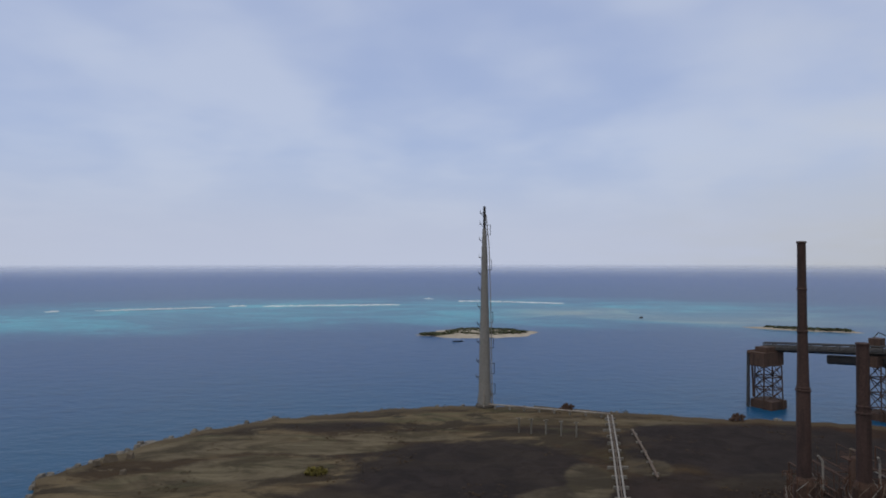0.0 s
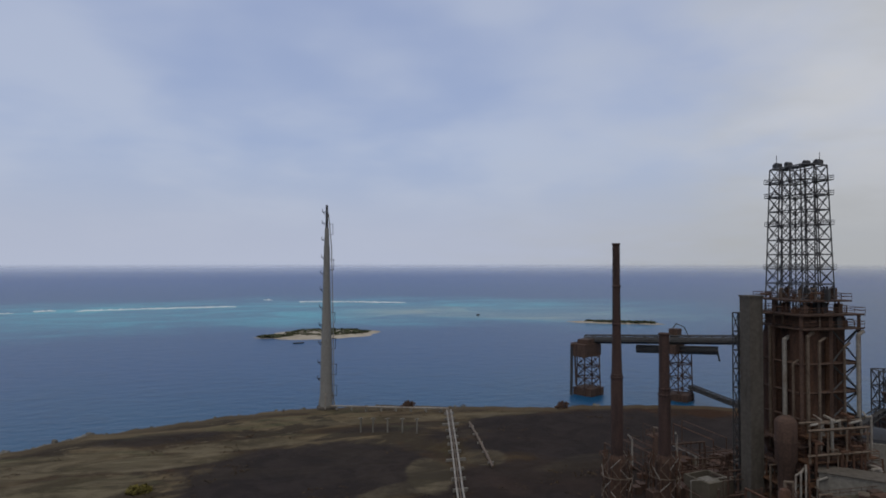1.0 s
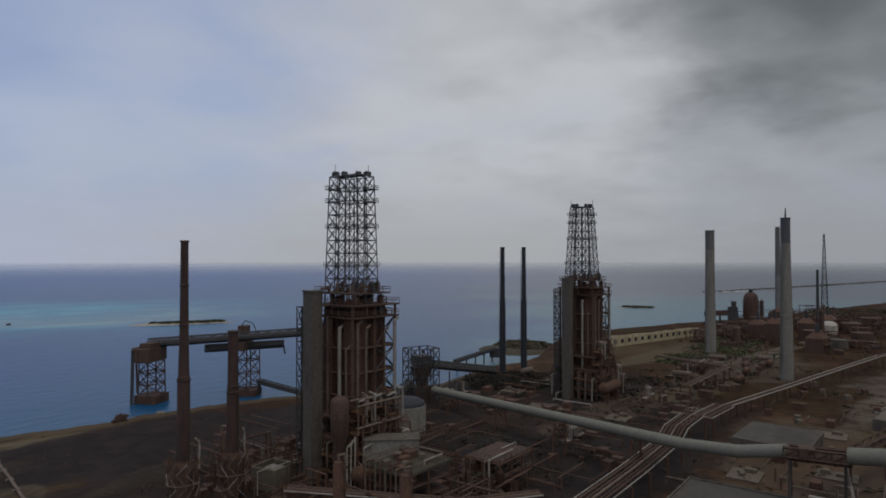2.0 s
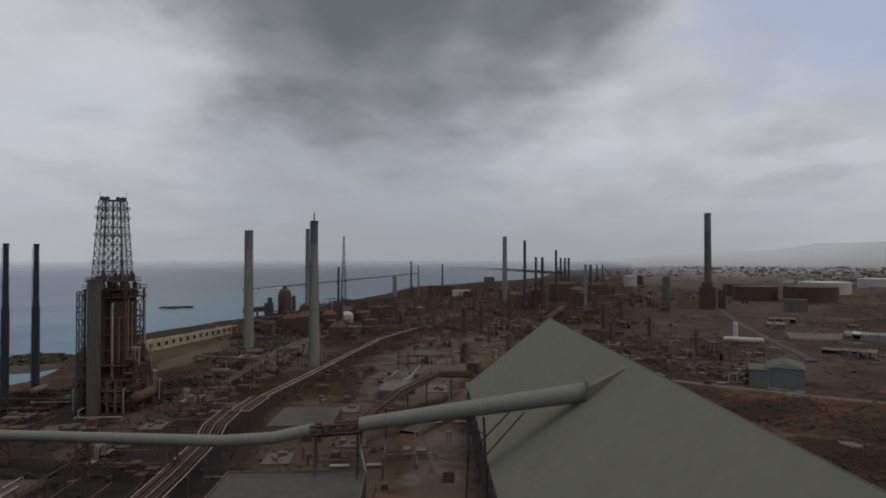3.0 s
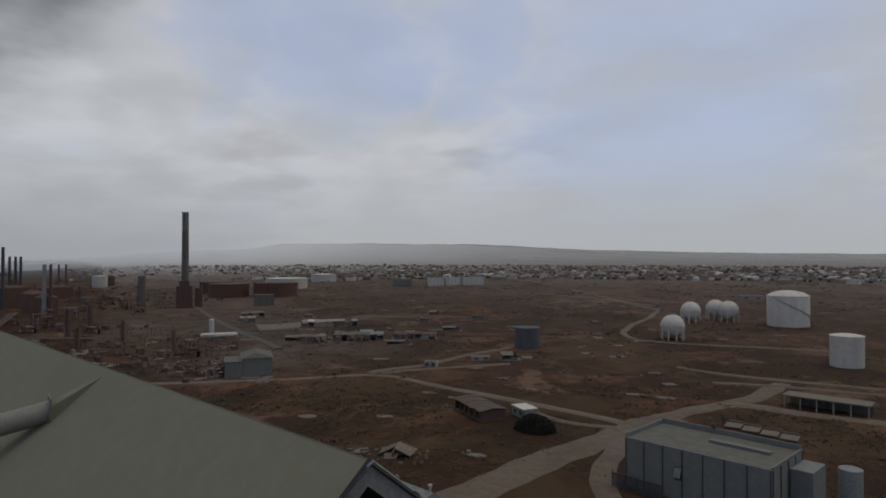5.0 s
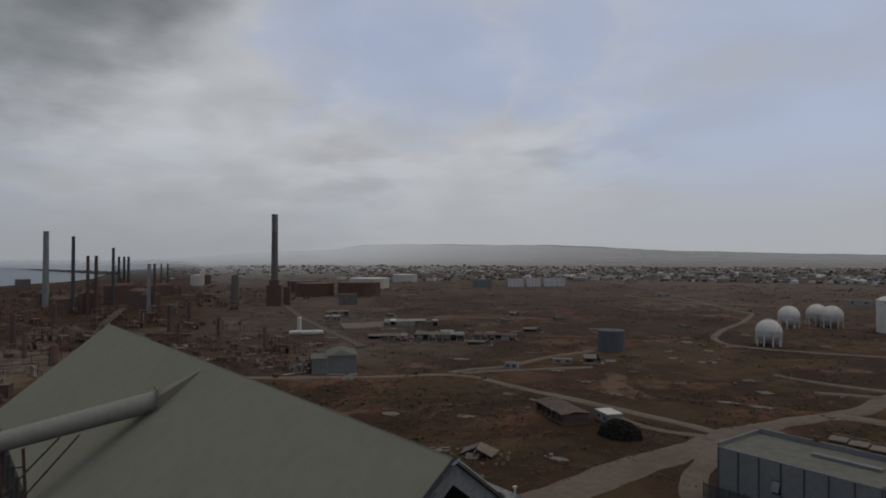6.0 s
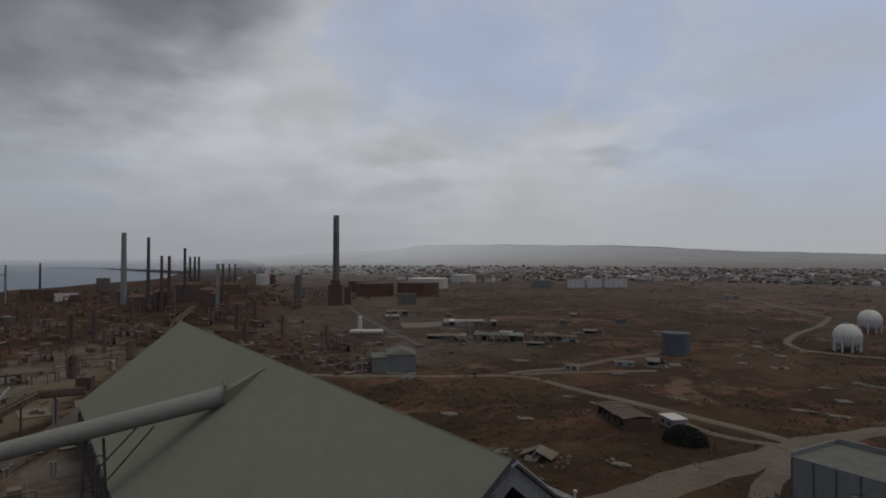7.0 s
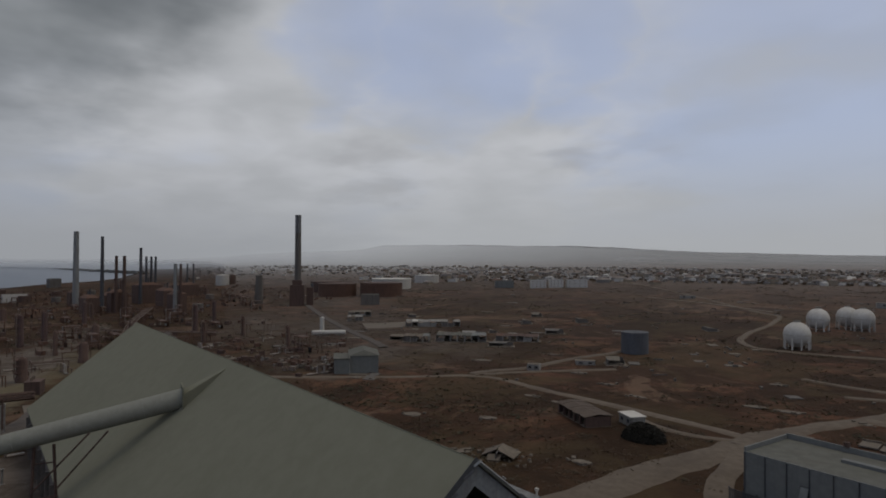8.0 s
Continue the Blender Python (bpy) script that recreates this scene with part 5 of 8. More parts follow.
part("pipe", Geo().pipe([(14, 193.5, 1.0), (30, 187.5, 1.0), (48.4, 181.1, 1.0)], 0.26, 8), pipe_pale, line_c)
for k in range(8):
    part("sleeper", Geo().box((16 + k * 4.3, 192.7 - k * 1.55, 0.3), (0.5, 1.2, 1.0)), concrete, line_c)
for x, y in ((20.0, 165.1), (23.1, 164.0), (26.8, 163.1), (30.5, 161.8), (34.2, 160.7)):
    solo("fence_post", Geo().beam((0, 0, -0.3), (0.05, 0, 3.9), 0.3).beam((-0.6, 0, 3.7), (0.6, 0, 3.7), 0.2), concrete, "weathered grey post standing in dry grass", "post", (x, y, 0), 0, "row of posts")


# ---- clumps of leaves and rocks ----
def clump_geo(seed, count, spread, size, lift=1.0):
    """Many small crumpled leaf clumps in a rounded heap."""
    rnd = random.Random(seed)
    g = Geo()
    for _ in range(count):
        a, r = rnd.uniform(0, 6.283), math.sqrt(rnd.random())
        h = (1 - r * r) ** 0.5
        c = Vector((math.cos(a) * r * spread, math.sin(a) * r * spread * 0.8, h * spread * lift * rnd.uniform(0.25, 1.0)))
        s = size * rnd.uniform(0.5, 1.2)
        vs = [c + Vector((rnd.gauss(0, 1), rnd.gauss(0, 1), rnd.gauss(0, 0.8))) * s * 0.6 for _ in range(5)]
        g.add(vs, [(0, 1, 2), (0, 2, 3), (0, 3, 4), (1, 4, 2), (2, 4, 3), (0, 4, 1)])
    return g


def stone(g, c, s, rnd):
    pts = [Vector((math.cos(a) * rnd.uniform(0.7, 1.1), math.sin(a) * rnd.uniform(0.7, 1.1), 0)) for a in (i * 1.2566 for i in range(5))]
    vs = [(c[0] + p.x * s, c[1] + p.y * s, c[2] - s * 0.3) for p in pts] + [(c[0] + p.x * s * 0.7, c[1] + p.y * s * 0.7, c[2] + s * rnd.uniform(0.4, 0.8)) for p in pts]
    g.add(vs, [(0, 1, 6, 5), (1, 2, 7, 6), (2, 3, 8, 7), (3, 4, 9, 8), (4, 0, 5, 9), (5, 6, 7, 8, 9)])


rnd = random.Random(3)
g = Geo()
for i in range(1100):
    c = rnd.uniform(-38, 46)
    r = shore(c) + rnd.gauss(-1.2, 1.3)
    x, y = math.sin(radians(c)) * r, math.cos(radians(c)) * r
    stone(g, (x, y, max(SEA, land_height(x, y, r, c))), rnd.choice((0.35, 0.5, 0.8, 1.2 if c < -14 else 0.6)), rnd)
solo("shore_rocks", g, rock, "grey boulders and rubble along the waterline", "rocks", kind="stuff")
for x, y, s in ((-75.6, 142.3, 1.7), (-72, 144, 1.2), (-77, 139, 1.1), (-68, 133, 0.9)):
    gg = Geo()
    stone(gg, (0, 0, 0.3), s, rnd)
    solo("boulder", gg, slab_mat, "pale concrete block lying by the shore", "boulder", (x, y, 0), rnd.uniform(0, 90), "pale blocks")
for x, y in ((37.9, 191.4), (84.1, 178.7)):
    t = thing("mooring_cluster", "dark cluster of old mooring piles on the shore", "mooring", (x, y, -0.2))
    for k in range(5):
        part("mooring_post", Geo().tube((k * 0.8 - 1.6, (k % 2) * 0.9, -1), (k * 0.6 - 1.2, (k % 2) * 0.6, 1.2 + (k * 7 % 3) * 0.4), 0.45), rust_dark, t)
    part("fallen_post", Geo().tube((-2.6, -0.4, 0.3), (2.4, 0.5, 0.9), 0.35), rust_dark, t)
solo("bush", clump_geo(8, 160, 2.3, 0.5, 0.5), material("yellow_green_scrub", (0.10, 0.085, 0.02), (0.17, 0.14, 0.035), 1.0, 0, 2.0, 0.3, island=0.4), "yellowish low bush on the point", "bush", (-27, 133.5, 0))

# ---- islands, reef surf, breakwater ----
def islet(name, label, c, rx, ry, rz, top, seed, sandy):
    g = Geo()
    rn, ra = 14, 48
    for j in range(rn + 1):
        s = j / rn
        for i in range(ra):
            a = 2 * math.pi * i / ra
            k = 1 + 0.22 * noise.noise((math.cos(a) * 1.5, math.sin(a) * 1.5, seed)) + 0.08 * noise.noise((math.cos(a) * 5, math.sin(a) * 5, seed))
            g.v.append((math.cos(a) * rx * s * k, math.sin(a) * ry * s * k, -1.0 + (top + 1.2) * (1 - s ** 2) ** 0.6))
    g.f = [(j * ra + i, j * ra + (i + 1) % ra, (j + 1) * ra + (i + 1) % ra, (j + 1) * ra + i) for j in range(rn) for i in range(ra)]
    t = thing(name, label, "island", (c[0], c[1], SEA), rz)
    part("shore", g, sand if sandy else spit_soil, t, "pale coral sand shore" if sandy else "bare brown shore", True)
    gv = Geo()
    rnd_ = random.Random(seed)
    for _ in range(900):
        a, r = rnd_.uniform(0, 6.283), math.sqrt(rnd_.random()) * 0.62
        c_ = Vector((math.cos(a) * r * rx + rx * 0.08, math.sin(a) * r * ry + ry * 0.1, top * 0.6 + rnd_.uniform(0, 0.7)))
        vs = [c_ + Vector((rnd_.gauss(0, 1.4), rnd_.gauss(0, 1.4), rnd_.gauss(0, 0.4))) for _ in range(5)]
        gv.add(vs, [(0, 1, 2), (0, 2, 3), (0, 3, 4), (1, 4, 2), (2, 4, 3), (0, 4, 1)])
    tagged(part("scrub", gv, leaf_green if sandy else scrub_green, t, "dull green scrub"), "", "", "", "stuff")
    return t


islet("island", "low scrub-covered coral island ringed by sand", bearing(-3.4, 414).xy, 42, 28, 3, 1.6, 2, True)
islet("island", "thin sandy spit trailing from the island", bearing(0.6, 405).xy, 19, 8, -4, 0.45, 4, True)
islet("island", "long low islet with scrub and sand", bearing(-29.9, 500).xy, 41, 8, -29.8, 1.3, 7, True)
islet("spit", "low bare brown spit beside the loading jetty", bearing(-59.6, 337).xy, 23, 27, -60, 1.6, 15, False)
islet("island", "low dark islet off the coast", bearing(-69.7, 640).xy, 22, 6, -69.7, 1.0, 11, True)
solo("rock_stub", Geo().add([(-2, -1, -1), (2, -1, -1), (2, 1, -1), (-2, 1, -1), (-1, -0.5, 1), (1.2, -0.5, 1.4), (1, 0.5, 1.2), (-1, 0.5, 0.8)], [(0, 1, 5, 4), (1, 2, 6, 5), (2, 3, 7, 6), (3, 0, 4, 7), (4, 5, 6, 7)]),
     rust_dark, "small dark rock awash on the reef", "rock", (*bearing(-17.6, 552).xy, SEA))
wreck = bearing(-1.4, 372)
solo("skiff", Geo().add([(-4, 0, 0.6), (-3, -1, 0.5), (3, -1, 0.5), (3.4, 0, 0.5), (3, 1, 0.5), (-3, 1, 0.5), (-3, 0, -0.4), (2.8, 0, -0.4)],
                        [(0, 1, 2, 3, 4, 5), (0, 6, 1), (1, 6, 7, 2), (2, 7, 3), (3, 7, 4), (4, 7, 6, 5), (5, 6, 0)]), dark_steel, "small dark boat drifting near the island", "boat", (wreck.x, wreck.y, SEA), 20)


def surf(az0, az1, r0, r1, width, seed):
    """A ragged low ridge of foam."""
    rnd_ = random.Random(seed)
    g = Geo()
    steps = max(5, int(abs(az1 - az0) * 8))
    for i in range(steps):
        k = (i + rnd_.uniform(-0.3, 0.3)) / steps
        c = bearing(az0 + (az1 - az0) * k, r0 + (r1 - r0) * k + rnd_.gauss(0, 2.5), SEA)
        s = width * rnd_.uniform(0.3, 1.15)
        l = abs(az1 - az0) * 12 / steps * rnd_.uniform(0.7, 1.8)
        d = bearing(az0 - 90 + (az1 - az0) * k, 1)
        e = bearing(az0 + (az1 - az0) * k, 1)
        h = Vector((0, 0, rnd_.uniform(0.3, 1.1)))
        g.add([c - d * l - e * s, c + d * l - e * s, c + d * l + e * s, c - d * l + e * s, c - d * l * 0.6 + h, c + d * l * 0.6 + h],
              [(0, 1, 5, 4), (2, 3, 4, 5), (1, 2, 5), (3, 0, 4)])
    return solo("surf_line", g, foam_mat, "white line of surf breaking on the reef", "surf", group="reef surf", kind="stuff")


for k, (a0, a1, r0, r1, wd) in enumerate(((32.5, 31.7, 700, 705, 1.0), (29.0, 20.2, 690, 690, 0.6), (18.8, 17.5, 700, 705, 1.0), (16.0, 4.0, 690, 690, 1.1), (1.6, 0.9, 800, 800, 1.4),
                                          (-1.6, -4.0, 750, 750, 1.0), (-4.3, -11.0, 748, 720, 0.9), (-75.3, -79, 950, 1050, 1.5))):
    surf(a0, a1, r0, r1, wd, k)
g = Geo()
for i in range(500):
    k = rnd.random()
    c = bearing(-75.5, 957).lerp(bearing(-90.9, 1900), k)
    stone(g, (c.x + rnd.gauss(0, 2), c.y + rnd.gauss(0, 2), SEA + 0.4), rnd.uniform(1.2, 3.2), rnd)
solo("breakwater", g, rock, "long low stone breakwater out in the sea", "breakwater", kind="stuff")
g = Geo()
for i in range(1100):
    k = rnd.random()
    c = bearing(-93.9, 2900).lerp(bearing(-98, 2414), k * 2) if k < 0.5 else bearing(-98, 2414).lerp(bearing(-103.4, 1860), k * 2 - 1)
    stone(g, (c.x + rnd.gauss(0, 14), c.y + rnd.gauss(0, 10), SEA + 1.5), rnd.uniform(4, 9) * (0.5 + 0.6 * k), rnd)
solo("headland", g, material("far_scrub", (0.10, 0.10, 0.095), (0.13, 0.13, 0.125), 1.0, 0, 0.05, 0.2), "far low headland across the bay", "headland", kind="stuff")

# ---- seaside barracks ----
barracks = thing("barracks", "long roofless yellow seaside block with dark square windows", "building", (345, 117.5, 0), -14.5)
rnd = random.Random(23)
for k in range(14):
    x, h = -38 + k * 5.9, 5.0 + rnd.uniform(-0.5, 0.5)
    part("wall", Geo().box((x, -2.2, h / 2 - 0.2), (5.7, 0.5, h + 0.4)), yellow_wall, barracks)
    if k % 4 != 2:
        part("back_wall", Geo().box((x, 2.2, h / 2 - 0.4), (5.7, 0.4, h)), yellow_wall, barracks)
    if k % 3 != 1:
        part("ceiling_slab", Geo().box((x, 0, h - 0.6), (5.6, 3.9, 0.25)), slab_mat, barracks, "weathered pale ceiling slab")
    part("window", Geo().box((x, -2.5, 2.7), (2.3, 0.16, 2.0)), opening, barracks)
    part("pilaster", Geo().box((x - 2.95, -2.3, h / 2 - 0.1), (0.5, 0.9, h + 0.5)), yellow_wall, barracks)
    part("partition", Geo().box((x - 2.95, 0, h / 2 - 0.5), (0.3, 3.8, h)), yellow_wall, barracks)

# ---- yard buildings ----
flat_block("yard_building", "low workshop with a broad grey flat roof", (107.5, 20.5, 0), (15, 25, 6), 0, dark_concrete, yard_roof, 0.4, 4)
flat_block("yard_building", "small grey store with a flat roof", (168, 27.5, 0), (19, 16, 2.8), -3, dark_concrete, yard_roof, 0.15, 0)
flat_block("yard_building", "low grey pump house beside the pipe rack", (205, 5, 0), (14, 9, 3), -8, dark_concrete, flat_roof, 0.0, 3)
belt = thing("conveyor_bridge", "old rusty belt conveyor on tall trestles behind the tube", "conveyor", (0, 0, 0), 0, "yard conveyors")
truss(belt, (136, 13, 7.0), (166, 3.0, 8.6), 1.3, 1.8, rust_dark, 9)
truss(belt, (166, 3.0, 8.6), (196, -9, 8.0), 1.3, 1.8, rust_dark, 9)
truss(belt, (196, -9, 8.0), (197, -20, 7.6), 1.3, 1.8, rust_dark, 4)
for x, y in ((142, 11), (157, 6), (172, 0.6), (186, -5), (196, -13)):
    for o in (-0.9, 0.9):
        part("leg", Geo().beam((x + o, y, -0.2), (x + o * 0.8, y, 8.2), 0.3), rust_dark, belt)
link = thing("transfer_house", "dark soot-stained open link between the conveyor tubes", "conveyor house", (0, 0, 0))
truss(link, (114.2, 17.6, 13.2), (111.5, 8.5, 14.4), 1.5, 2.0, rust_dark, 4)
part("drive_box", Geo().box((113.3, 14.6, 14.6), (2.2, 2.4, 1.4), -73), rust_dark, link)
part("side_screen", Geo().box((112.1, 11.4, 14.6), (2.4, 0.15, 1.0), 73), dark_steel, link)
for px, py, pz in ((114.0, 17.0, 13.2), (111.8, 9.3, 14.2)):
    for o in (-1.0, 1.0):
        part("leg", Geo().beam((px + o * 1.5, py, -0.2), (px + o * 0.9, py, pz), 0.17), dark_steel, link)
part("chute", Geo().pipe([(114.6, 9.6, 13.6), (115.6, 9.0, 9.8), (114.2, 8.0, 6.0)], 0.25, 8), pipe_pale, link)


basin = thing("settling_basin", "walled settling basin with a dark dry floor", "basin", (233, 3.5, 0), -14)
part("floor", Geo().box((0, 0, 0.12), (29, 7.4, 0.2)), dark_concrete, basin, "dark stained basin floor")
for sx, sy, cx_, cy_, hh in ((30, 0.4, 0, 3.9, 0.8), (30, 0.5, 0, -3.9, 1.3), (0.4, 7.4, -14.8, 0, 0.8), (0.4, 7.4, 14.8, 0, 0.9)):
    part("wall", Geo().box((cx_, cy_, hh / 2), (sx, sy, hh + 0.2)), concrete, basin)
part("sloped_wall", Geo().add([(-12, -4.3, 0), (12, -4.3, 0), (12, -4.9, 0), (-12, -4.9, 0), (-12, -4.3, 0.4), (12, -4.3, 3.2), (12, -4.9, 3.2), (-12, -4.9, 0.4)], [(3, 2, 1, 0), (4, 5, 6, 7), (0, 1, 5, 4), (1, 2, 6, 5), (2, 3, 7, 6), (3, 0, 4, 7)]), concrete, basin, "pale wedge-shaped wall")
block = thing("pump_block", "dark rusty pump block with short pipe stubs", "pump", (243, -25, 0), -20)
part("casing", Geo().box((0, 0, 2.0), (6, 4.5, 4.2)), rust_dark, block)
part("lid", Geo().box((0, 0, 4.2), (6.4, 4.9, 0.25)), rust_dark, block)
for k in range(3):
    part("pipe_stub", Geo().tube((-1.8 + 1.8 * k, 0.6, 4.2), (-1.8 + 1.8 * k, 0.6, 5.6), 0.3, None, 8), pipe_brown, block)
for x, y, h in ((153.6, -1.2, 2.2), (155.0, -1.9, 2.0), (156.4, -2.4, 2.3), (149.5, -9.0, 3.4), (150.6, -9.8, 3.0), (191, -12.2, 7.6), (192.4, -13.2, 7.6)):
    solo("steel_post", Geo().beam((0, 0, -0.2), (0, 0, h), 0.32).box((0, 0, h), (0.6, 0.6, 0.12)).box((0, 0, 0.05), (0.8, 0.8, 0.2)), concrete, "pale weathered steel post standing in the yard", "post", (x, y, 0), 15, "yard posts")


# ---- process clutter ----
def proto(build):
    t = build()
    t.matrix_basis = pose(0, 0, -400)
    return t


def mk_drum(mat, label):
    t = thing("horizontal_vessel", label, "vessel")
    shell = part("shell", Geo().drum((-3.2, 0, 2.2), (3.2, 0, 2.2), 1.1, 14), mat, t, "", True)
    for x in (-2, 2):
        part("saddle", Geo().box((x, 0, 0.6), (0.5, 1.6, 1.8)), dark_concrete, t)
    part("nozzle", Geo().pipe([(0.6, 0, 3.2), (0.6, 0, 4.3), (2.2, 0.6, 4.3), (2.2, 1.9, 0)], 0.16, 6), pipe_brown, shell)
    return t


def mk_column(h, r, mat, label):
    t = thing("process_column", label, "column")
    part("shell", Geo().lathe([(r * 1.2, -0.1), (r * 1.2, 1.6), (r, 2.2), (r, h - r), (r * 0.7, h - r * 0.3), (0.1, h)], 14), mat, t, "", True)
    for k in (0.4, 0.65, 0.9):
        z = h * k
        plat = part("platform", Geo().box((r * 0.7, 0, z), (r * 1.6, r * 2.2, 0.14)), rust, t)
        part("platform_rail", railing(Geo(), -r * 0.1, r * 1.5, -r * 1.1, r * 1.1, z, 1.0), rust, plat)
    part("overhead_pipe", Geo().pipe([(0, 0, h), (0, 0, h + 0.8), (r + 0.5, 0, h + 0.6), (r + 0.5, 0, 1)], 0.2, 8), pipe_brown, t)
    return t


def mk_frame(nx, ny, nz, seed, label, fine_parts=True):
    """An open rusty steel frame of bays with vessels and pipes inside."""
    rnd_ = random.Random(seed)
    t = thing("process_unit", label, "steel structure")
    sx, sy, sz = 4.0, 4.0, 3.6
    for i in range(nx + 1):
        for j in range(ny + 1):
            part("column", Geo().beam((i * sx, j * sy, -0.2), (i * sx, j * sy, nz * sz + (1.0 if rnd_.random() < 0.4 else 0)), 0.3), rust, t)
    for k in range(1, nz + 1):
        z = k * sz
        for j in range(ny + 1):
            part("beam", Geo().beam((0, j * sy, z), (nx * sx, j * sy, z), 0.26), rust, t)
        for i in range(nx + 1):
            part("beam", Geo().beam((i * sx, 0, z), (i * sx, ny * sy, z), 0.26), rust, t)
        if rnd_.random() < 0.7:
            part("floor", Geo().box((nx * sx / 2, ny * sy / 2, z + 0.2), (nx * sx - 0.4, ny * sy - 0.4, 0.12)), rust_dark, t)
        if fine_parts:
            part("rail", railing(Geo(), 0, nx * sx, 0, ny * sy, z + 0.2), pipe_brown if rnd_.random() < 0.5 else dark_steel, t)
    for _ in range(nx * ny * 2):
        x, y, k = rnd_.uniform(1, nx * sx - 1), rnd_.uniform(1, ny * sy - 1), rnd_.randrange(nz)
        z = k * sz + 0.3
        if rnd_.random() < 0.5:
            part("drum", Geo().drum((x - 1.4, y, z + 1.1), (x + 1.4, y, z + 1.1), 0.7, 12), rnd_.choice((rust, grey_steel, rust_dark)), t, "", True)
        else:
            part("pot", Geo().lathe([(0.7, z - 0.3), (0.8, z + 0.2), (0.8, z + 2.0), (0.3, z + 2.5)], 12), rnd_.choice((rust, rust_dark, dark_steel)), t, "", True)
    for _ in range(nx * ny * (3 if fine_parts else 1)):
        x, y = rnd_.choice((-0.5, nx * sx + 0.5)), rnd_.uniform(0, ny * sy)
        z1 = rnd_.uniform(3, nz * sz + 0.8)
        part("pipe", Geo().pipe([(x, y, 0), (x, y, z1), (rnd_.uniform(0, nx * sx), y, z1)], rnd_.choice((0.1, 0.14, 0.2)), 6), rnd_.choice((pipe_brown, pipe_brown, pipe_pale, rust)), t)
    return t


def mk_tank(r, h, mat, label):
    t = thing("storage_tank", label, "tank")
    shell = part("shell", Geo().lathe([(r, -0.2), (r, h), (r * 0.98, h + 0.05)], 28), mat, t, "", True)
    part("roof", Geo().lathe([(r * 1.01, h), (r * 1.01, h + 0.15), (r * 0.5, h + r * 0.1), (0.1, h + r * 0.13)], 28), mat, t, "", True)
    part("stair", Geo().beam((r + 0.3, -r * 0.4, 0), (r * 0.7 + 0.4, r * 0.75, h), 0.3), dark_steel, shell)
    return t


def mk_loop(label):
    t = thing("pipe_loop", label, "pipe")
    for o in (0, 0.6, 1.2):
        part("pipe", Geo().pipe([(-5, o, 0.5), (-1.5, o, 0.5), (-1.5, o, 3.2 + o * 0.4), (1.5, o, 3.2 + o * 0.4), (1.5, o, 0.5), (6, o, 0.5)], 0.18, 8), pipe_pale if o < 1 else pipe_brown, t)
    return t


def mk_slab(seed, label):
    rnd_ = random.Random(seed)
    t = thing("foundation_slab", label, "slab")
    part("slab", Geo().box((0, 0, 0.15), (rnd_.uniform(6, 12), rnd_.uniform(4, 8), 0.5)), slab_mat, t)
    for _ in range(3):
        part("plinth", Geo().box((rnd_.uniform(-3, 3), rnd_.uniform(-2, 2), 0.7), (rnd_.uniform(0.8, 2.5), rnd_.uniform(0.8, 1.6), rnd_.uniform(0.6, 1.4))), slab_mat, t)
    return t


PROTOS = {
    "drum": [proto(lambda: mk_drum(pipe_brown, "brown horizontal vessel on concrete saddles")), proto(lambda: mk_drum(rust, "rust-brown horizontal vessel on concrete saddles"))],
    "column": [proto(lambda: mk_column(18, 1.3, rust, "rusty process column with ring platforms")), proto(lambda: mk_column(13, 0.9, rust, "slim rusty process column with platforms")),
               proto(lambda: mk_column(9, 1.6, rust_dark, "stout dark reactor vessel with platforms"))],
    "frame": [proto(lambda: mk_frame(3, 2, 2, 1, "rusty two-storey process frame full of pipes")), proto(lambda: mk_frame(2, 2, 3, 2, "rusty three-storey process frame with vessels")),
              proto(lambda: mk_frame(4, 2, 1, 3, "low rusty steel frame carrying pipework")), proto(lambda: mk_frame(5, 1, 2, 6, "long narrow rusty exchanger frame"))],
    "tank": [proto(lambda: mk_tank(5, 6, rust_dark, "dark rusty storage tank")), proto(lambda: mk_tank(4, 4.5, dark_concrete, "small dark grey storage tank"))],
    "loop": [proto(lambda: mk_loop("pale pipe expansion loop on the ground"))],
    "slab": [proto(lambda: mk_slab(1, "broken concrete foundation slab with plinths")), proto(lambda: mk_slab(2, "bare concrete foundation slab in soil")), proto(lambda: mk_slab(3, "cracked concrete pad with machine plinths"))],
}
LIGHT = dict(PROTOS, column=[proto(lambda: mk_column(16, 1.3, stack_rust, "dark process column in the far plant")), proto(lambda: mk_column(11, 0.9, rust_dark, "slim dark process column in the far plant")), proto(lambda: mk_column(9, 1.8, rust_dark, "stout dark reactor vessel in the far plant"))], frame=[proto(lambda: mk_frame(2, 1, 2, 11, "rusty open process frame in the far plant", False)), proto(lambda: mk_frame(3, 1, 1, 12, "low rusty pipe frame in the far plant", False))])
TAKEN = [(222, 6, 9), (233, 3, 9), (245, 1, 9), (243, -25, 6), (93, 96, 17), (195.6, 90.8, 15), (60.7, 106.7, 6), (69.9, 104, 6), (123.2, 107, 8), (118, 100, 9), (112, 94, 7), (108, 88, 7), (86.5, 74.5, 11), (91.6, 83, 9), (76.5, 90.5, 6), (107.5, 20.5, 17), (168, 27.5, 14), (205, 5, 10), (316, 80, 6), (263, 40, 6),
         (153, 126, 9), (510, -250, 18), (214, 134, 3), (221, 128, 3), (113, 12, 7), (479, 78, 4), (637, -98, 5), (600, -112, 4), (541, -113, 5)]


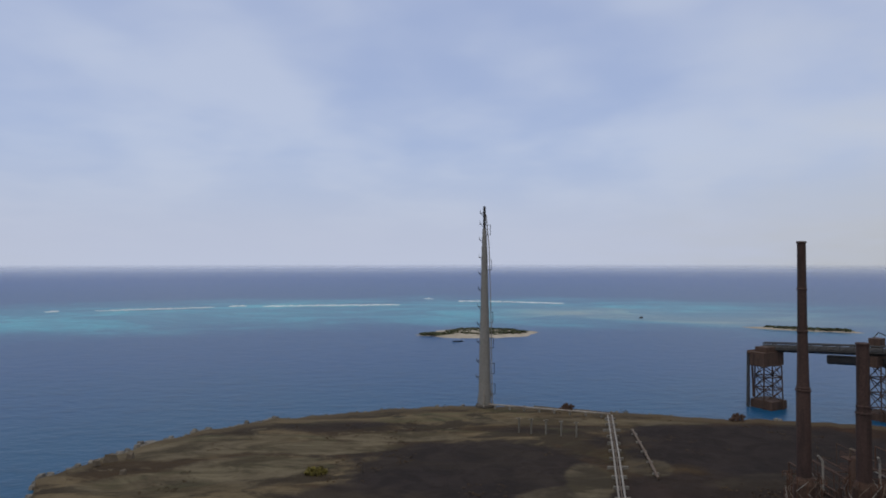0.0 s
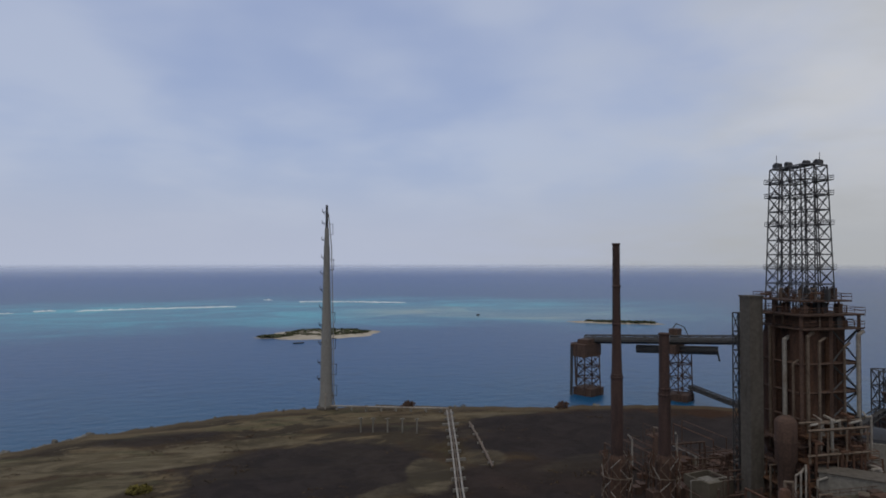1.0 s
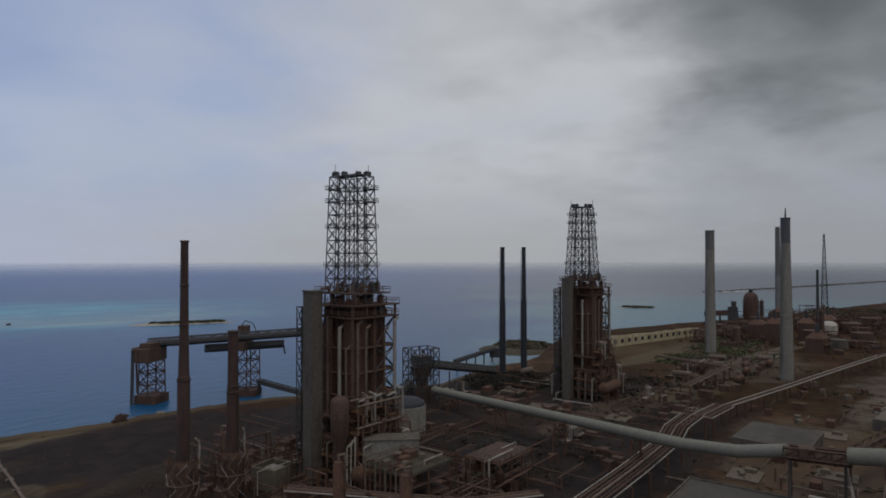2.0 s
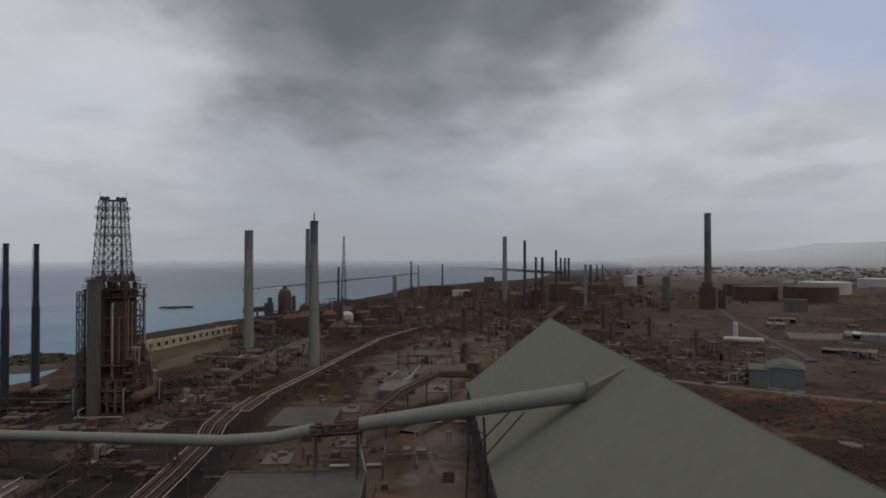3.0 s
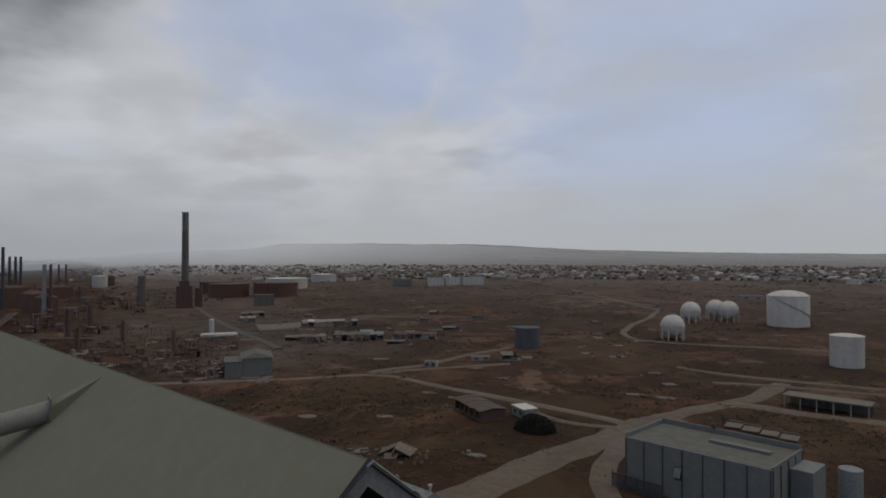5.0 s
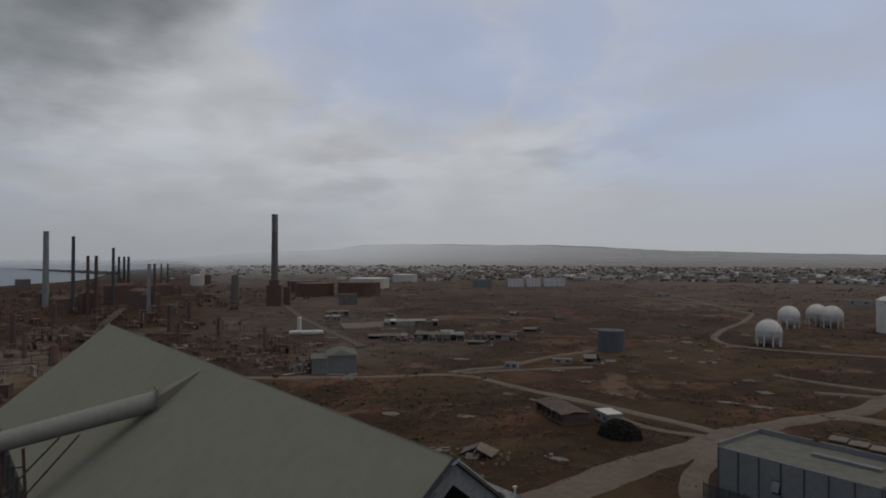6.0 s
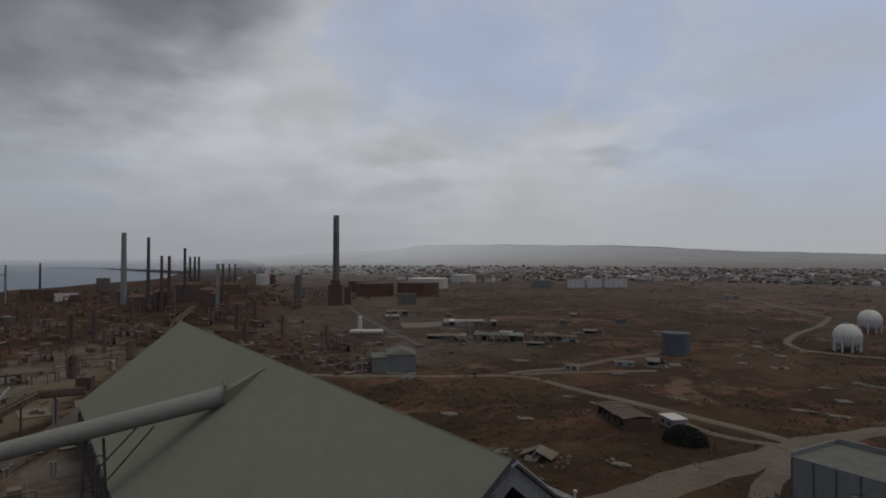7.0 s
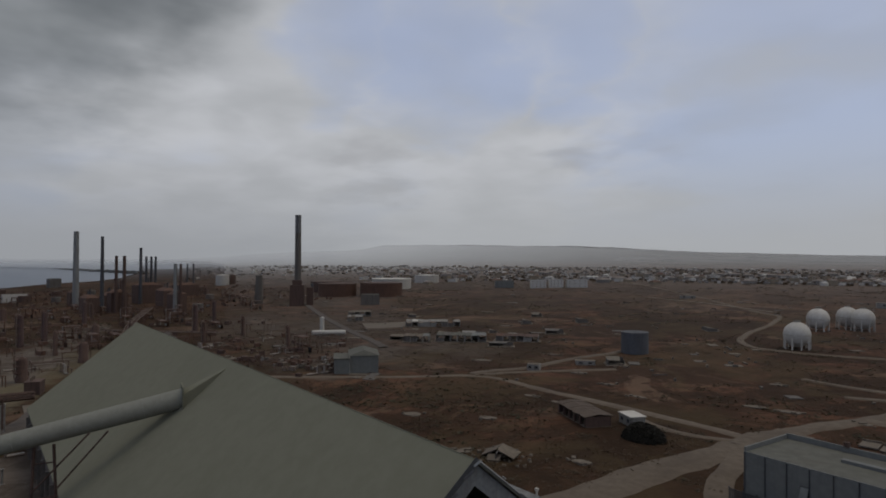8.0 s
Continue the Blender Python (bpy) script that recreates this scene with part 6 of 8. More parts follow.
def blocked(x, y, r):
    if 36 < x < 182 and -68 < y + 1 < -10:
        return True
    if x < 190 and 37 - r * 0.5 < y < 48 + r * 0.5:
        return True
    if 190 < x < 330 and abs(y - (41 - (x - 184) * 0.246)) < 4 + r * 0.6:
        return True
    # under the tube
    if 110 < x < 156 and abs((x - 113.8) * 103.4 - (y - 16.8) * 38.4) / 110.3 < r * 0.8 + 2:
        return True
    if math.hypot(x, y) > shore(math.degrees(math.atan2(x, y))) - 12:
        return True
    return any(math.hypot(x - a, y - b) < r + c * 0.9 for a, b, c in TAKEN)


def scatter(kinds, n_, x0, x1, y0, y1, seed, group, gap=4.0, turn=(0, 90), stock=None):
    rnd_ = random.Random(seed)
    made = 0
    for _ in range(n_ * 12):
        if made == n_:
            break
        x, y = rnd_.uniform(x0, x1), rnd_.uniform(y0, y1)
        if blocked(x, y, gap):
            continue
        TAKEN.append((x, y, gap))
        k = rnd_.choice((stock or PROTOS)[rnd_.choice(kinds)])
        tagged(copy_thing(k, pose(x, y, ground(x, y) - 0.05, 0, 0, rnd_.choice(turn) + rnd_.uniform(-3, 3))), "", "", group)
        made += 1


scatter(["frame", "frame", "drum", "column"], 11, 68, 100, 60, 118, 1, "plant by the first coker", 6)
scatter(["drum", "loop", "slab", "slab"], 11, 128, 215, 52, 125, 2, "plant between the cokers", 6)
scatter(["slab", "slab", "slab", "loop"], 7, 118, 260, -12, 36, 3, "yard foundations", 6)
scatter(["frame", "drum", "slab"], 12, 225, 300, 50, 72, 4, "coastal plant", 6)
scatter(["frame", "frame", "frame", "column", "tank"], 50, 345, 540, -10, 95, 5, "coastal plant", 6, (0, 90), LIGHT)
scatter(["frame", "frame", "slab", "column"], 44, 260, 520, -150, 0, 6, "inland plant", 7, (0, 90), LIGHT)
scatter(["frame", "frame", "frame", "tank", "column"], 50, 480, 800, -260, 0, 7, "far plant", 9, (0, 90), LIGHT)
scatter(["slab", "slab", "slab", "loop"], 16, 215, 330, -150, -20, 8, "yard foundations", 6)
for t in {t for store in (PROTOS, LIGHT) for k in store.values() for t in k}:
    for ob in (*t.children_recursive, t):
        bpy.data.objects.remove(ob)

# dark furnace blocks on the coast and harbour stores
for x, y, lx, ly, h, rz in ((372, 62, 12, 9, 11, 5), (392, 74, 10, 10, 8, 5), (408, 52, 14, 8, 9, 8), (430, 68, 12, 12, 13, 4), (452, 46, 16, 9, 8, 6), (350, 40, 10, 8, 7, -10), (560, -95, 16, 10, 12, 8), (585, -160, 18, 12, 14, 6), (615, -120, 14, 10, 10, 4), (549, -113, 8, 13, 16, 12), (636, -157, 12, 24, 17, 14), (527, -152, 9, 12, 14, 16), (702, -212, 10, 26, 12, 16), (646, -98, 10, 9, 12, 8)):
    t = thing("furnace_block", "dark rusted furnace block with vents and a side stair", "furnace", on_ground(x, y), rz, "furnace blocks")
    part("casing", Geo().box((0, 0, h / 2), (lx, ly, h)), rust_dark, t)
    part("arch", Geo().add([(-lx / 2, -ly / 2, h), (lx / 2, -ly / 2, h), (lx / 2, ly / 2, h), (-lx / 2, ly / 2, h), (-lx / 4, -ly / 5, h + 2.4), (lx / 4, -ly / 5, h + 2.4), (lx / 4, ly / 5, h + 2.4), (-lx / 4, ly / 5, h + 2.4)],
                           [(0, 1, 5, 4), (1, 2, 6, 5), (2, 3, 7, 6), (3, 0, 4, 7), (4, 5, 6, 7)]), rust, t)
    part("vent", Geo().tube((-lx / 8, 0, h + 2), (-lx / 8, 0, h + 7), 0.7, None, 10), dark_steel, t)
    part("vent", Geo().tube((lx / 5, 0, h + 2), (lx / 5, 0, h + 5.5), 0.5, None, 10), dark_steel, t)
    part("catwalk", railing(Geo().box((0, -ly / 2 - 0.6, h * 0.6), (lx, 1.2, 0.14)), -lx / 2, lx / 2, -ly / 2 - 1.2, -ly / 2, h * 0.6), rust, t)
    for k in range(4):
        part("buckstay", Geo().box((-lx / 2 + lx * (k + 0.5) / 4, -ly / 2 - 0.12, h / 2), (0.3, 0.25, h)), rust, t)
flat_block("warehouse", "long dark warehouse by the coastal tanks", on_ground(778, -40), (34, 18, 10), -93, rust_dark, rust_dark, 0.3, 0)
flat_block("harbour_store", "low white store by the harbour", on_ground(727, -60), (9, 20, 7.5), 5, town_white, flat_roof, 0.3, 3)
flat_block("harbour_store", "dark square harbour silo block", on_ground(1000, -128), (18, 14, 12), 5, dark_concrete, flat_roof, 0.4, 0)

# tall dark reactors by the coast and a lattice mast
reactor = thing("reactor", "dark rusted domed reactor block on the coast", "reactor", (469.5, 93, 0))
part("body", Geo().lathe([(4.8, -0.2), (4.9, 13), (4.8, 17.5), (4.2, 20.2), (2.6, 21.8), (1.4, 22.3)], 20), rust_dark, reactor, "", True)
part("lantern", Geo().tube((0, 0, 22), (0, 0, 24), 1.5, None, 8).box((0, 0, 24.1), (4.2, 3, 0.3)), dark_steel, reactor)
part("side_house", Geo().box((-8, -5, 3), (8, 7, 6)), rust_dark, reactor)
for k in range(8):
    part("buckstay", Geo().box((4.85 * math.cos(k * 0.785), 4.85 * math.sin(k * 0.785), 8), (0.4, 0.4, 16.4), k * 45), rust, reactor)
works = thing("crusher_house", "black sooty crusher house with a small tower", "crusher house", (462, 106, 0), 8)
part("tower", Geo().box((0, -3, 6), (6.5, 6, 12.4)), dark_steel, works)
part("lantern", Geo().box((0.3, -3.6, 13.8), (3.0, 3.0, 3.4)).box((0.3, -3.6, 15.7), (3.8, 3.8, 0.4)), dark_steel, works)
part("gallery", Geo().add([(-2.4, 0, 6.2), (2.4, 0, 6.2), (2.4, 15, 5.2), (-2.4, 15, 5.2), (-2.4, 0, 9.8), (2.4, 0, 9.8), (2.4, 15, 8.4), (-2.4, 15, 8.4)], [(0, 1, 5, 4), (1, 2, 6, 5), (2, 3, 7, 6), (3, 0, 4, 7), (4, 5, 6, 7), (3, 2, 1, 0)]), rust_dark, works)
for y in (5, 14):
    part("leg", Geo().beam((-2, y, -0.2), (-2, y, 5.8), 0.5).beam((2, y, -0.2), (2, y, 5.8), 0.5), dark_steel, works)
white_tank = thing("storage_tank", "small white domed tank among dark units", "tank", (437, 44, 0))
part("shell", Geo().lathe([(4.6, -0.2), (4.6, 5.6), (4.3, 5.8)], 24), white_paint, white_tank, "", True)
part("dome", Geo().lathe([(4.4, 5.7), (3.6, 6.9), (2.0, 7.7), (0.1, 8.0)], 24), white_paint, white_tank, "", True)
mast = thing("lattice_mast", "slender red-white lattice radio mast", "mast", on_ground(665, 70))
lattice(mast, -2.6, 2.6, -2.6, 2.6, 0, 68, 0.18, 14, dark_steel, 1, 1, 0.3)


# ---- loose pipework and steel that fills the plant ----
def tangle(count, x0, x1, y0, y1, seed, mat, label, top):
    """Many thin pipes, stanchions and small pieces of plant, too fine to tell apart."""
    q = random.Random(seed)
    g = Geo()
    for _ in range(count):
        x, y = q.uniform(x0, x1), q.uniform(y0, y1)
        if math.hypot(x, y) > shore(math.degrees(math.atan2(x, y))) - 10 or (30 < x < 186 and -68 < y < -8) or noise.noise((x * 0.03, y * 0.03, seed)) < -0.12:
            continue
        z = ground(x, y)
        k = q.random()
        if k < 0.55:
            l, h = q.uniform(4, 18), q.uniform(0.4, top)
            d = Vector((l, 0, 0)) if q.random() < 0.5 else Vector((0, l, 0))
            p = Vector((x, y, z + h))
            r = q.choice((0.09, 0.13, 0.2))
            g.tube(p, p + d, r, None, 5)
            g.tube((x, y, z - 0.2), p, r, None, 5), g.tube((x + d.x, y + d.y, z - 0.2), p + d, r, None, 5)
        elif k < 0.65:
            g.beam((x, y, z - 0.2), (x, y, z + q.uniform(1.0, top)), q.choice((0.15, 0.25, 0.4)))
        elif mat is not pipe_pale:
            s_ = q.uniform(0.6, 2.6)
            g.box((x, y, z + s_ * 0.4), (s_ * q.uniform(0.6, 1.8), s_, s_), q.choice((0, 0, 30, 90)))
    return solo("loose_pipework", g, mat, label, "pipework", kind="stuff")


for k, (x0, x1, y0, y1, c, top) in enumerate(((66, 106, 56, 122, 420, 6), (106, 215, 50, 118, 300, 2.6), (225, 330, 48, 76, 90, 3), (345, 620, -20, 105, 800, 6), (250, 560, -170, 0, 560, 4), (540, 900, -330, 20, 800, 6), (215, 330, -150, -60, 120, 3))):
    tangle(int(c * (0.22 if k < 3 else 0.6)), x0, x1, y0, y1, 50 + k, rust, "rusty tangle of pipes and stanchions", top)
    tangle(int(c * 0.8), x0, x1, y0, y1, 70 + k, rust_dark, "dark rusted steelwork among the units", top)
    tangle(c // 18, x0, x1, y0, y1, 90 + k, pipe_pale, "pale lagged pipes between the units", top * 0.8)
tangle(70, 112, 260, -8, 36, 99, rust, "scattered rusty pipes and stanchions", 3)
tangle(60, 112, 260, -8, 36, 98, slab_mat, "scattered pale rubble and posts", 1.5)


RUINS = [(363, -269), (318, -258), (275, -225), (260, -232), (264, -253), (241, -247), (224, -220), (237, -276), (280, -299), (260, -330), (184, -352), (276, -195), (157, -221), (302, -333)]

# ---- roads and bare ground inland ----
LAID = []


def road(pts, width, name, label, mat=dirt_road):
    """A ragged dirt track that lies on the ground."""
    g = Geo()
    line = []
    lift = 0.1 + 0.035 * len(LAID)
    LAID.append(label)
    for (ax, ay), (bx, by) in zip(pts, pts[1:]):
        m = max(1, int(math.hypot(bx - ax, by - ay) / 3.0))
        line += [(ax + (bx - ax) * i / m, ay + (by - ay) * i / m) for i in range(m)]
    line.append(pts[-1])
    width *= 0.82
    for _ in range(3):
        line = [line[0]] + [((a[0] + 2 * b[0] + c[0]) / 4, (a[1] + 2 * b[1] + c[1]) / 4) for a, b, c in zip(line, line[1:], line[2:])] + [line[-1]]
    for i, (x, y) in enumerate(line):
        a, b = Vector(line[max(0, i - 1)]), Vector(line[min(len(line) - 1, i + 1)])
        d = (b - a).normalized()
        wl = width / 2 * (1 + 0.35 * noise.noise((x * 0.12, y * 0.12, 1)))
        wr = width / 2 * (1 + 0.35 * noise.noise((x * 0.12, y * 0.12, 8)))
        for o, dz in ((wl + 0.8, -0.25), (wl, lift), (-wr, lift), (-wr - 0.8, -0.25)):
            px, py = x - d.y * o, y + d.x * o
            g.v.append((px, py, ground(px, py) + dz))
    g.f = [(i * 4 + k, i * 4 + k + 4, i * 4 + k + 5, i * 4 + k + 1) for i in range(len(line) - 1) for k in range(3)]
    return tagged(part(name, g, mat, None, "", True), label, "road", "", "structure")


road([(260, -60), (236, -84), (219, -102), (208, -116), (195, -132), (186, -146), (179, -158), (168, -163), (153, -161), (136, -160), (123, -161), (110, -160), (94, -160), (81, -159), (72, -157)], 4.2, "road", "pale dirt track across the scrub")
road([(68, -172), (71, -158), (71, -145), (74, -126), (75, -107), (75, -88), (76, -66)], 11, "road", "broad pale dirt yard road")
road([(104, -155), (99, -151), (88, -148), (82, -149), (73, -153)], 2.6, "road", "second strip of the braided dirt track")
road([(71, -150), (66, -136), (63, -122), (58, -112), (48, -100), (40, -88)], 5.5, "road", "pale dirt turning beside the blue hall")
road([(72, -150), (70, -164), (66, -184), (60, -199), (56, -211), (56, -228), (55, -240)], 7, "road", "pale dirt road to the tank farm")
road([(60, -199), (52, -201), (43, -199), (32, -201), (0, -208)], 6, "road", "dirt road passing the open shed")
road([(180, -160), (181, -166), (179, -174), (174, -186), (177, -208), (177, -224), (174, -244), (180, -280)], 4.0, "road", "pale dirt track branching inland")
road([(176, -163), (171, -177), (164, -188), (156, -202), (150, -211)], 2.6, "road", "thin worn footpath along the field")
road([(420, -660), (303, -559), (218, -475), (184, -450), (170, -399), (164, -357), (154, -324), (139, -306), (113, -307), (87, -317), (53, -327)], 3.4, "road", "pale service loop round the gas spheres")
road([(94, -247), (79, -244), (67, -244), (53, -246), (40, -248), (0, -256)], 2.4, "road", "thin pale track along the tank farm")
road([(74, -226), (57, -234), (38, -238), (0, -246)], 2.2, "road", "second thin pale track along the tank farm")
road([(520, -262), (394, -215), (319, -191), (273, -178), (258, -172)], 5, "road", "straight worn plant road from the boiler house", asphalt)
road([(340, -212), (330, -232), (322, -252)], 30, "road", "bare pale plot beside the long building", slab_mat)
road([(420, -660), (520, -740), (640, -810)], 6, "road", "far dirt road climbing to the town")
road([(195, -470), (260, -500), (330, -520)], 5, "road", "far dirt track through the scrub")
road([(160, 0), (230, -30), (300, -60), (390, -110)], 6, "road", "dusty road through the plant", asphalt)
road([(240, 74), (310, 62), (420, 40)], 8, "road", "dusty ground between the coastal units")


def house(name, label, place, size, rz, wall, roof, pitched=True, category="house", group="", windows=2):
    lx, ly, h = size
    t = thing(name, label, category, place, rz, group)
    part("wall", Geo().box((0, 0, h / 2 - 0.3), (lx, ly, h + 0.6)), wall, t)
    if pitched:
        e, k = 0.4, ly * 0.22
        part("roof", Geo().add([(-lx / 2 - e, -ly / 2 - e, h), (lx / 2 + e, -ly / 2 - e, h), (lx / 2 + e, ly / 2 + e, h), (-lx / 2 - e, ly / 2 + e, h), (-lx / 2 + k, 0, h + k), (lx / 2 - k, 0, h + k)],
                               [(0, 1, 5, 4), (2, 3, 4, 5), (1, 2, 5), (3, 0, 4), (3, 2, 1, 0)]), roof, t)
    else:
        part("roof", Geo().box((0, 0, h + 0.12), (lx + 0.5, ly + 0.5, 0.25)), roof, t)
    for k in range(windows):
        x = -lx / 2 + lx * (k + 0.5) / windows
        part("window", Geo().box((x, ly / 2 + 0.02, h * 0.55), (1.2, 0.1, h * 0.35)), opening, t)
        part("window", Geo().box((x, -ly / 2 - 0.02, h * 0.55), (1.2, 0.1, h * 0.35)), opening, t)
    return t


# ---- the big blue hall ----
hall = thing("industrial_hall", "pale blue sheet-clad hall with a parapet flat roof", "hall", (40.6, -121.8, 0), -5)
HX, HY, HZ = 27.0, 15.5, 9.4
part("wall", Geo().box((0, 0, HZ / 2 - 0.2), (HX, HY, HZ + 0.4)), blue_sheet, hall)
hall_top = part("roof", Geo().box((0, 0, HZ + 0.05), (HX - 0.8, HY - 0.8, 0.1)), hall_roof, hall, "dusty grey-brown flat roof")
for sx, sy, cx, cy, hh in ((HX, 0.3, 0, -HY / 2 + 0.1, 1.1), (0.3, HY - 0.5, HX / 2 - 0.1, 0, 0.9), (0.3, HY - 0.5, -HX / 2 + 0.1, 0, 0.5), (HX, 0.3, 0, HY / 2 - 0.1, 0.12)):
    part("parapet", Geo().box((cx, cy, HZ + hh / 2), (sx, sy, hh)), blue_sheet, hall_top)
for k in range(8):
    x = -HX / 2 + 0.2 + k * (HX - 0.4) / 7
    part("pilaster", Geo().box((x, HY / 2 + 0.08, HZ / 2), (0.14, 0.2, HZ)), dark_steel, hall)
for k in range(5):
    part("pilaster", Geo().box((-HX / 2 - 0.08, -HY / 2 + 0.3 + k * (HY - 0.6) / 4, HZ / 2), (0.2, 0.14, HZ)), dark_steel, hall)
part("roof_light", Geo().box((-5, -1.0, HZ + 0.35), (11, 1.2, 0.6)), blue_sheet, hall, "long pale roof upstand")
gap = part("window", Geo().box((2.6, HY / 2 + 0.06, 5.0), (1.5, 0.16, 2.4)), opening, hall, "dark open window")
part("tilted_pane", Geo().add([(1.95, HY / 2 + 0.15, 6.1), (3.25, HY / 2 + 0.15, 6.1), (3.25, HY / 2 + 0.95, 4.4), (1.95, HY / 2 + 0.95, 4.4), (1.95, HY / 2 + 0.2, 6.1), (3.25, HY / 2 + 0.2, 6.1), (3.25, HY / 2 + 1.0, 4.42), (1.95, HY / 2 + 1.0, 4.42)],
                             [(0, 1, 2, 3), (7, 6, 5, 4), (0, 4, 5, 1), (1, 5, 6, 2), (2, 6, 7, 3), (3, 7, 4, 0)]), blue_sheet, gap, "tilted pale pane")
part("vent_box", Geo().box((2.5, -HY / 2 + 0.2, HZ + 1.5), (0.9, 0.7, 0.9)), rust_dark, hall, "rust-brown vent box")
part("pipe_bracket", Geo().box((-2.0, -HY / 2 - 0.3, HZ + 0.9), (3.4, 0.3, 0.4)), rust_dark, hall)
part("side_hut", Geo().box((-HX / 2 - 2.0, -4, 3.9), (3.6, 7, 8.2)), blue_sheet, hall)
fence = thing("slatted_fence", "dark slatted metal fence before the blue hall", "fence", (40.6, -121.8, 0), -5)
for k in range(5):
    part("post", Geo().box((4.5 + k * 2.6, HY / 2 + 2.4, 1.5), (0.16, 0.16, 3.3)), dark_steel, fence)
for k in range(34):
    part("slat", Geo().box((4.6 + k * 0.31, HY / 2 + 2.5, 1.5), (0.2, 0.05, 2.8)), dark_steel, fence)
for z in (0.5, 2.6):
    part("rail", Geo().box((9.7, HY / 2 + 2.42, z), (10.6, 0.08, 0.12)), dark_steel, fence)
for k in range(4):
    solo("roof_panel", Geo().box((0, 0, 0.5), (4.0, 5.4, 0.35)).box((0, -2.5, 0.9), (4.0, 0.3, 0.5)), slab_mat, "pale precast panel lying on the ground", "panel", (51.5 - k * 4.6, -173.5 + k * 0.9, 0), 6, "row of panels")
low = thing("open_shed", "long low shed with a pale roof and open dark front", "shed", (36, -208, 0), -2)
part("roof", Geo().box((0, 0, 3.9), (22, 7, 0.4)), flat_roof, low)
part("back_wall", Geo().box((0, -3.2, 1.8), (21, 0.3, 3.8)), dark_concrete, low)
for k in range(6):
    part("post", Geo().beam((-10.5 + k * 4.2, 3.2, -0.2), (-10.5 + k * 4.2, 3.2, 3.7), 0.3), concrete, low)
sea_tank = thing("storage_tank", "pale upright tank beside the yard track", "tank", on_ground(43.5, -292), 0)
part("shell", Geo().lathe([(6, -0.2), (6, 12), (5.8, 12.2)], 28), white_paint, sea_tank, "", True)
part("roof", Geo().lathe([(6.1, 12.0), (6.1, 12.3), (3, 12.9), (0.1, 13.2)], 28), white_paint, sea_tank, "", True)
small_tank = thing("storage_tank", "small grey upright tank behind the hall", "tank", on_ground(20, -135), 0)
part("shell", Geo().lathe([(2.0, -0.2), (2.0, 6), (0.2, 6.6)], 20), grey_steel, small_tank, "", True)

# ---- shed, hut, bush ----
ruin = thing("open_shed", "derelict shed with a sagging brown roof and dark open bays", "shed", (111.0, -140.6, 0), -26)
brown_roof = material("brown_dusty_roof", (0.066, 0.048, 0.036), (0.096, 0.072, 0.055), 1.0, 0.0, 0.8, 0.6, (0.042, 0.030, 0.022))
for k in range(7):
    x0, x1, sag = -9.2 + k * 2.63, -9.2 + k * 2.63 + 2.6, (0.0, -0.04, -0.12, -0.1, -0.02, -0.05, 0.03)[k]
    low = [(x0, -4.3, 2.9 + sag), (x1, -4.3, 2.85 + sag), (x1, 0, 3.4 + sag), (x0, 0, 3.42 + sag), (x1, 4.3 - 0.3 * (k % 3 == 1), 2.8 + sag), (x0, 4.3 - 0.5 * (k % 2), 2.8 + sag)]
    part("roof_sheet", Geo().add(low + [(x, y, z + 0.1) for x, y, z in low], [(3, 2, 1, 0), (5, 4, 2, 3), (6, 7, 8, 9), (9, 8, 10, 11), (0, 1, 7, 6), (4, 5, 11, 10), (1, 2, 8, 7), (2, 4, 10, 8), (3, 0, 6, 9), (5, 3, 9, 11)]), brown_roof, ruin, "sagging brown roof sheet")
part("back_wall", Geo().box((0, -3.6, 1.3), (17, 0.35, 3.0)), rust_dark, ruin)
for k in range(6):
    part("pier", Geo().box((-8.4 + k * 3.36, 3.5, 1.25), (0.7, 0.6, 2.9)), rust_dark, ruin)
for k in (-8.6, 8.6):
    part("end_wall", Geo().box((k, 0, 1.3), (0.35, 7.0, 3.0)), rust_dark, ruin)
part("floor_slab", Geo().box((0, 0, 0.0), (17.8, 7.6, 0.3)), slab_mat, ruin)
house("hut", "small white-roofed hut beside a dark bush", (99.3, -146.4, 0), (6.4, 4.2, 2.6), -26, concrete, white_paint, False, "hut")


def bush(x, y, spread, size, count, seed, label="dense dark green bush beside the track", lift=0.75, m=None):
    t = thing("bush", label, "bush", (x, y, ground(x, y) - 0.1))
    tagged(part("crown", clump_geo(seed, count, spread, size, lift), m or scrub_green, t), "", "", "", "stuff")
    for k in range(4):
        a = k * 1.57 + seed
        part("stem", Geo().tube((math.cos(a) * 0.2, math.sin(a) * 0.2, -0.2), (math.cos(a) * spread * 0.4, math.sin(a) * spread * 0.4, spread * lift * 0.5), 0.12, 0.05, 5), rust_dark, t)
    return t


bush(89.4, -136.6, 5.6, 0.3, 8500, 21, "large dense dark green bush by the hut", 0.72, thicket_dark)
bush(93.8, -141.8, 3.2, 0.27, 3000, 22, "dark green bush by the white hut", 0.8, thicket_dark)

# ---- blue house, cylinder, column, long buildings ----
bh = thing("workshop", "pale blue-grey two-part workshop with a flat roof", "workshop", on_ground(214.5, -133), -30)
part("wall", Geo().box((0, 0, 3.3), (16, 11, 7.2)), blue_sheet, bh)
part("roof", Geo().add([(-8.5, -6, 6.9), (8.5, -6, 6.9), (8.5, 6, 6.9), (-8.5, 6, 6.9), (-6.5, 0, 8.8), (6.5, 0, 8.8)], [(0, 1, 5, 4), (2, 3, 4, 5), (1, 2, 5), (3, 0, 4), (3, 2, 1, 0)]), hall_roof, bh, "faded grey hipped roof")
part("annex", Geo().box((-2, 8.5, 2.8), (14, 6, 6.0)), blue_sheet, bh)
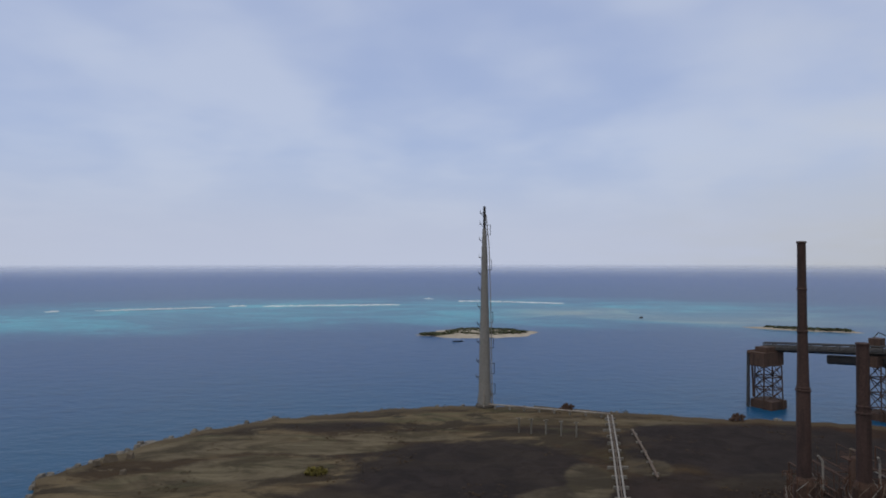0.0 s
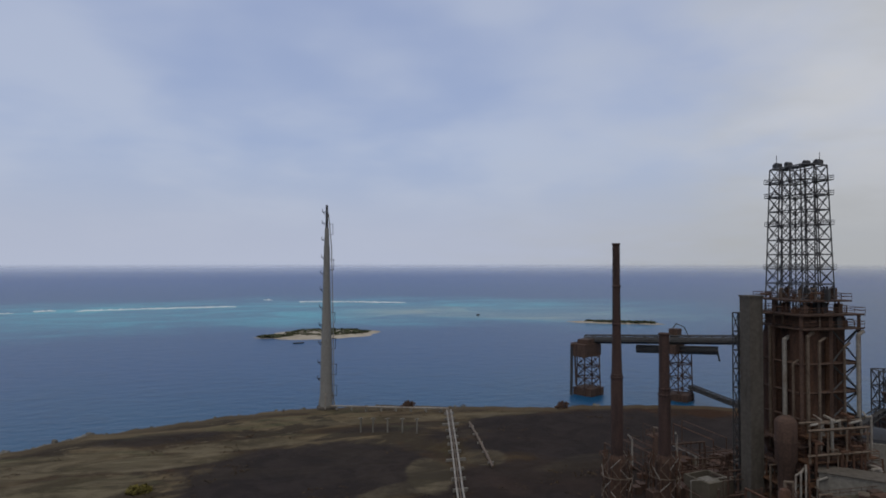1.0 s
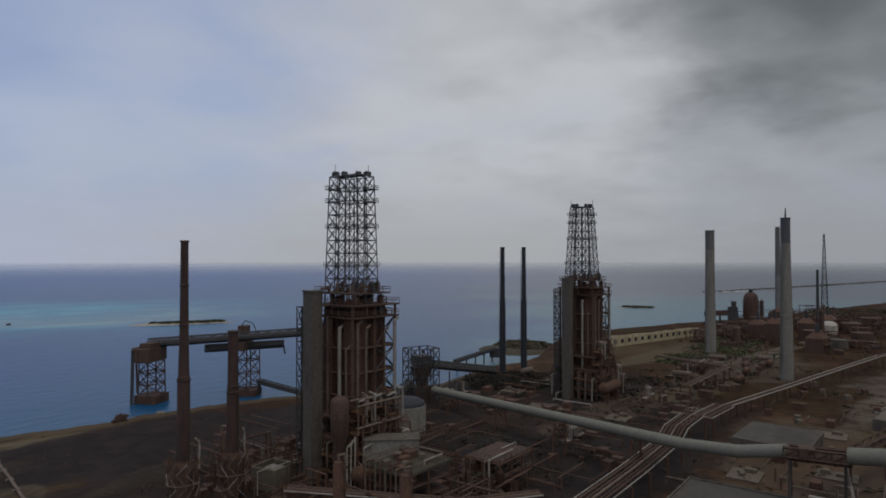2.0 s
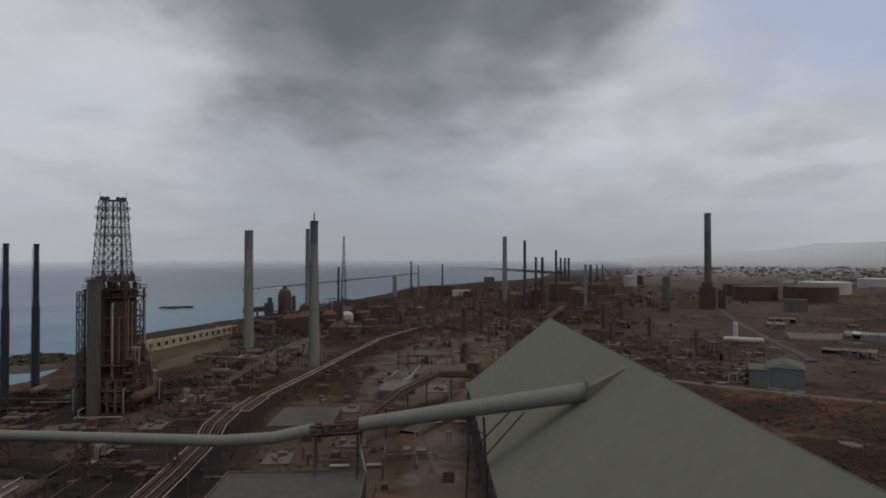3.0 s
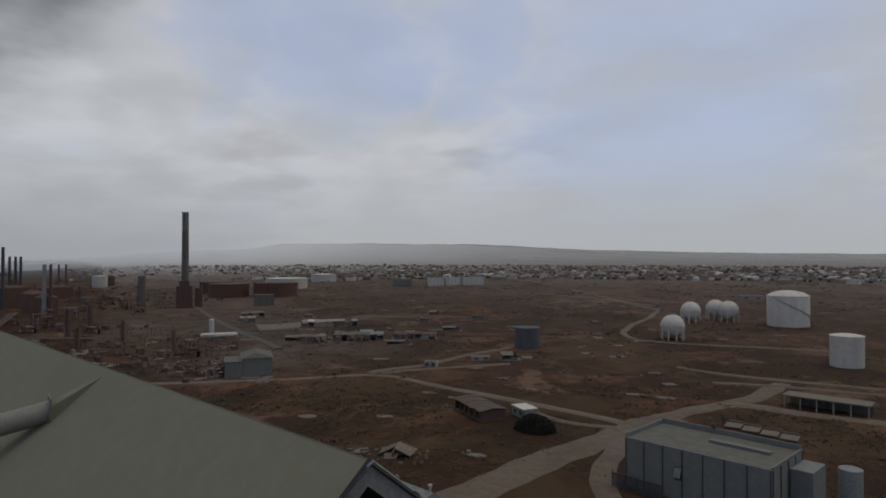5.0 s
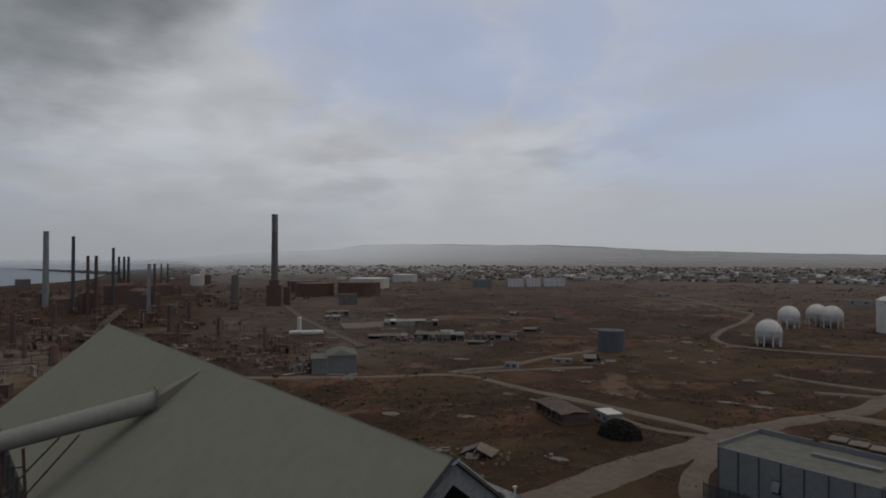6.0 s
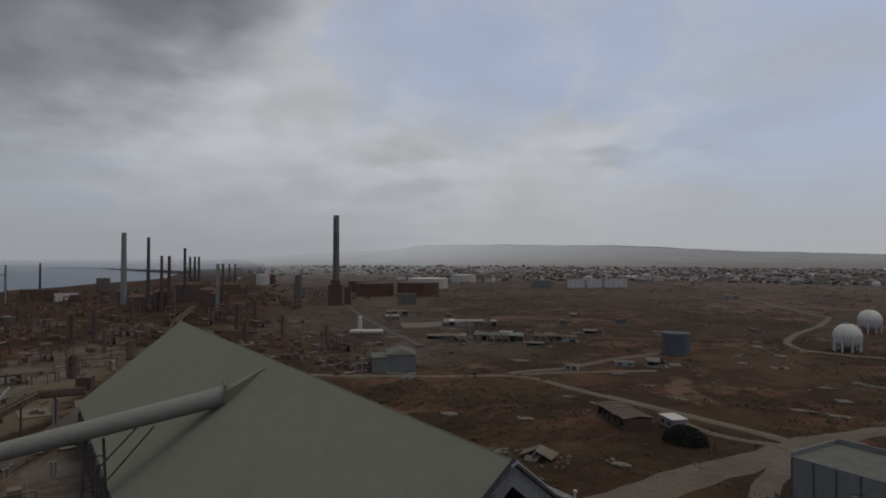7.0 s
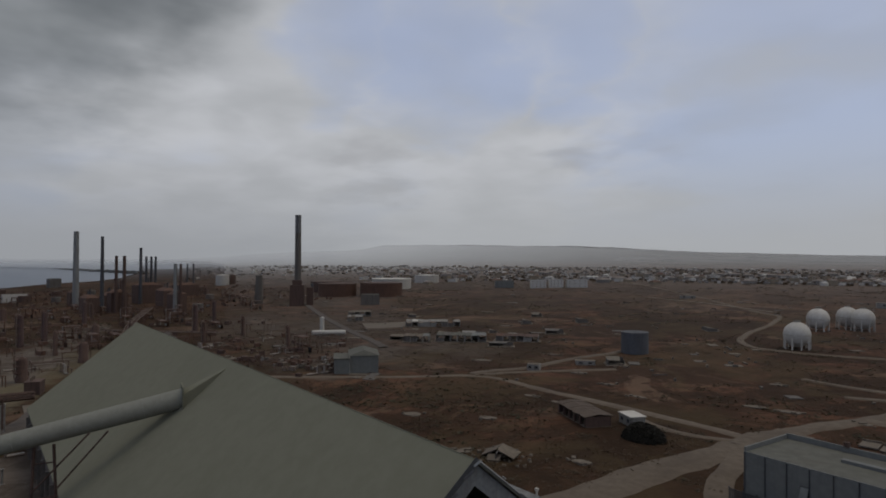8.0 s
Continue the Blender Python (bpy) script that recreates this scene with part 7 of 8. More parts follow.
part("annex_roof", Geo().box((-2, 8.5, 5.95), (14.6, 6.6, 0.3)), hall_roof, bh)
for k in range(3):
    part("door", Geo().box((-7 + k * 4.6, 11.56, 2.4), (2.8, 0.14, 4.2)), dark_steel, bh)
    part("window", Geo().box((-5.6 + k * 5.4, -5.56, 4.6), (2.2, 0.14, 1.6)), opening, bh)
part("drain_pipe", Geo().tube((-8.1, 5.6, 0), (-8.1, 5.6, 6.8), 0.2), white_paint, bh)
vh = thing("horizontal_vessel", "long white horizontal cylinder on saddles", "vessel", on_ground(315, -173), 61)
part("shell", Geo().drum((-9.0, 0, 2.0), (9.0, 0, 2.0), 1.35, 18), white_paint, vh, "", True)
for x in (-6, 0, 6):
    part("saddle", Geo().box((x, 0, 0.5), (0.8, 2.6, 1.6)), concrete, vh)
vc = thing("process_column", "white upright cylinder beside the long vessel", "column", on_ground(321, -172))
part("shell", Geo().lathe([(1.25, -0.1), (1.25, 9.8), (0.8, 10.3), (0.1, 10.5)], 18), white_paint, vc, "", True)


def long_ruin(label, place, size, rz, roof_mats, seed):
    """A long derelict building under separate roof sheets, some of them gone."""
    lx, ly, h = size
    rnd_ = random.Random(seed)
    t = thing("derelict_building", label, "building", place, rz, "derelict buildings")
    part("floor_slab", Geo().box((0, 0, 0.0), (lx + 3, ly + 3, 0.35)), slab_mat, t)
    for s_ in (-1, 1):
        part("end_wall", Geo().box((s_ * lx / 2, 0, h / 2), (0.4, ly, h)), dark_concrete, t)
    bays = max(4, int(lx / 3.6))
    for k in range(bays):
        x = -lx / 2 + lx * (k + 0.5) / bays
        w_ = lx / bays
        for s_ in (-1, 1):
            part("pier", Geo().box((x - w_ / 2, s_ * ly / 2, h / 2), (0.5, 0.5, h)), concrete, t)
            if rnd_.random() < 0.6:
                hh = h * rnd_.uniform(0.35, 0.95)
                part("wall_panel", Geo().box((x, s_ * (ly / 2 - 0.05), hh / 2), (w_ - 0.5, 0.3, hh)), rnd_.choice((dark_concrete, concrete, dark_concrete)), t)
        if rnd_.random() < 0.92:
            tilt = rnd_.uniform(-0.25, 0.15)
            part("roof_sheet", Geo().add([(x - w_ / 2, -ly / 2 - 0.5, h), (x + w_ / 2 - 0.1, -ly / 2 - 0.5, h + tilt), (x + w_ / 2 - 0.1, 0, h + 0.9 + tilt), (x - w_ / 2, 0, h + 0.9), (x - w_ / 2, ly / 2 + 0.5, h), (x + w_ / 2 - 0.1, ly / 2 + 0.5, h + tilt)],
                                         [(0, 1, 2, 3), (3, 2, 5, 4), (3, 4, 0), (1, 5, 2), (0, 4, 5, 1)]), roof_mats[0] if rnd_.random() < 0.7 else rnd_.choice(roof_mats[1:]), t)
    for k in range(5):
        part("debris", Geo().box((rnd_.uniform(-lx, lx) * 0.55, ly * rnd_.choice((-1, 1)) * rnd_.uniform(0.6, 1.0), 0.4), (rnd_.uniform(0.8, 3), rnd_.uniform(0.5, 1.5), rnd_.uniform(0.3, 0.9)), rnd_.uniform(0, 180)), slab_mat, t)
    return t


long_ruin("long derelict building with broken pale roof sheets", on_ground(312, -246), (34, 9, 3.4), 52, (concrete, white_paint, slab_mat), 3)
long_ruin("low derelict store with faded blue-grey roof sheets", on_ground(252, -218), (26, 11, 3.6), 46, (hall_roof, blue_sheet, dark_concrete), 4)
long_ruin("small derelict store with pale roof sheets", on_ground(266, -199), (13, 8, 3.2), 46, (slab_mat, blue_sheet, concrete), 5)
long_ruin("derelict dark store with rusted roof sheets", on_ground(232, -240), (22, 8, 3.0), 40, (rust_dark, dark_concrete, rust), 6)
long_ruin("small ruined gatehouse by the plant road", on_ground(372, -225), (10, 6, 3.2), 60, (concrete, flat_roof), 7)
long_ruin("low ruined store near the plant road", on_ground(395, -243), (16, 7, 3.4), 60, (flat_roof, concrete), 8)
flat_block("yard_building", "squat grey block by the boiler house", on_ground(470, -300), (16, 10, 9), 60, dark_concrete, flat_roof, 0.3, 0)
cube_sheet = material("faded_blue_grey_sheet", (0.066, 0.068, 0.074), (0.09, 0.092, 0.1), 0.85, 0.0, 1.0, 0.4, (0.05, 0.045, 0.042), True)
cube = thing("storage_tank", "faded blue-grey upright tank in the scrub", "tank", on_ground(169, -253), 0)
part("shell", Geo().lathe([(6.2, -0.2), (6.2, 9.6), (6.0, 9.7)], 28), cube_sheet, cube, "", True)
part("roof", Geo().lathe([(6.25, 9.5), (6.25, 9.8), (0.1, 10.5)], 28), cube_sheet, cube)


# ---- gas spheres and tanks ----
def sphere_tank():
    t = thing("gas_sphere", "white spherical gas tank on a ring of legs", "gas sphere", (0, 0, 0), 0, "gas spheres")
    part("sphere", Geo().ball((0, 0, 6.9), 6.0, 32, 20), white_paint, t, "", True)
    for k in range(9):
        a = 2 * math.pi * k / 9
        part("leg", Geo().tube((math.cos(a) * 5.6, math.sin(a) * 5.6, -0.3), (math.cos(a) * 5.6, math.sin(a) * 5.6, 6.8), 0.36), white_paint, t)
    part("walkway", Geo().lathe([(5.95, 6.8), (6.2, 6.8), (6.2, 6.9), (5.95, 6.9)], 28), grey_steel, t)
    deck_ = part("top_platform", Geo().box((0, 0, 12.95), (2.6, 2.6, 0.15)), grey_steel, t)
    for x0, y0, x1, y1 in ((-1.3, -1.3, 1.3, -1.3), (1.3, -1.3, 1.3, 1.3), (1.3, 1.3, -1.3, 1.3), (-1.3, 1.3, -1.3, -1.3)):
        part("handrail", Geo().beam((x0, y0, 13.6), (x1, y1, 13.6), 0.08), grey_steel, deck_)
        part("rail_post", Geo().beam((x0, y0, 13.0), (x0, y0, 13.64), 0.08), grey_steel, deck_)
    return t


sp = sphere_tank()
sp.matrix_basis = pose(*on_ground(124.1, -320.1), 0, 0, 10)
for x, y in ((141.4, -394.4), (133.1, -415.6), (124.0, -411.6)):
    copy_thing(sp, pose(x, y, ground(x, y) - 0.05, 0, 0, 20))
wt = thing("storage_tank", "tall white domed storage tank", "tank", on_ground(90.8, -413))
part("shell", Geo().lathe([(11.4, -0.3), (11.4, 17.4), (11.3, 17.6)], 40), white_paint, wt, "", True)
part("dome", Geo().lathe([(11.5, 17.3), (11.5, 17.7), (8.6, 19.4), (4.6, 20.5), (0.1, 20.9)], 40), white_paint, wt, "", True)
part("stair", Geo().pipe([(math.cos(-2.2 - 0.3 * k) * 11.7, math.sin(-2.2 - 0.3 * k) * 11.7, 1.7 * k) for k in range(11)], 0.18, 5), grey_steel, wt)


def oil_tank(x, y, r, h, mat, label, top=None):
    t = thing("oil_tank", label, "tank", on_ground(x, y, 0.2), 0, "oil tanks")
    part("shell", Geo().lathe([(r, 0), (r, h), (r - 0.2, h + 0.05)], 40), mat, t, "", True)
    part("roof", Geo().lathe([(r * 1.005, h - 0.2), (r * 1.005, h + 0.3), (r * 0.5, h + 0.9), (0.1, h + 1.3)], 40), top or mat, t, "", True)
    for k in range(3):
        part("wind_girder", Geo().lathe([(r, h * (0.3 + 0.3 * k)), (r + 0.3, h * (0.3 + 0.3 * k)), (r + 0.3, h * (0.3 + 0.3 * k) + 0.2), (r, h * (0.3 + 0.3 * k) + 0.2)], 40), mat, t)
    return t


oil_tank(580, -330, 20, 13, rust, "broad dark rust-brown oil tank", rust_dark)
oil_tank(545, -362, 22, 13.5, rust, "broad dark rust-brown oil tank", rust_dark)
oil_tank(625, -430, 24, 12, white_paint, "broad white oil tank with a flat roof")
oil_tank(690, -535, 17, 10, white_paint, "white oil tank behind the dark ones")
oil_tank(640, -350, 18, 12, rust_dark, "dark oil tank behind the row", rust_dark)
oil_tank(862, -310, 9, 14, white_paint, "white domed tank far off")
oil_tank(880, -325, 10, 13, rust_dark, "dark tank beside the white dome")
for x, y, lx, ly, h, lab, m in ((499.5, -553.8, 18, 12, 9, "white three-storey apartment block", town_white), (487, -571, 16, 12, 9, "white three-storey apartment block", town_white),
                                (470.2, -588.5, 24, 12, 9, "long white three-storey apartment block", town_white), (532.7, -530.5, 22, 12, 8, "pale blue block at the town's edge", blue_sheet)):
    block = flat_block("apartment_block", lab, on_ground(x, y), (lx, ly, h), 48, m, flat_roof, 0.4, 0, "apartment block", "town blocks")
    for storey in range(3):
        for k in range(4):
            pane = part("window", Geo().box((-lx / 2 + lx * (k + 0.5) / 4, ly / 2 + 0.03, h * (storey + 0.55) / 3), (0.9, 0.12, 1.0)), dark_concrete, block)
            part("window_sill", Geo().box((-lx / 2 + lx * (k + 0.5) / 4, ly / 2 + 0.12, h * (storey + 0.55) / 3 - 0.85), (1.1, 0.2, 0.1)), m, pane)

# ---- the town ----
pastel = material("ochre_plaster", (0.19, 0.155, 0.115), (0.26, 0.215, 0.16), 0.9, 0, 0.6, 0.3)
greyw = material("grey_plaster", (0.17, 0.155, 0.138), (0.24, 0.222, 0.20), 0.9, 0, 0.6, 0.3)
towns = [house("house", lab, (0, 0, -300), sz, 0, wl, rf, pt, "house", "town houses", 0) for lab, sz, wl, rf, pt in (
    ("small white house with a pale roof", (9, 7, 3.4), town_white, town_white, True), ("ochre plastered house with a low roof", (10, 8, 3.6), pastel, orange_roof, True),
    ("white plastered house with a flat roof", (12, 9, 4.0), town_white, greyw, False), ("ochre two-storey house with a flat roof", (10, 8, 6.0), pastel, flat_roof, False),
    ("long grey store with a pale roof", (18, 9, 4.2), greyw, orange_roof, True), ("brown-roofed ochre house in the town", (13, 9, 3.6), pastel, rust, True))]
rnd = random.Random(12)
for i in range(340):
    c = 110 + 68 * rnd.random() ** 0.6
    r = 920 * 2.5 ** (rnd.random() ** 1.2) if c > 122 else rnd.uniform(1250, 2400)
    if c > 126 and rnd.random() < 0.08:
        r = rnd.uniform(820, 950)
    x, y = math.sin(radians(c)) * r, math.cos(radians(c)) * r
    if r > shore(c) - 60:
        continue
    copy_thing(rnd.choice(towns), pose(x, y, ground(x, y) - 0.1, 0, 0, rnd.uniform(0, 180)))
for t in towns:
    for ob in (*t.children_recursive, t):
        bpy.data.objects.remove(ob)
# walls, sheds and vehicles of the town, too small to tell apart
for seed, m, lab in ((61, town_white, "pale walls and sheds between the houses"), (62, greyw, "grey walls and yards between the houses"), (63, scrub_dry, "dull brown garden trees of the town")):
    q, g = random.Random(seed), Geo()
    for _ in range({61: 500, 62: 1000, 63: 800}[seed]):
        c = 107 + 71 * q.random() ** 0.65
        r = 880 * 2.5 ** (q.random() ** 1.2) if c > 122 else q.uniform(1150, 2300)
        x, y = math.sin(radians(c)) * r, math.cos(radians(c)) * r
        if r > shore(c) - 60:
            continue
        g.box((x, y, ground(x, y) + 1), (q.uniform(2, 6), q.uniform(2, 5), q.uniform(2, 4)), q.uniform(0, 90))
    solo("town_clutter", g, m, lab, "town clutter", kind="stuff")
# a few lone buildings in the scrub
for x, y, lx, ly, h, rz in ((150, -560, 18, 9, 4, 20), (135, -575, 14, 8, 3.5, 10), (302, -538, 13, 6, 2.6, 40), (165, -211, 8, 4, 1.8, 40), (171, -186, 5, 4, 2.4, 30)):
    flat_block("yard_building", "lone low pale building in the scrub", on_ground(x, y), (lx, ly, h), rz, concrete, slab_mat, 0.0, 2)

# ---- rubble, pads and old machinery by the workshop ----
rnd = random.Random(31)
for i, (x, y) in enumerate(((234, -114), (225, -116), (227, -123), (249, -116), (240, -121), (231, -108), (243, -110), (252, -122), (219, -120), (236, -128), (258, -112), (245, -133))):
    t = thing("scrap_heap", "heap of rusty scrap and pale debris", "scrap", on_ground(x, y), rnd.uniform(0, 90), "scrap heaps")
    for k in range(7):
        part("scrap_piece", Geo().box((rnd.uniform(-2.5, 2.5), rnd.uniform(-2, 2), rnd.uniform(0.3, 1.4)), (rnd.uniform(0.5, 3), rnd.uniform(0.4, 1.6), rnd.uniform(0.5, 2.2)), rnd.uniform(0, 90)), rnd.choice((rust, slab_mat, concrete, rust_dark, pipe_brown, rust_dark)), t)
for x, y, sx, sy, rz in ((144.6, -105.6, 7, 5, 30), (105, -101, 8, 6, 20), (86.7, -192, 8, 4, 20), (77.5, -193.5, 9, 4, 15), (154.7, -194.5, 7, 4, 30), (110, -95, 5, 4, 60), (128, -150, 9, 3, 5), (140, -150, 7, 3, 10), (135, -185, 8, 3, 30), (117, -176, 7, 3, 10),
                         (190, -220, 10, 3, 30), (210, -300, 9, 4, 30), (96, -230, 9, 4, 10), (60, -195, 8, 4, 0), (128, -120, 6, 4, 50), (88, -110, 6, 4, 20), (200, -185, 10, 5, 35), (350, -330, 14, 6, 50), (280, -280, 12, 6, 40)):
    t = thing("foundation_slab", "pale broken concrete slab in the scrub", "slab", on_ground(x, y), rz, "broken slabs")
    outline = [(math.cos(a) * sx * 0.42 * rnd.uniform(0.7, 1.15), math.sin(a) * sy * 0.45 * rnd.uniform(0.7, 1.15)) for a in [k * 0.785 for k in range(8)]]
    part("slab", Geo().add([(px, py, -0.1) for px, py in outline] + [(px * 0.97, py * 0.97, 0.28) for px, py in outline], [tuple(range(8, 16))] + [(k, (k + 1) % 8, 8 + (k + 1) % 8, 8 + k) for k in range(8)]), slab_mat, t)
    for k in range(4):
        part("fragment", Geo().box((rnd.uniform(-0.5, 0.5) * sx, rnd.uniform(-0.6, 0.6) * sy, 0.3), (rnd.uniform(0.4, 1.8), rnd.uniform(0.3, 1.0), rnd.uniform(0.3, 0.8)), rnd.uniform(0, 180)), slab_mat, t)
# collapsed roof by the shed's end
ruin2 = thing("collapsed_hut", "collapsed hut under broken pale roof slabs and rubble", "hut", on_ground(101.5, -98.6), 25)
for px, py, lx, ly, za, zb, zc, zd in ((-1.9, 0.3, 4.4, 5.0, 1.0, 2.5, 2.3, 0.8), (2.4, -0.4, 4.2, 4.6, 2.3, 0.5, 0.4, 2.0), (0.6, 3.0, 3.4, 2.2, 1.2, 0.9, 0.2, 0.3)):
    low = [(px - lx / 2, py - ly / 2, za), (px + lx / 2, py - ly / 2 + 0.4, zb), (px + lx / 2 - 0.5, py + ly / 2, zc), (px - lx / 2 + 0.3, py + ly / 2 - 0.3, zd)]
    part("roof_slab", Geo().add(low + [(i, j, k + 0.22) for i, j, k in low], [(3, 2, 1, 0), (4, 5, 6, 7), (0, 1, 5, 4), (1, 2, 6, 5), (2, 3, 7, 6), (3, 0, 4, 7)]), slab_mat, ruin2)
part("wall", Geo().box((-0.3, -2.0, 0.8), (6.2, 0.35, 1.8)), dark_concrete, ruin2)
part("wall", Geo().box((0.2, 1.6, 0.9), (0.35, 3.6, 1.9), 8), dark_concrete, ruin2)
q, g = random.Random(17), Geo()
for _ in range(70):
    stone(g, (q.gauss(0, 3.6), q.gauss(0, 2.8), 0.1), q.uniform(0.15, 0.6), q)
tagged(part("rubble", g, slab_mat, ruin2), "", "", "", "stuff")

# ruined sheds in the scrub
rnd = random.Random(64)
for x, y in RUINS:
    lx, ly, h = rnd.uniform(6, 12), rnd.uniform(4, 7), rnd.uniform(1.6, 3.0)
    t = thing("ruined_shed", "ruined low shed with broken walls and sagging roof", "shed", on_ground(x, y), rnd.choice((45, 50, 135)) + rnd.uniform(-6, 6), "ruined sheds")
    part("floor_slab", Geo().box((0, 0, 0.05), (lx + 2, ly + 2, 0.3)), slab_mat, t)
    part("wall", Geo().box((0, -ly / 2, h * 0.45), (lx, 0.3, h * 0.9)), dark_concrete, t)
    part("wall", Geo().box((lx / 2, 0, h * 0.4), (0.3, ly - 0.4, h * 0.8)), dark_concrete, t)
    part("wall", Geo().box((-lx / 2, -ly / 4, h * 0.3), (0.3, ly / 2, h * 0.6)), dark_concrete, t)
    part("wall_stump", Geo().box((-lx / 4, ly / 2, 0.5), (lx / 3, 0.3, 0.9)), slab_mat, t)
    z0, z1 = h * 0.95, h * rnd.uniform(0.45, 0.9)
    part("roof", Geo().add([(-lx * 0.3, -ly / 2 - 0.3, z0), (lx / 2 + 0.3, -ly / 2 - 0.3, z0), (lx / 2 + 0.3, ly * 0.4, z1), (-lx * 0.2, ly * 0.3, z1 * 0.9)] + [(-lx * 0.3, -ly / 2 - 0.3, z0 + 0.15), (lx / 2 + 0.3, -ly / 2 - 0.3, z0 + 0.15), (lx / 2 + 0.3, ly * 0.4, z1 + 0.15), (-lx * 0.2, ly * 0.3, z1 * 0.9 + 0.15)],
                           [(3, 2, 1, 0), (4, 5, 6, 7), (0, 1, 5, 4), (1, 2, 6, 5), (2, 3, 7, 6), (3, 0, 4, 7)]), rnd.choice((concrete, slab_mat, dark_concrete, flat_roof)), t)
    for k in range(3):
        part("debris", Geo().box((rnd.uniform(-lx, lx) * 0.7, ly * rnd.uniform(0.6, 1.2), 0.25), (rnd.uniform(0.6, 2.4), rnd.uniform(0.3, 0.9), 0.5), rnd.uniform(0, 180)), slab_mat, t)

# rubble, wall stumps and pads left over the plain, too many to tell apart
q, g, gd = random.Random(77), Geo(), Geo()
for _ in range(1500):
    c, r = q.uniform(112, 172), q.uniform(230, 900)
    x, y = math.sin(radians(c)) * r, math.cos(radians(c)) * r
    if noise.noise((x * 0.018, y * 0.018, 33)) + 0.5 * noise.noise((x * 0.06, y * 0.06, 35)) < 0.2 or (36 < x < 184 and y > -70):
        continue
    k = q.random()
    size_ = (q.uniform(2, 6), q.uniform(0.4, 0.9), q.uniform(0.4, 1.0)) if k < 0.25 else ((q.uniform(3, 9), q.uniform(2, 5), 0.3) if k < 0.5 else (q.uniform(0.5, 2.0), q.uniform(0.5, 1.5), q.uniform(0.4, 1.2)))
    (g if q.random() < 0.4 else gd).box((x, y, ground(x, y) + size_[2] * 0.35), size_, q.choice((40, 130)) + q.uniform(-8, 8))
solo("plain_rubble", g, slab_mat, "pale broken walls and rubble over the plain", "rubble", kind="stuff")
solo("plain_rubble", gd, dark_concrete, "dark broken walls and pads over the plain", "rubble", kind="stuff")

# low broken walls standing in the scrub
rnd = random.Random(83)
for label, pts in (("low pale wall with a broken corner in the scrub", ((217, -376), (221, -348), (208, -336))), ("long low pale wall across the scrub", ((260, -371), (257, -403))),
                   ("short run of pale wall stumps in the scrub", ((243, -412), (236, -419)))):
    t = thing("ruined_wall", label, "wall", on_ground(*pts[0]), 0, "ruined walls")
    for (ax, ay), (bx, by) in zip(pts, pts[1:]):
        span = math.hypot(bx - ax, by - ay)
        m = max(2, int(span / 3.5))
        for k in range(m):
            if rnd.random() < 0.2:
                continue
            x, y = ax + (bx - ax) * (k + 0.5) / m, ay + (by - ay) * (k + 0.5) / m
            h = rnd.uniform(0.5, 1.3)
            part("wall_stump", Geo().box((x - pts[0][0], y - pts[0][1], ground(x, y) - ground(*pts[0]) + h / 2 - 0.1), (span / m * rnd.uniform(0.8, 0.98), 0.5, h), math.degrees(math.atan2(by - ay, bx - ax))), slab_mat, t)

# ---- scrub ----
ROADS = ((220, -102, 181, -158), (168, -163, 110, -160), (110, -160, 72, -157), (71, -150, 75, -88), (71, -150, 40, -90), (71, -158, 56, -211), (56, -211, 55, -240), (60, -199, 10, -206), (394, -215, 205, -146))


def near_road(x, y, d):
    for ax, ay, bx, by in ROADS:
        k = max(0.0, min(1.0, ((x - ax) * (bx - ax) + (y - ay) * (by - ay)) / ((bx - ax) ** 2 + (by - ay) ** 2)))
        if math.hypot(x - ax - (bx - ax) * k, y - ay - (by - ay) * k) < d:
            return True
    return False


def scrub_field(count, test, seed, mat, label, size, place):
    rnd_ = random.Random(seed)
    g = Geo()
    for _ in range(count):
        x, y = place(rnd_)
        if not test(x, y):
            continue
        s = size * rnd_.uniform(0.4, 1.4) * (1 + math.hypot(x, y) / 900)
        z = ground(x, y)
        for _ in range(7):
            c = Vector((x + rnd_.gauss(0, s * 1.6), y + rnd_.gauss(0, s * 1.6), z + s * rnd_.uniform(0.0, 0.5)))
            vs = [c + Vector((rnd_.gauss(0, 1), rnd_.gauss(0, 1), rnd_.gauss(0, 0.45))) * s * 0.42 for _ in range(5)]
            g.add(vs, [(0, 1, 2), (0, 2, 3), (0, 3, 4), (1, 4, 2), (2, 4, 3), (0, 4, 1)])
    return solo("scrub", g, mat, label, "scrub", kind="stuff")


def inland(rnd_):
    c, r = rnd_.uniform(112, 178), 75 * (1500 / 75) ** (rnd_.random() ** 0.8)
    return math.sin(radians(c)) * r, math.cos(radians(c)) * r


def free_land(x, y):
    if near_road(x, y, 5) or (36 < x < 182 and y > -66) or (25 < x < 58 and -134 < y < -108):
        return False
    return noise.noise((x * 0.012, y * 0.012, 2)) + 0.4 * noise.noise((x * 0.05, y * 0.05, 4)) > -0.15


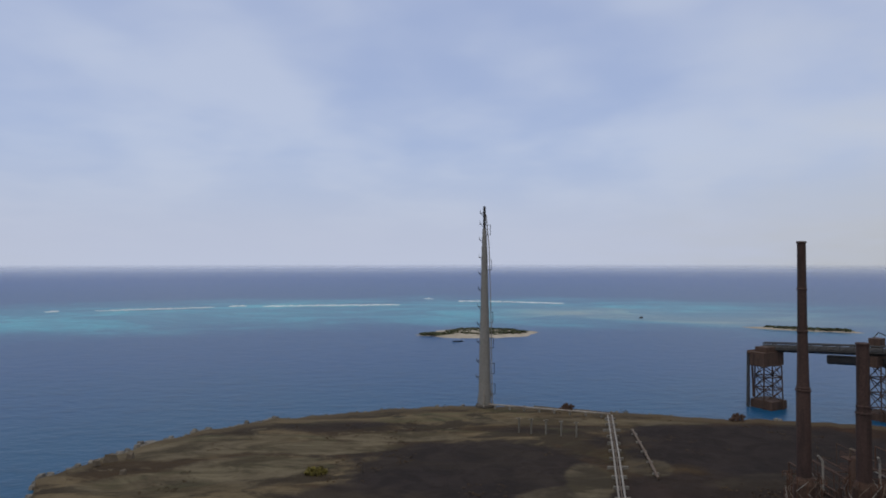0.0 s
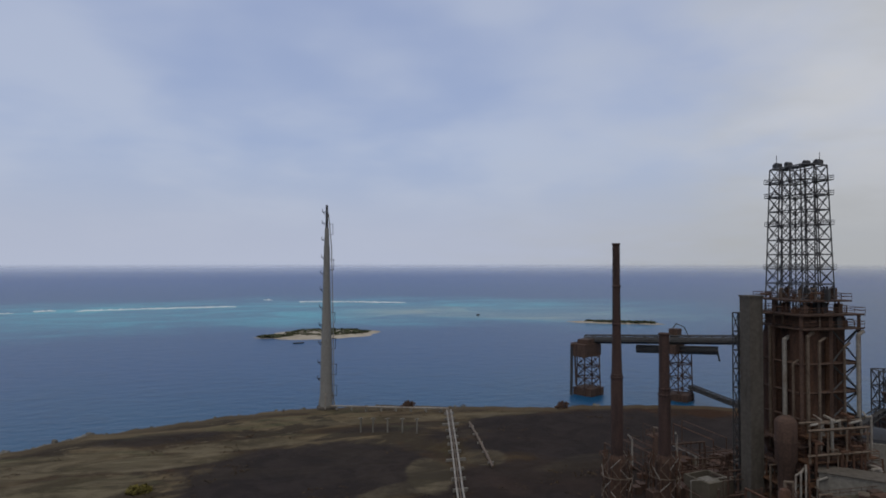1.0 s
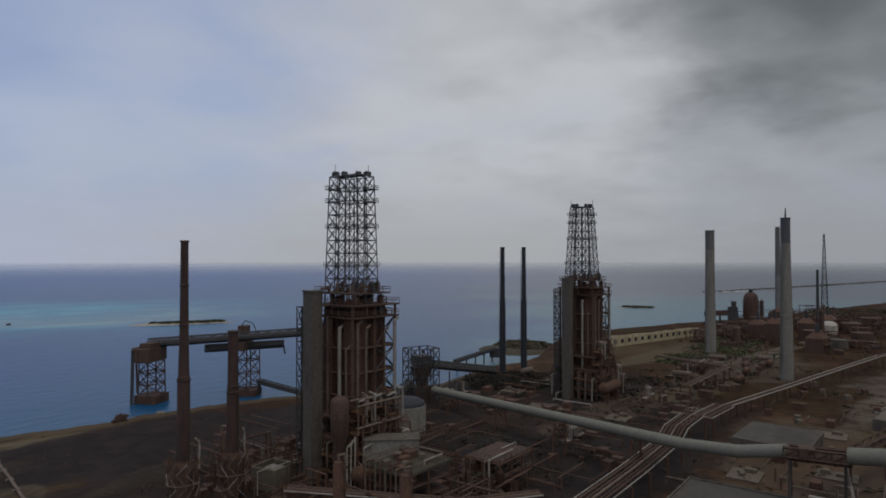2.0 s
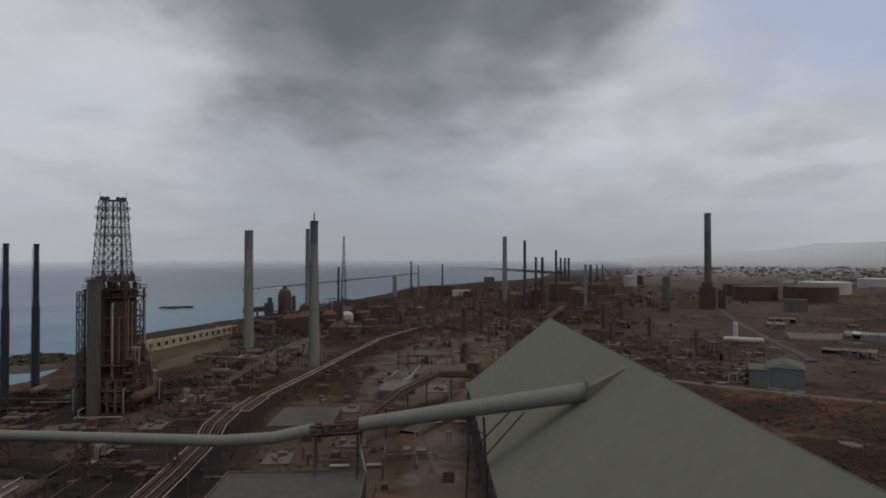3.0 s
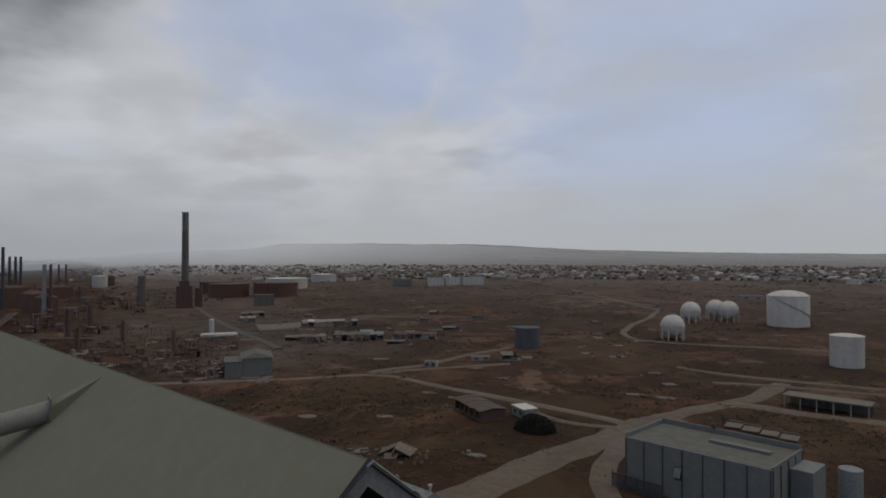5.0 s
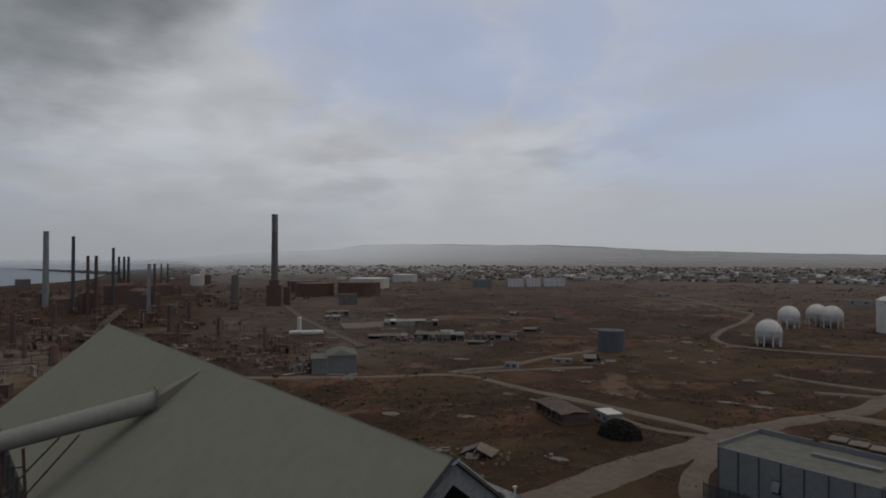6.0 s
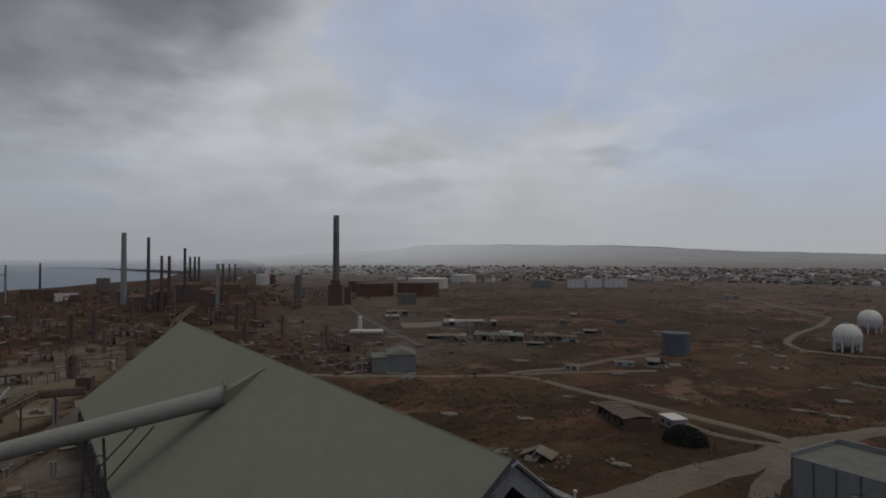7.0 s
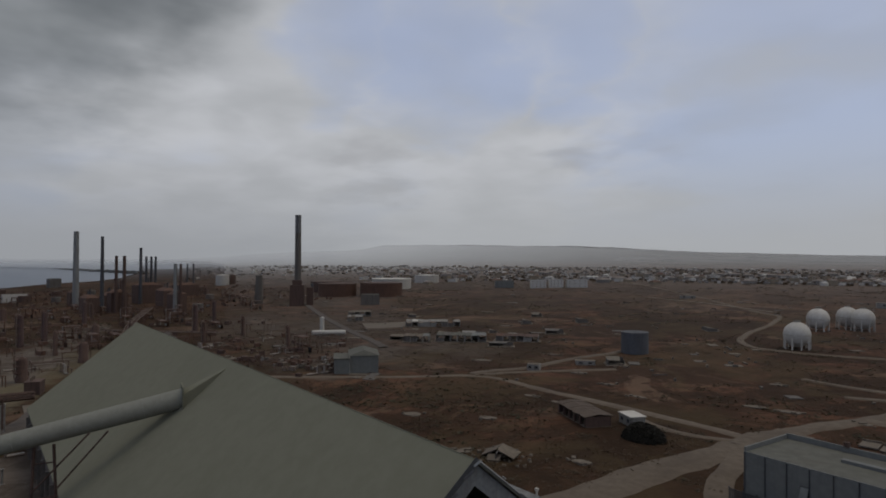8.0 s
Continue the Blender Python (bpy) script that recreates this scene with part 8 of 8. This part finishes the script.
scrub_field(15000, free_land, 41, scrub_dry, "dry brown thorn scrub over the plain", 0.36, inland)
scrub_field(9000, lambda x, y: free_land(x, y) and noise.noise((x * 0.03, y * 0.03, 19)) + 0.5 * noise.noise((x * 0.1, y * 0.1, 3)) > 0.12, 46, scrub_mix, "grey-brown low scrub in drifts", 0.42, inland)
scrub_field(5200, lambda x, y: free_land(x, y) and noise.noise((x * 0.014, y * 0.014, 9)) + 0.5 * noise.noise((x * 0.05, y * 0.05, 9)) > 0.12, 42, scrub_green, "dark green bushes dotted over the plain", 0.6, inland)


def plant_zone(rnd_):
    return rnd_.uniform(130, 560), rnd_.uniform(-160, 120)


scrub_field(1500, lambda x, y: math.hypot(x, y) < shore(math.degrees(math.atan2(x, y))) - 8 and noise.noise((x * 0.02, y * 0.02, 5)) > 0.05 and not (36 < x < 182 and -66 < y < -10), 43, scrub_green, "dark weeds between the plant units", 0.8, plant_zone)
scrub_field(1300, lambda x, y: math.hypot(x - 200, (y - 121) * 1.3) < 20, 44, thicket_dark, "almost black thicket by the paired stacks", 0.6, lambda q: (q.uniform(178, 222), q.uniform(104, 138)))


def on_point(rnd_):
    c, r = rnd_.uniform(-34, 32), rnd_.uniform(95, 196)
    return math.sin(radians(c)) * r, math.cos(radians(c)) * r


scrub_field(1100, lambda x, y: math.hypot(x, y) < shore(math.degrees(math.atan2(x, y))) - 5 and noise.noise((x * 0.04, y * 0.04, 6)) > 0.08, 45, scrub_dry, "low dry grass and weeds on the point", 0.34, on_point)
scrub_field(700, lambda x, y: noise.noise((x * 0.03, y * 0.03, 25)) > -0.1, 47, leaf_green, "green bushes round the coastal chimneys", 0.9, lambda q: (q.uniform(272, 380), q.uniform(52, 92)))
scrub_field(900, lambda x, y: math.hypot(x, y) < shore(math.degrees(math.atan2(x, y))) - 5, 48, scrub_green, "green thicket by the far shore", 1.4, lambda q: (q.uniform(560, 650), q.uniform(20, 70)))
scrub_field(520, lambda x, y: noise.noise((x * 0.035, y * 0.035, 52)) > -0.05 and math.hypot(x - 195, y - 91) > 13 and math.hypot(x - 93, y - 96) > 14, 51, thicket_dark, "dark weeds grown through the old yard", 0.75, lambda q: (q.uniform(112, 240), q.uniform(54, 112)))
scrub_field(3000, lambda x, y: math.hypot(x, y) < shore(math.degrees(math.atan2(x, y))) - 60 and noise.noise((x * 0.008, y * 0.008, 14)) > -0.1, 49, scrub_dry, "dull brown scrub on the far plateau", 0.7, lambda q: tuple(bearing(-q.uniform(107, 178), q.uniform(650, 2300)).xy))
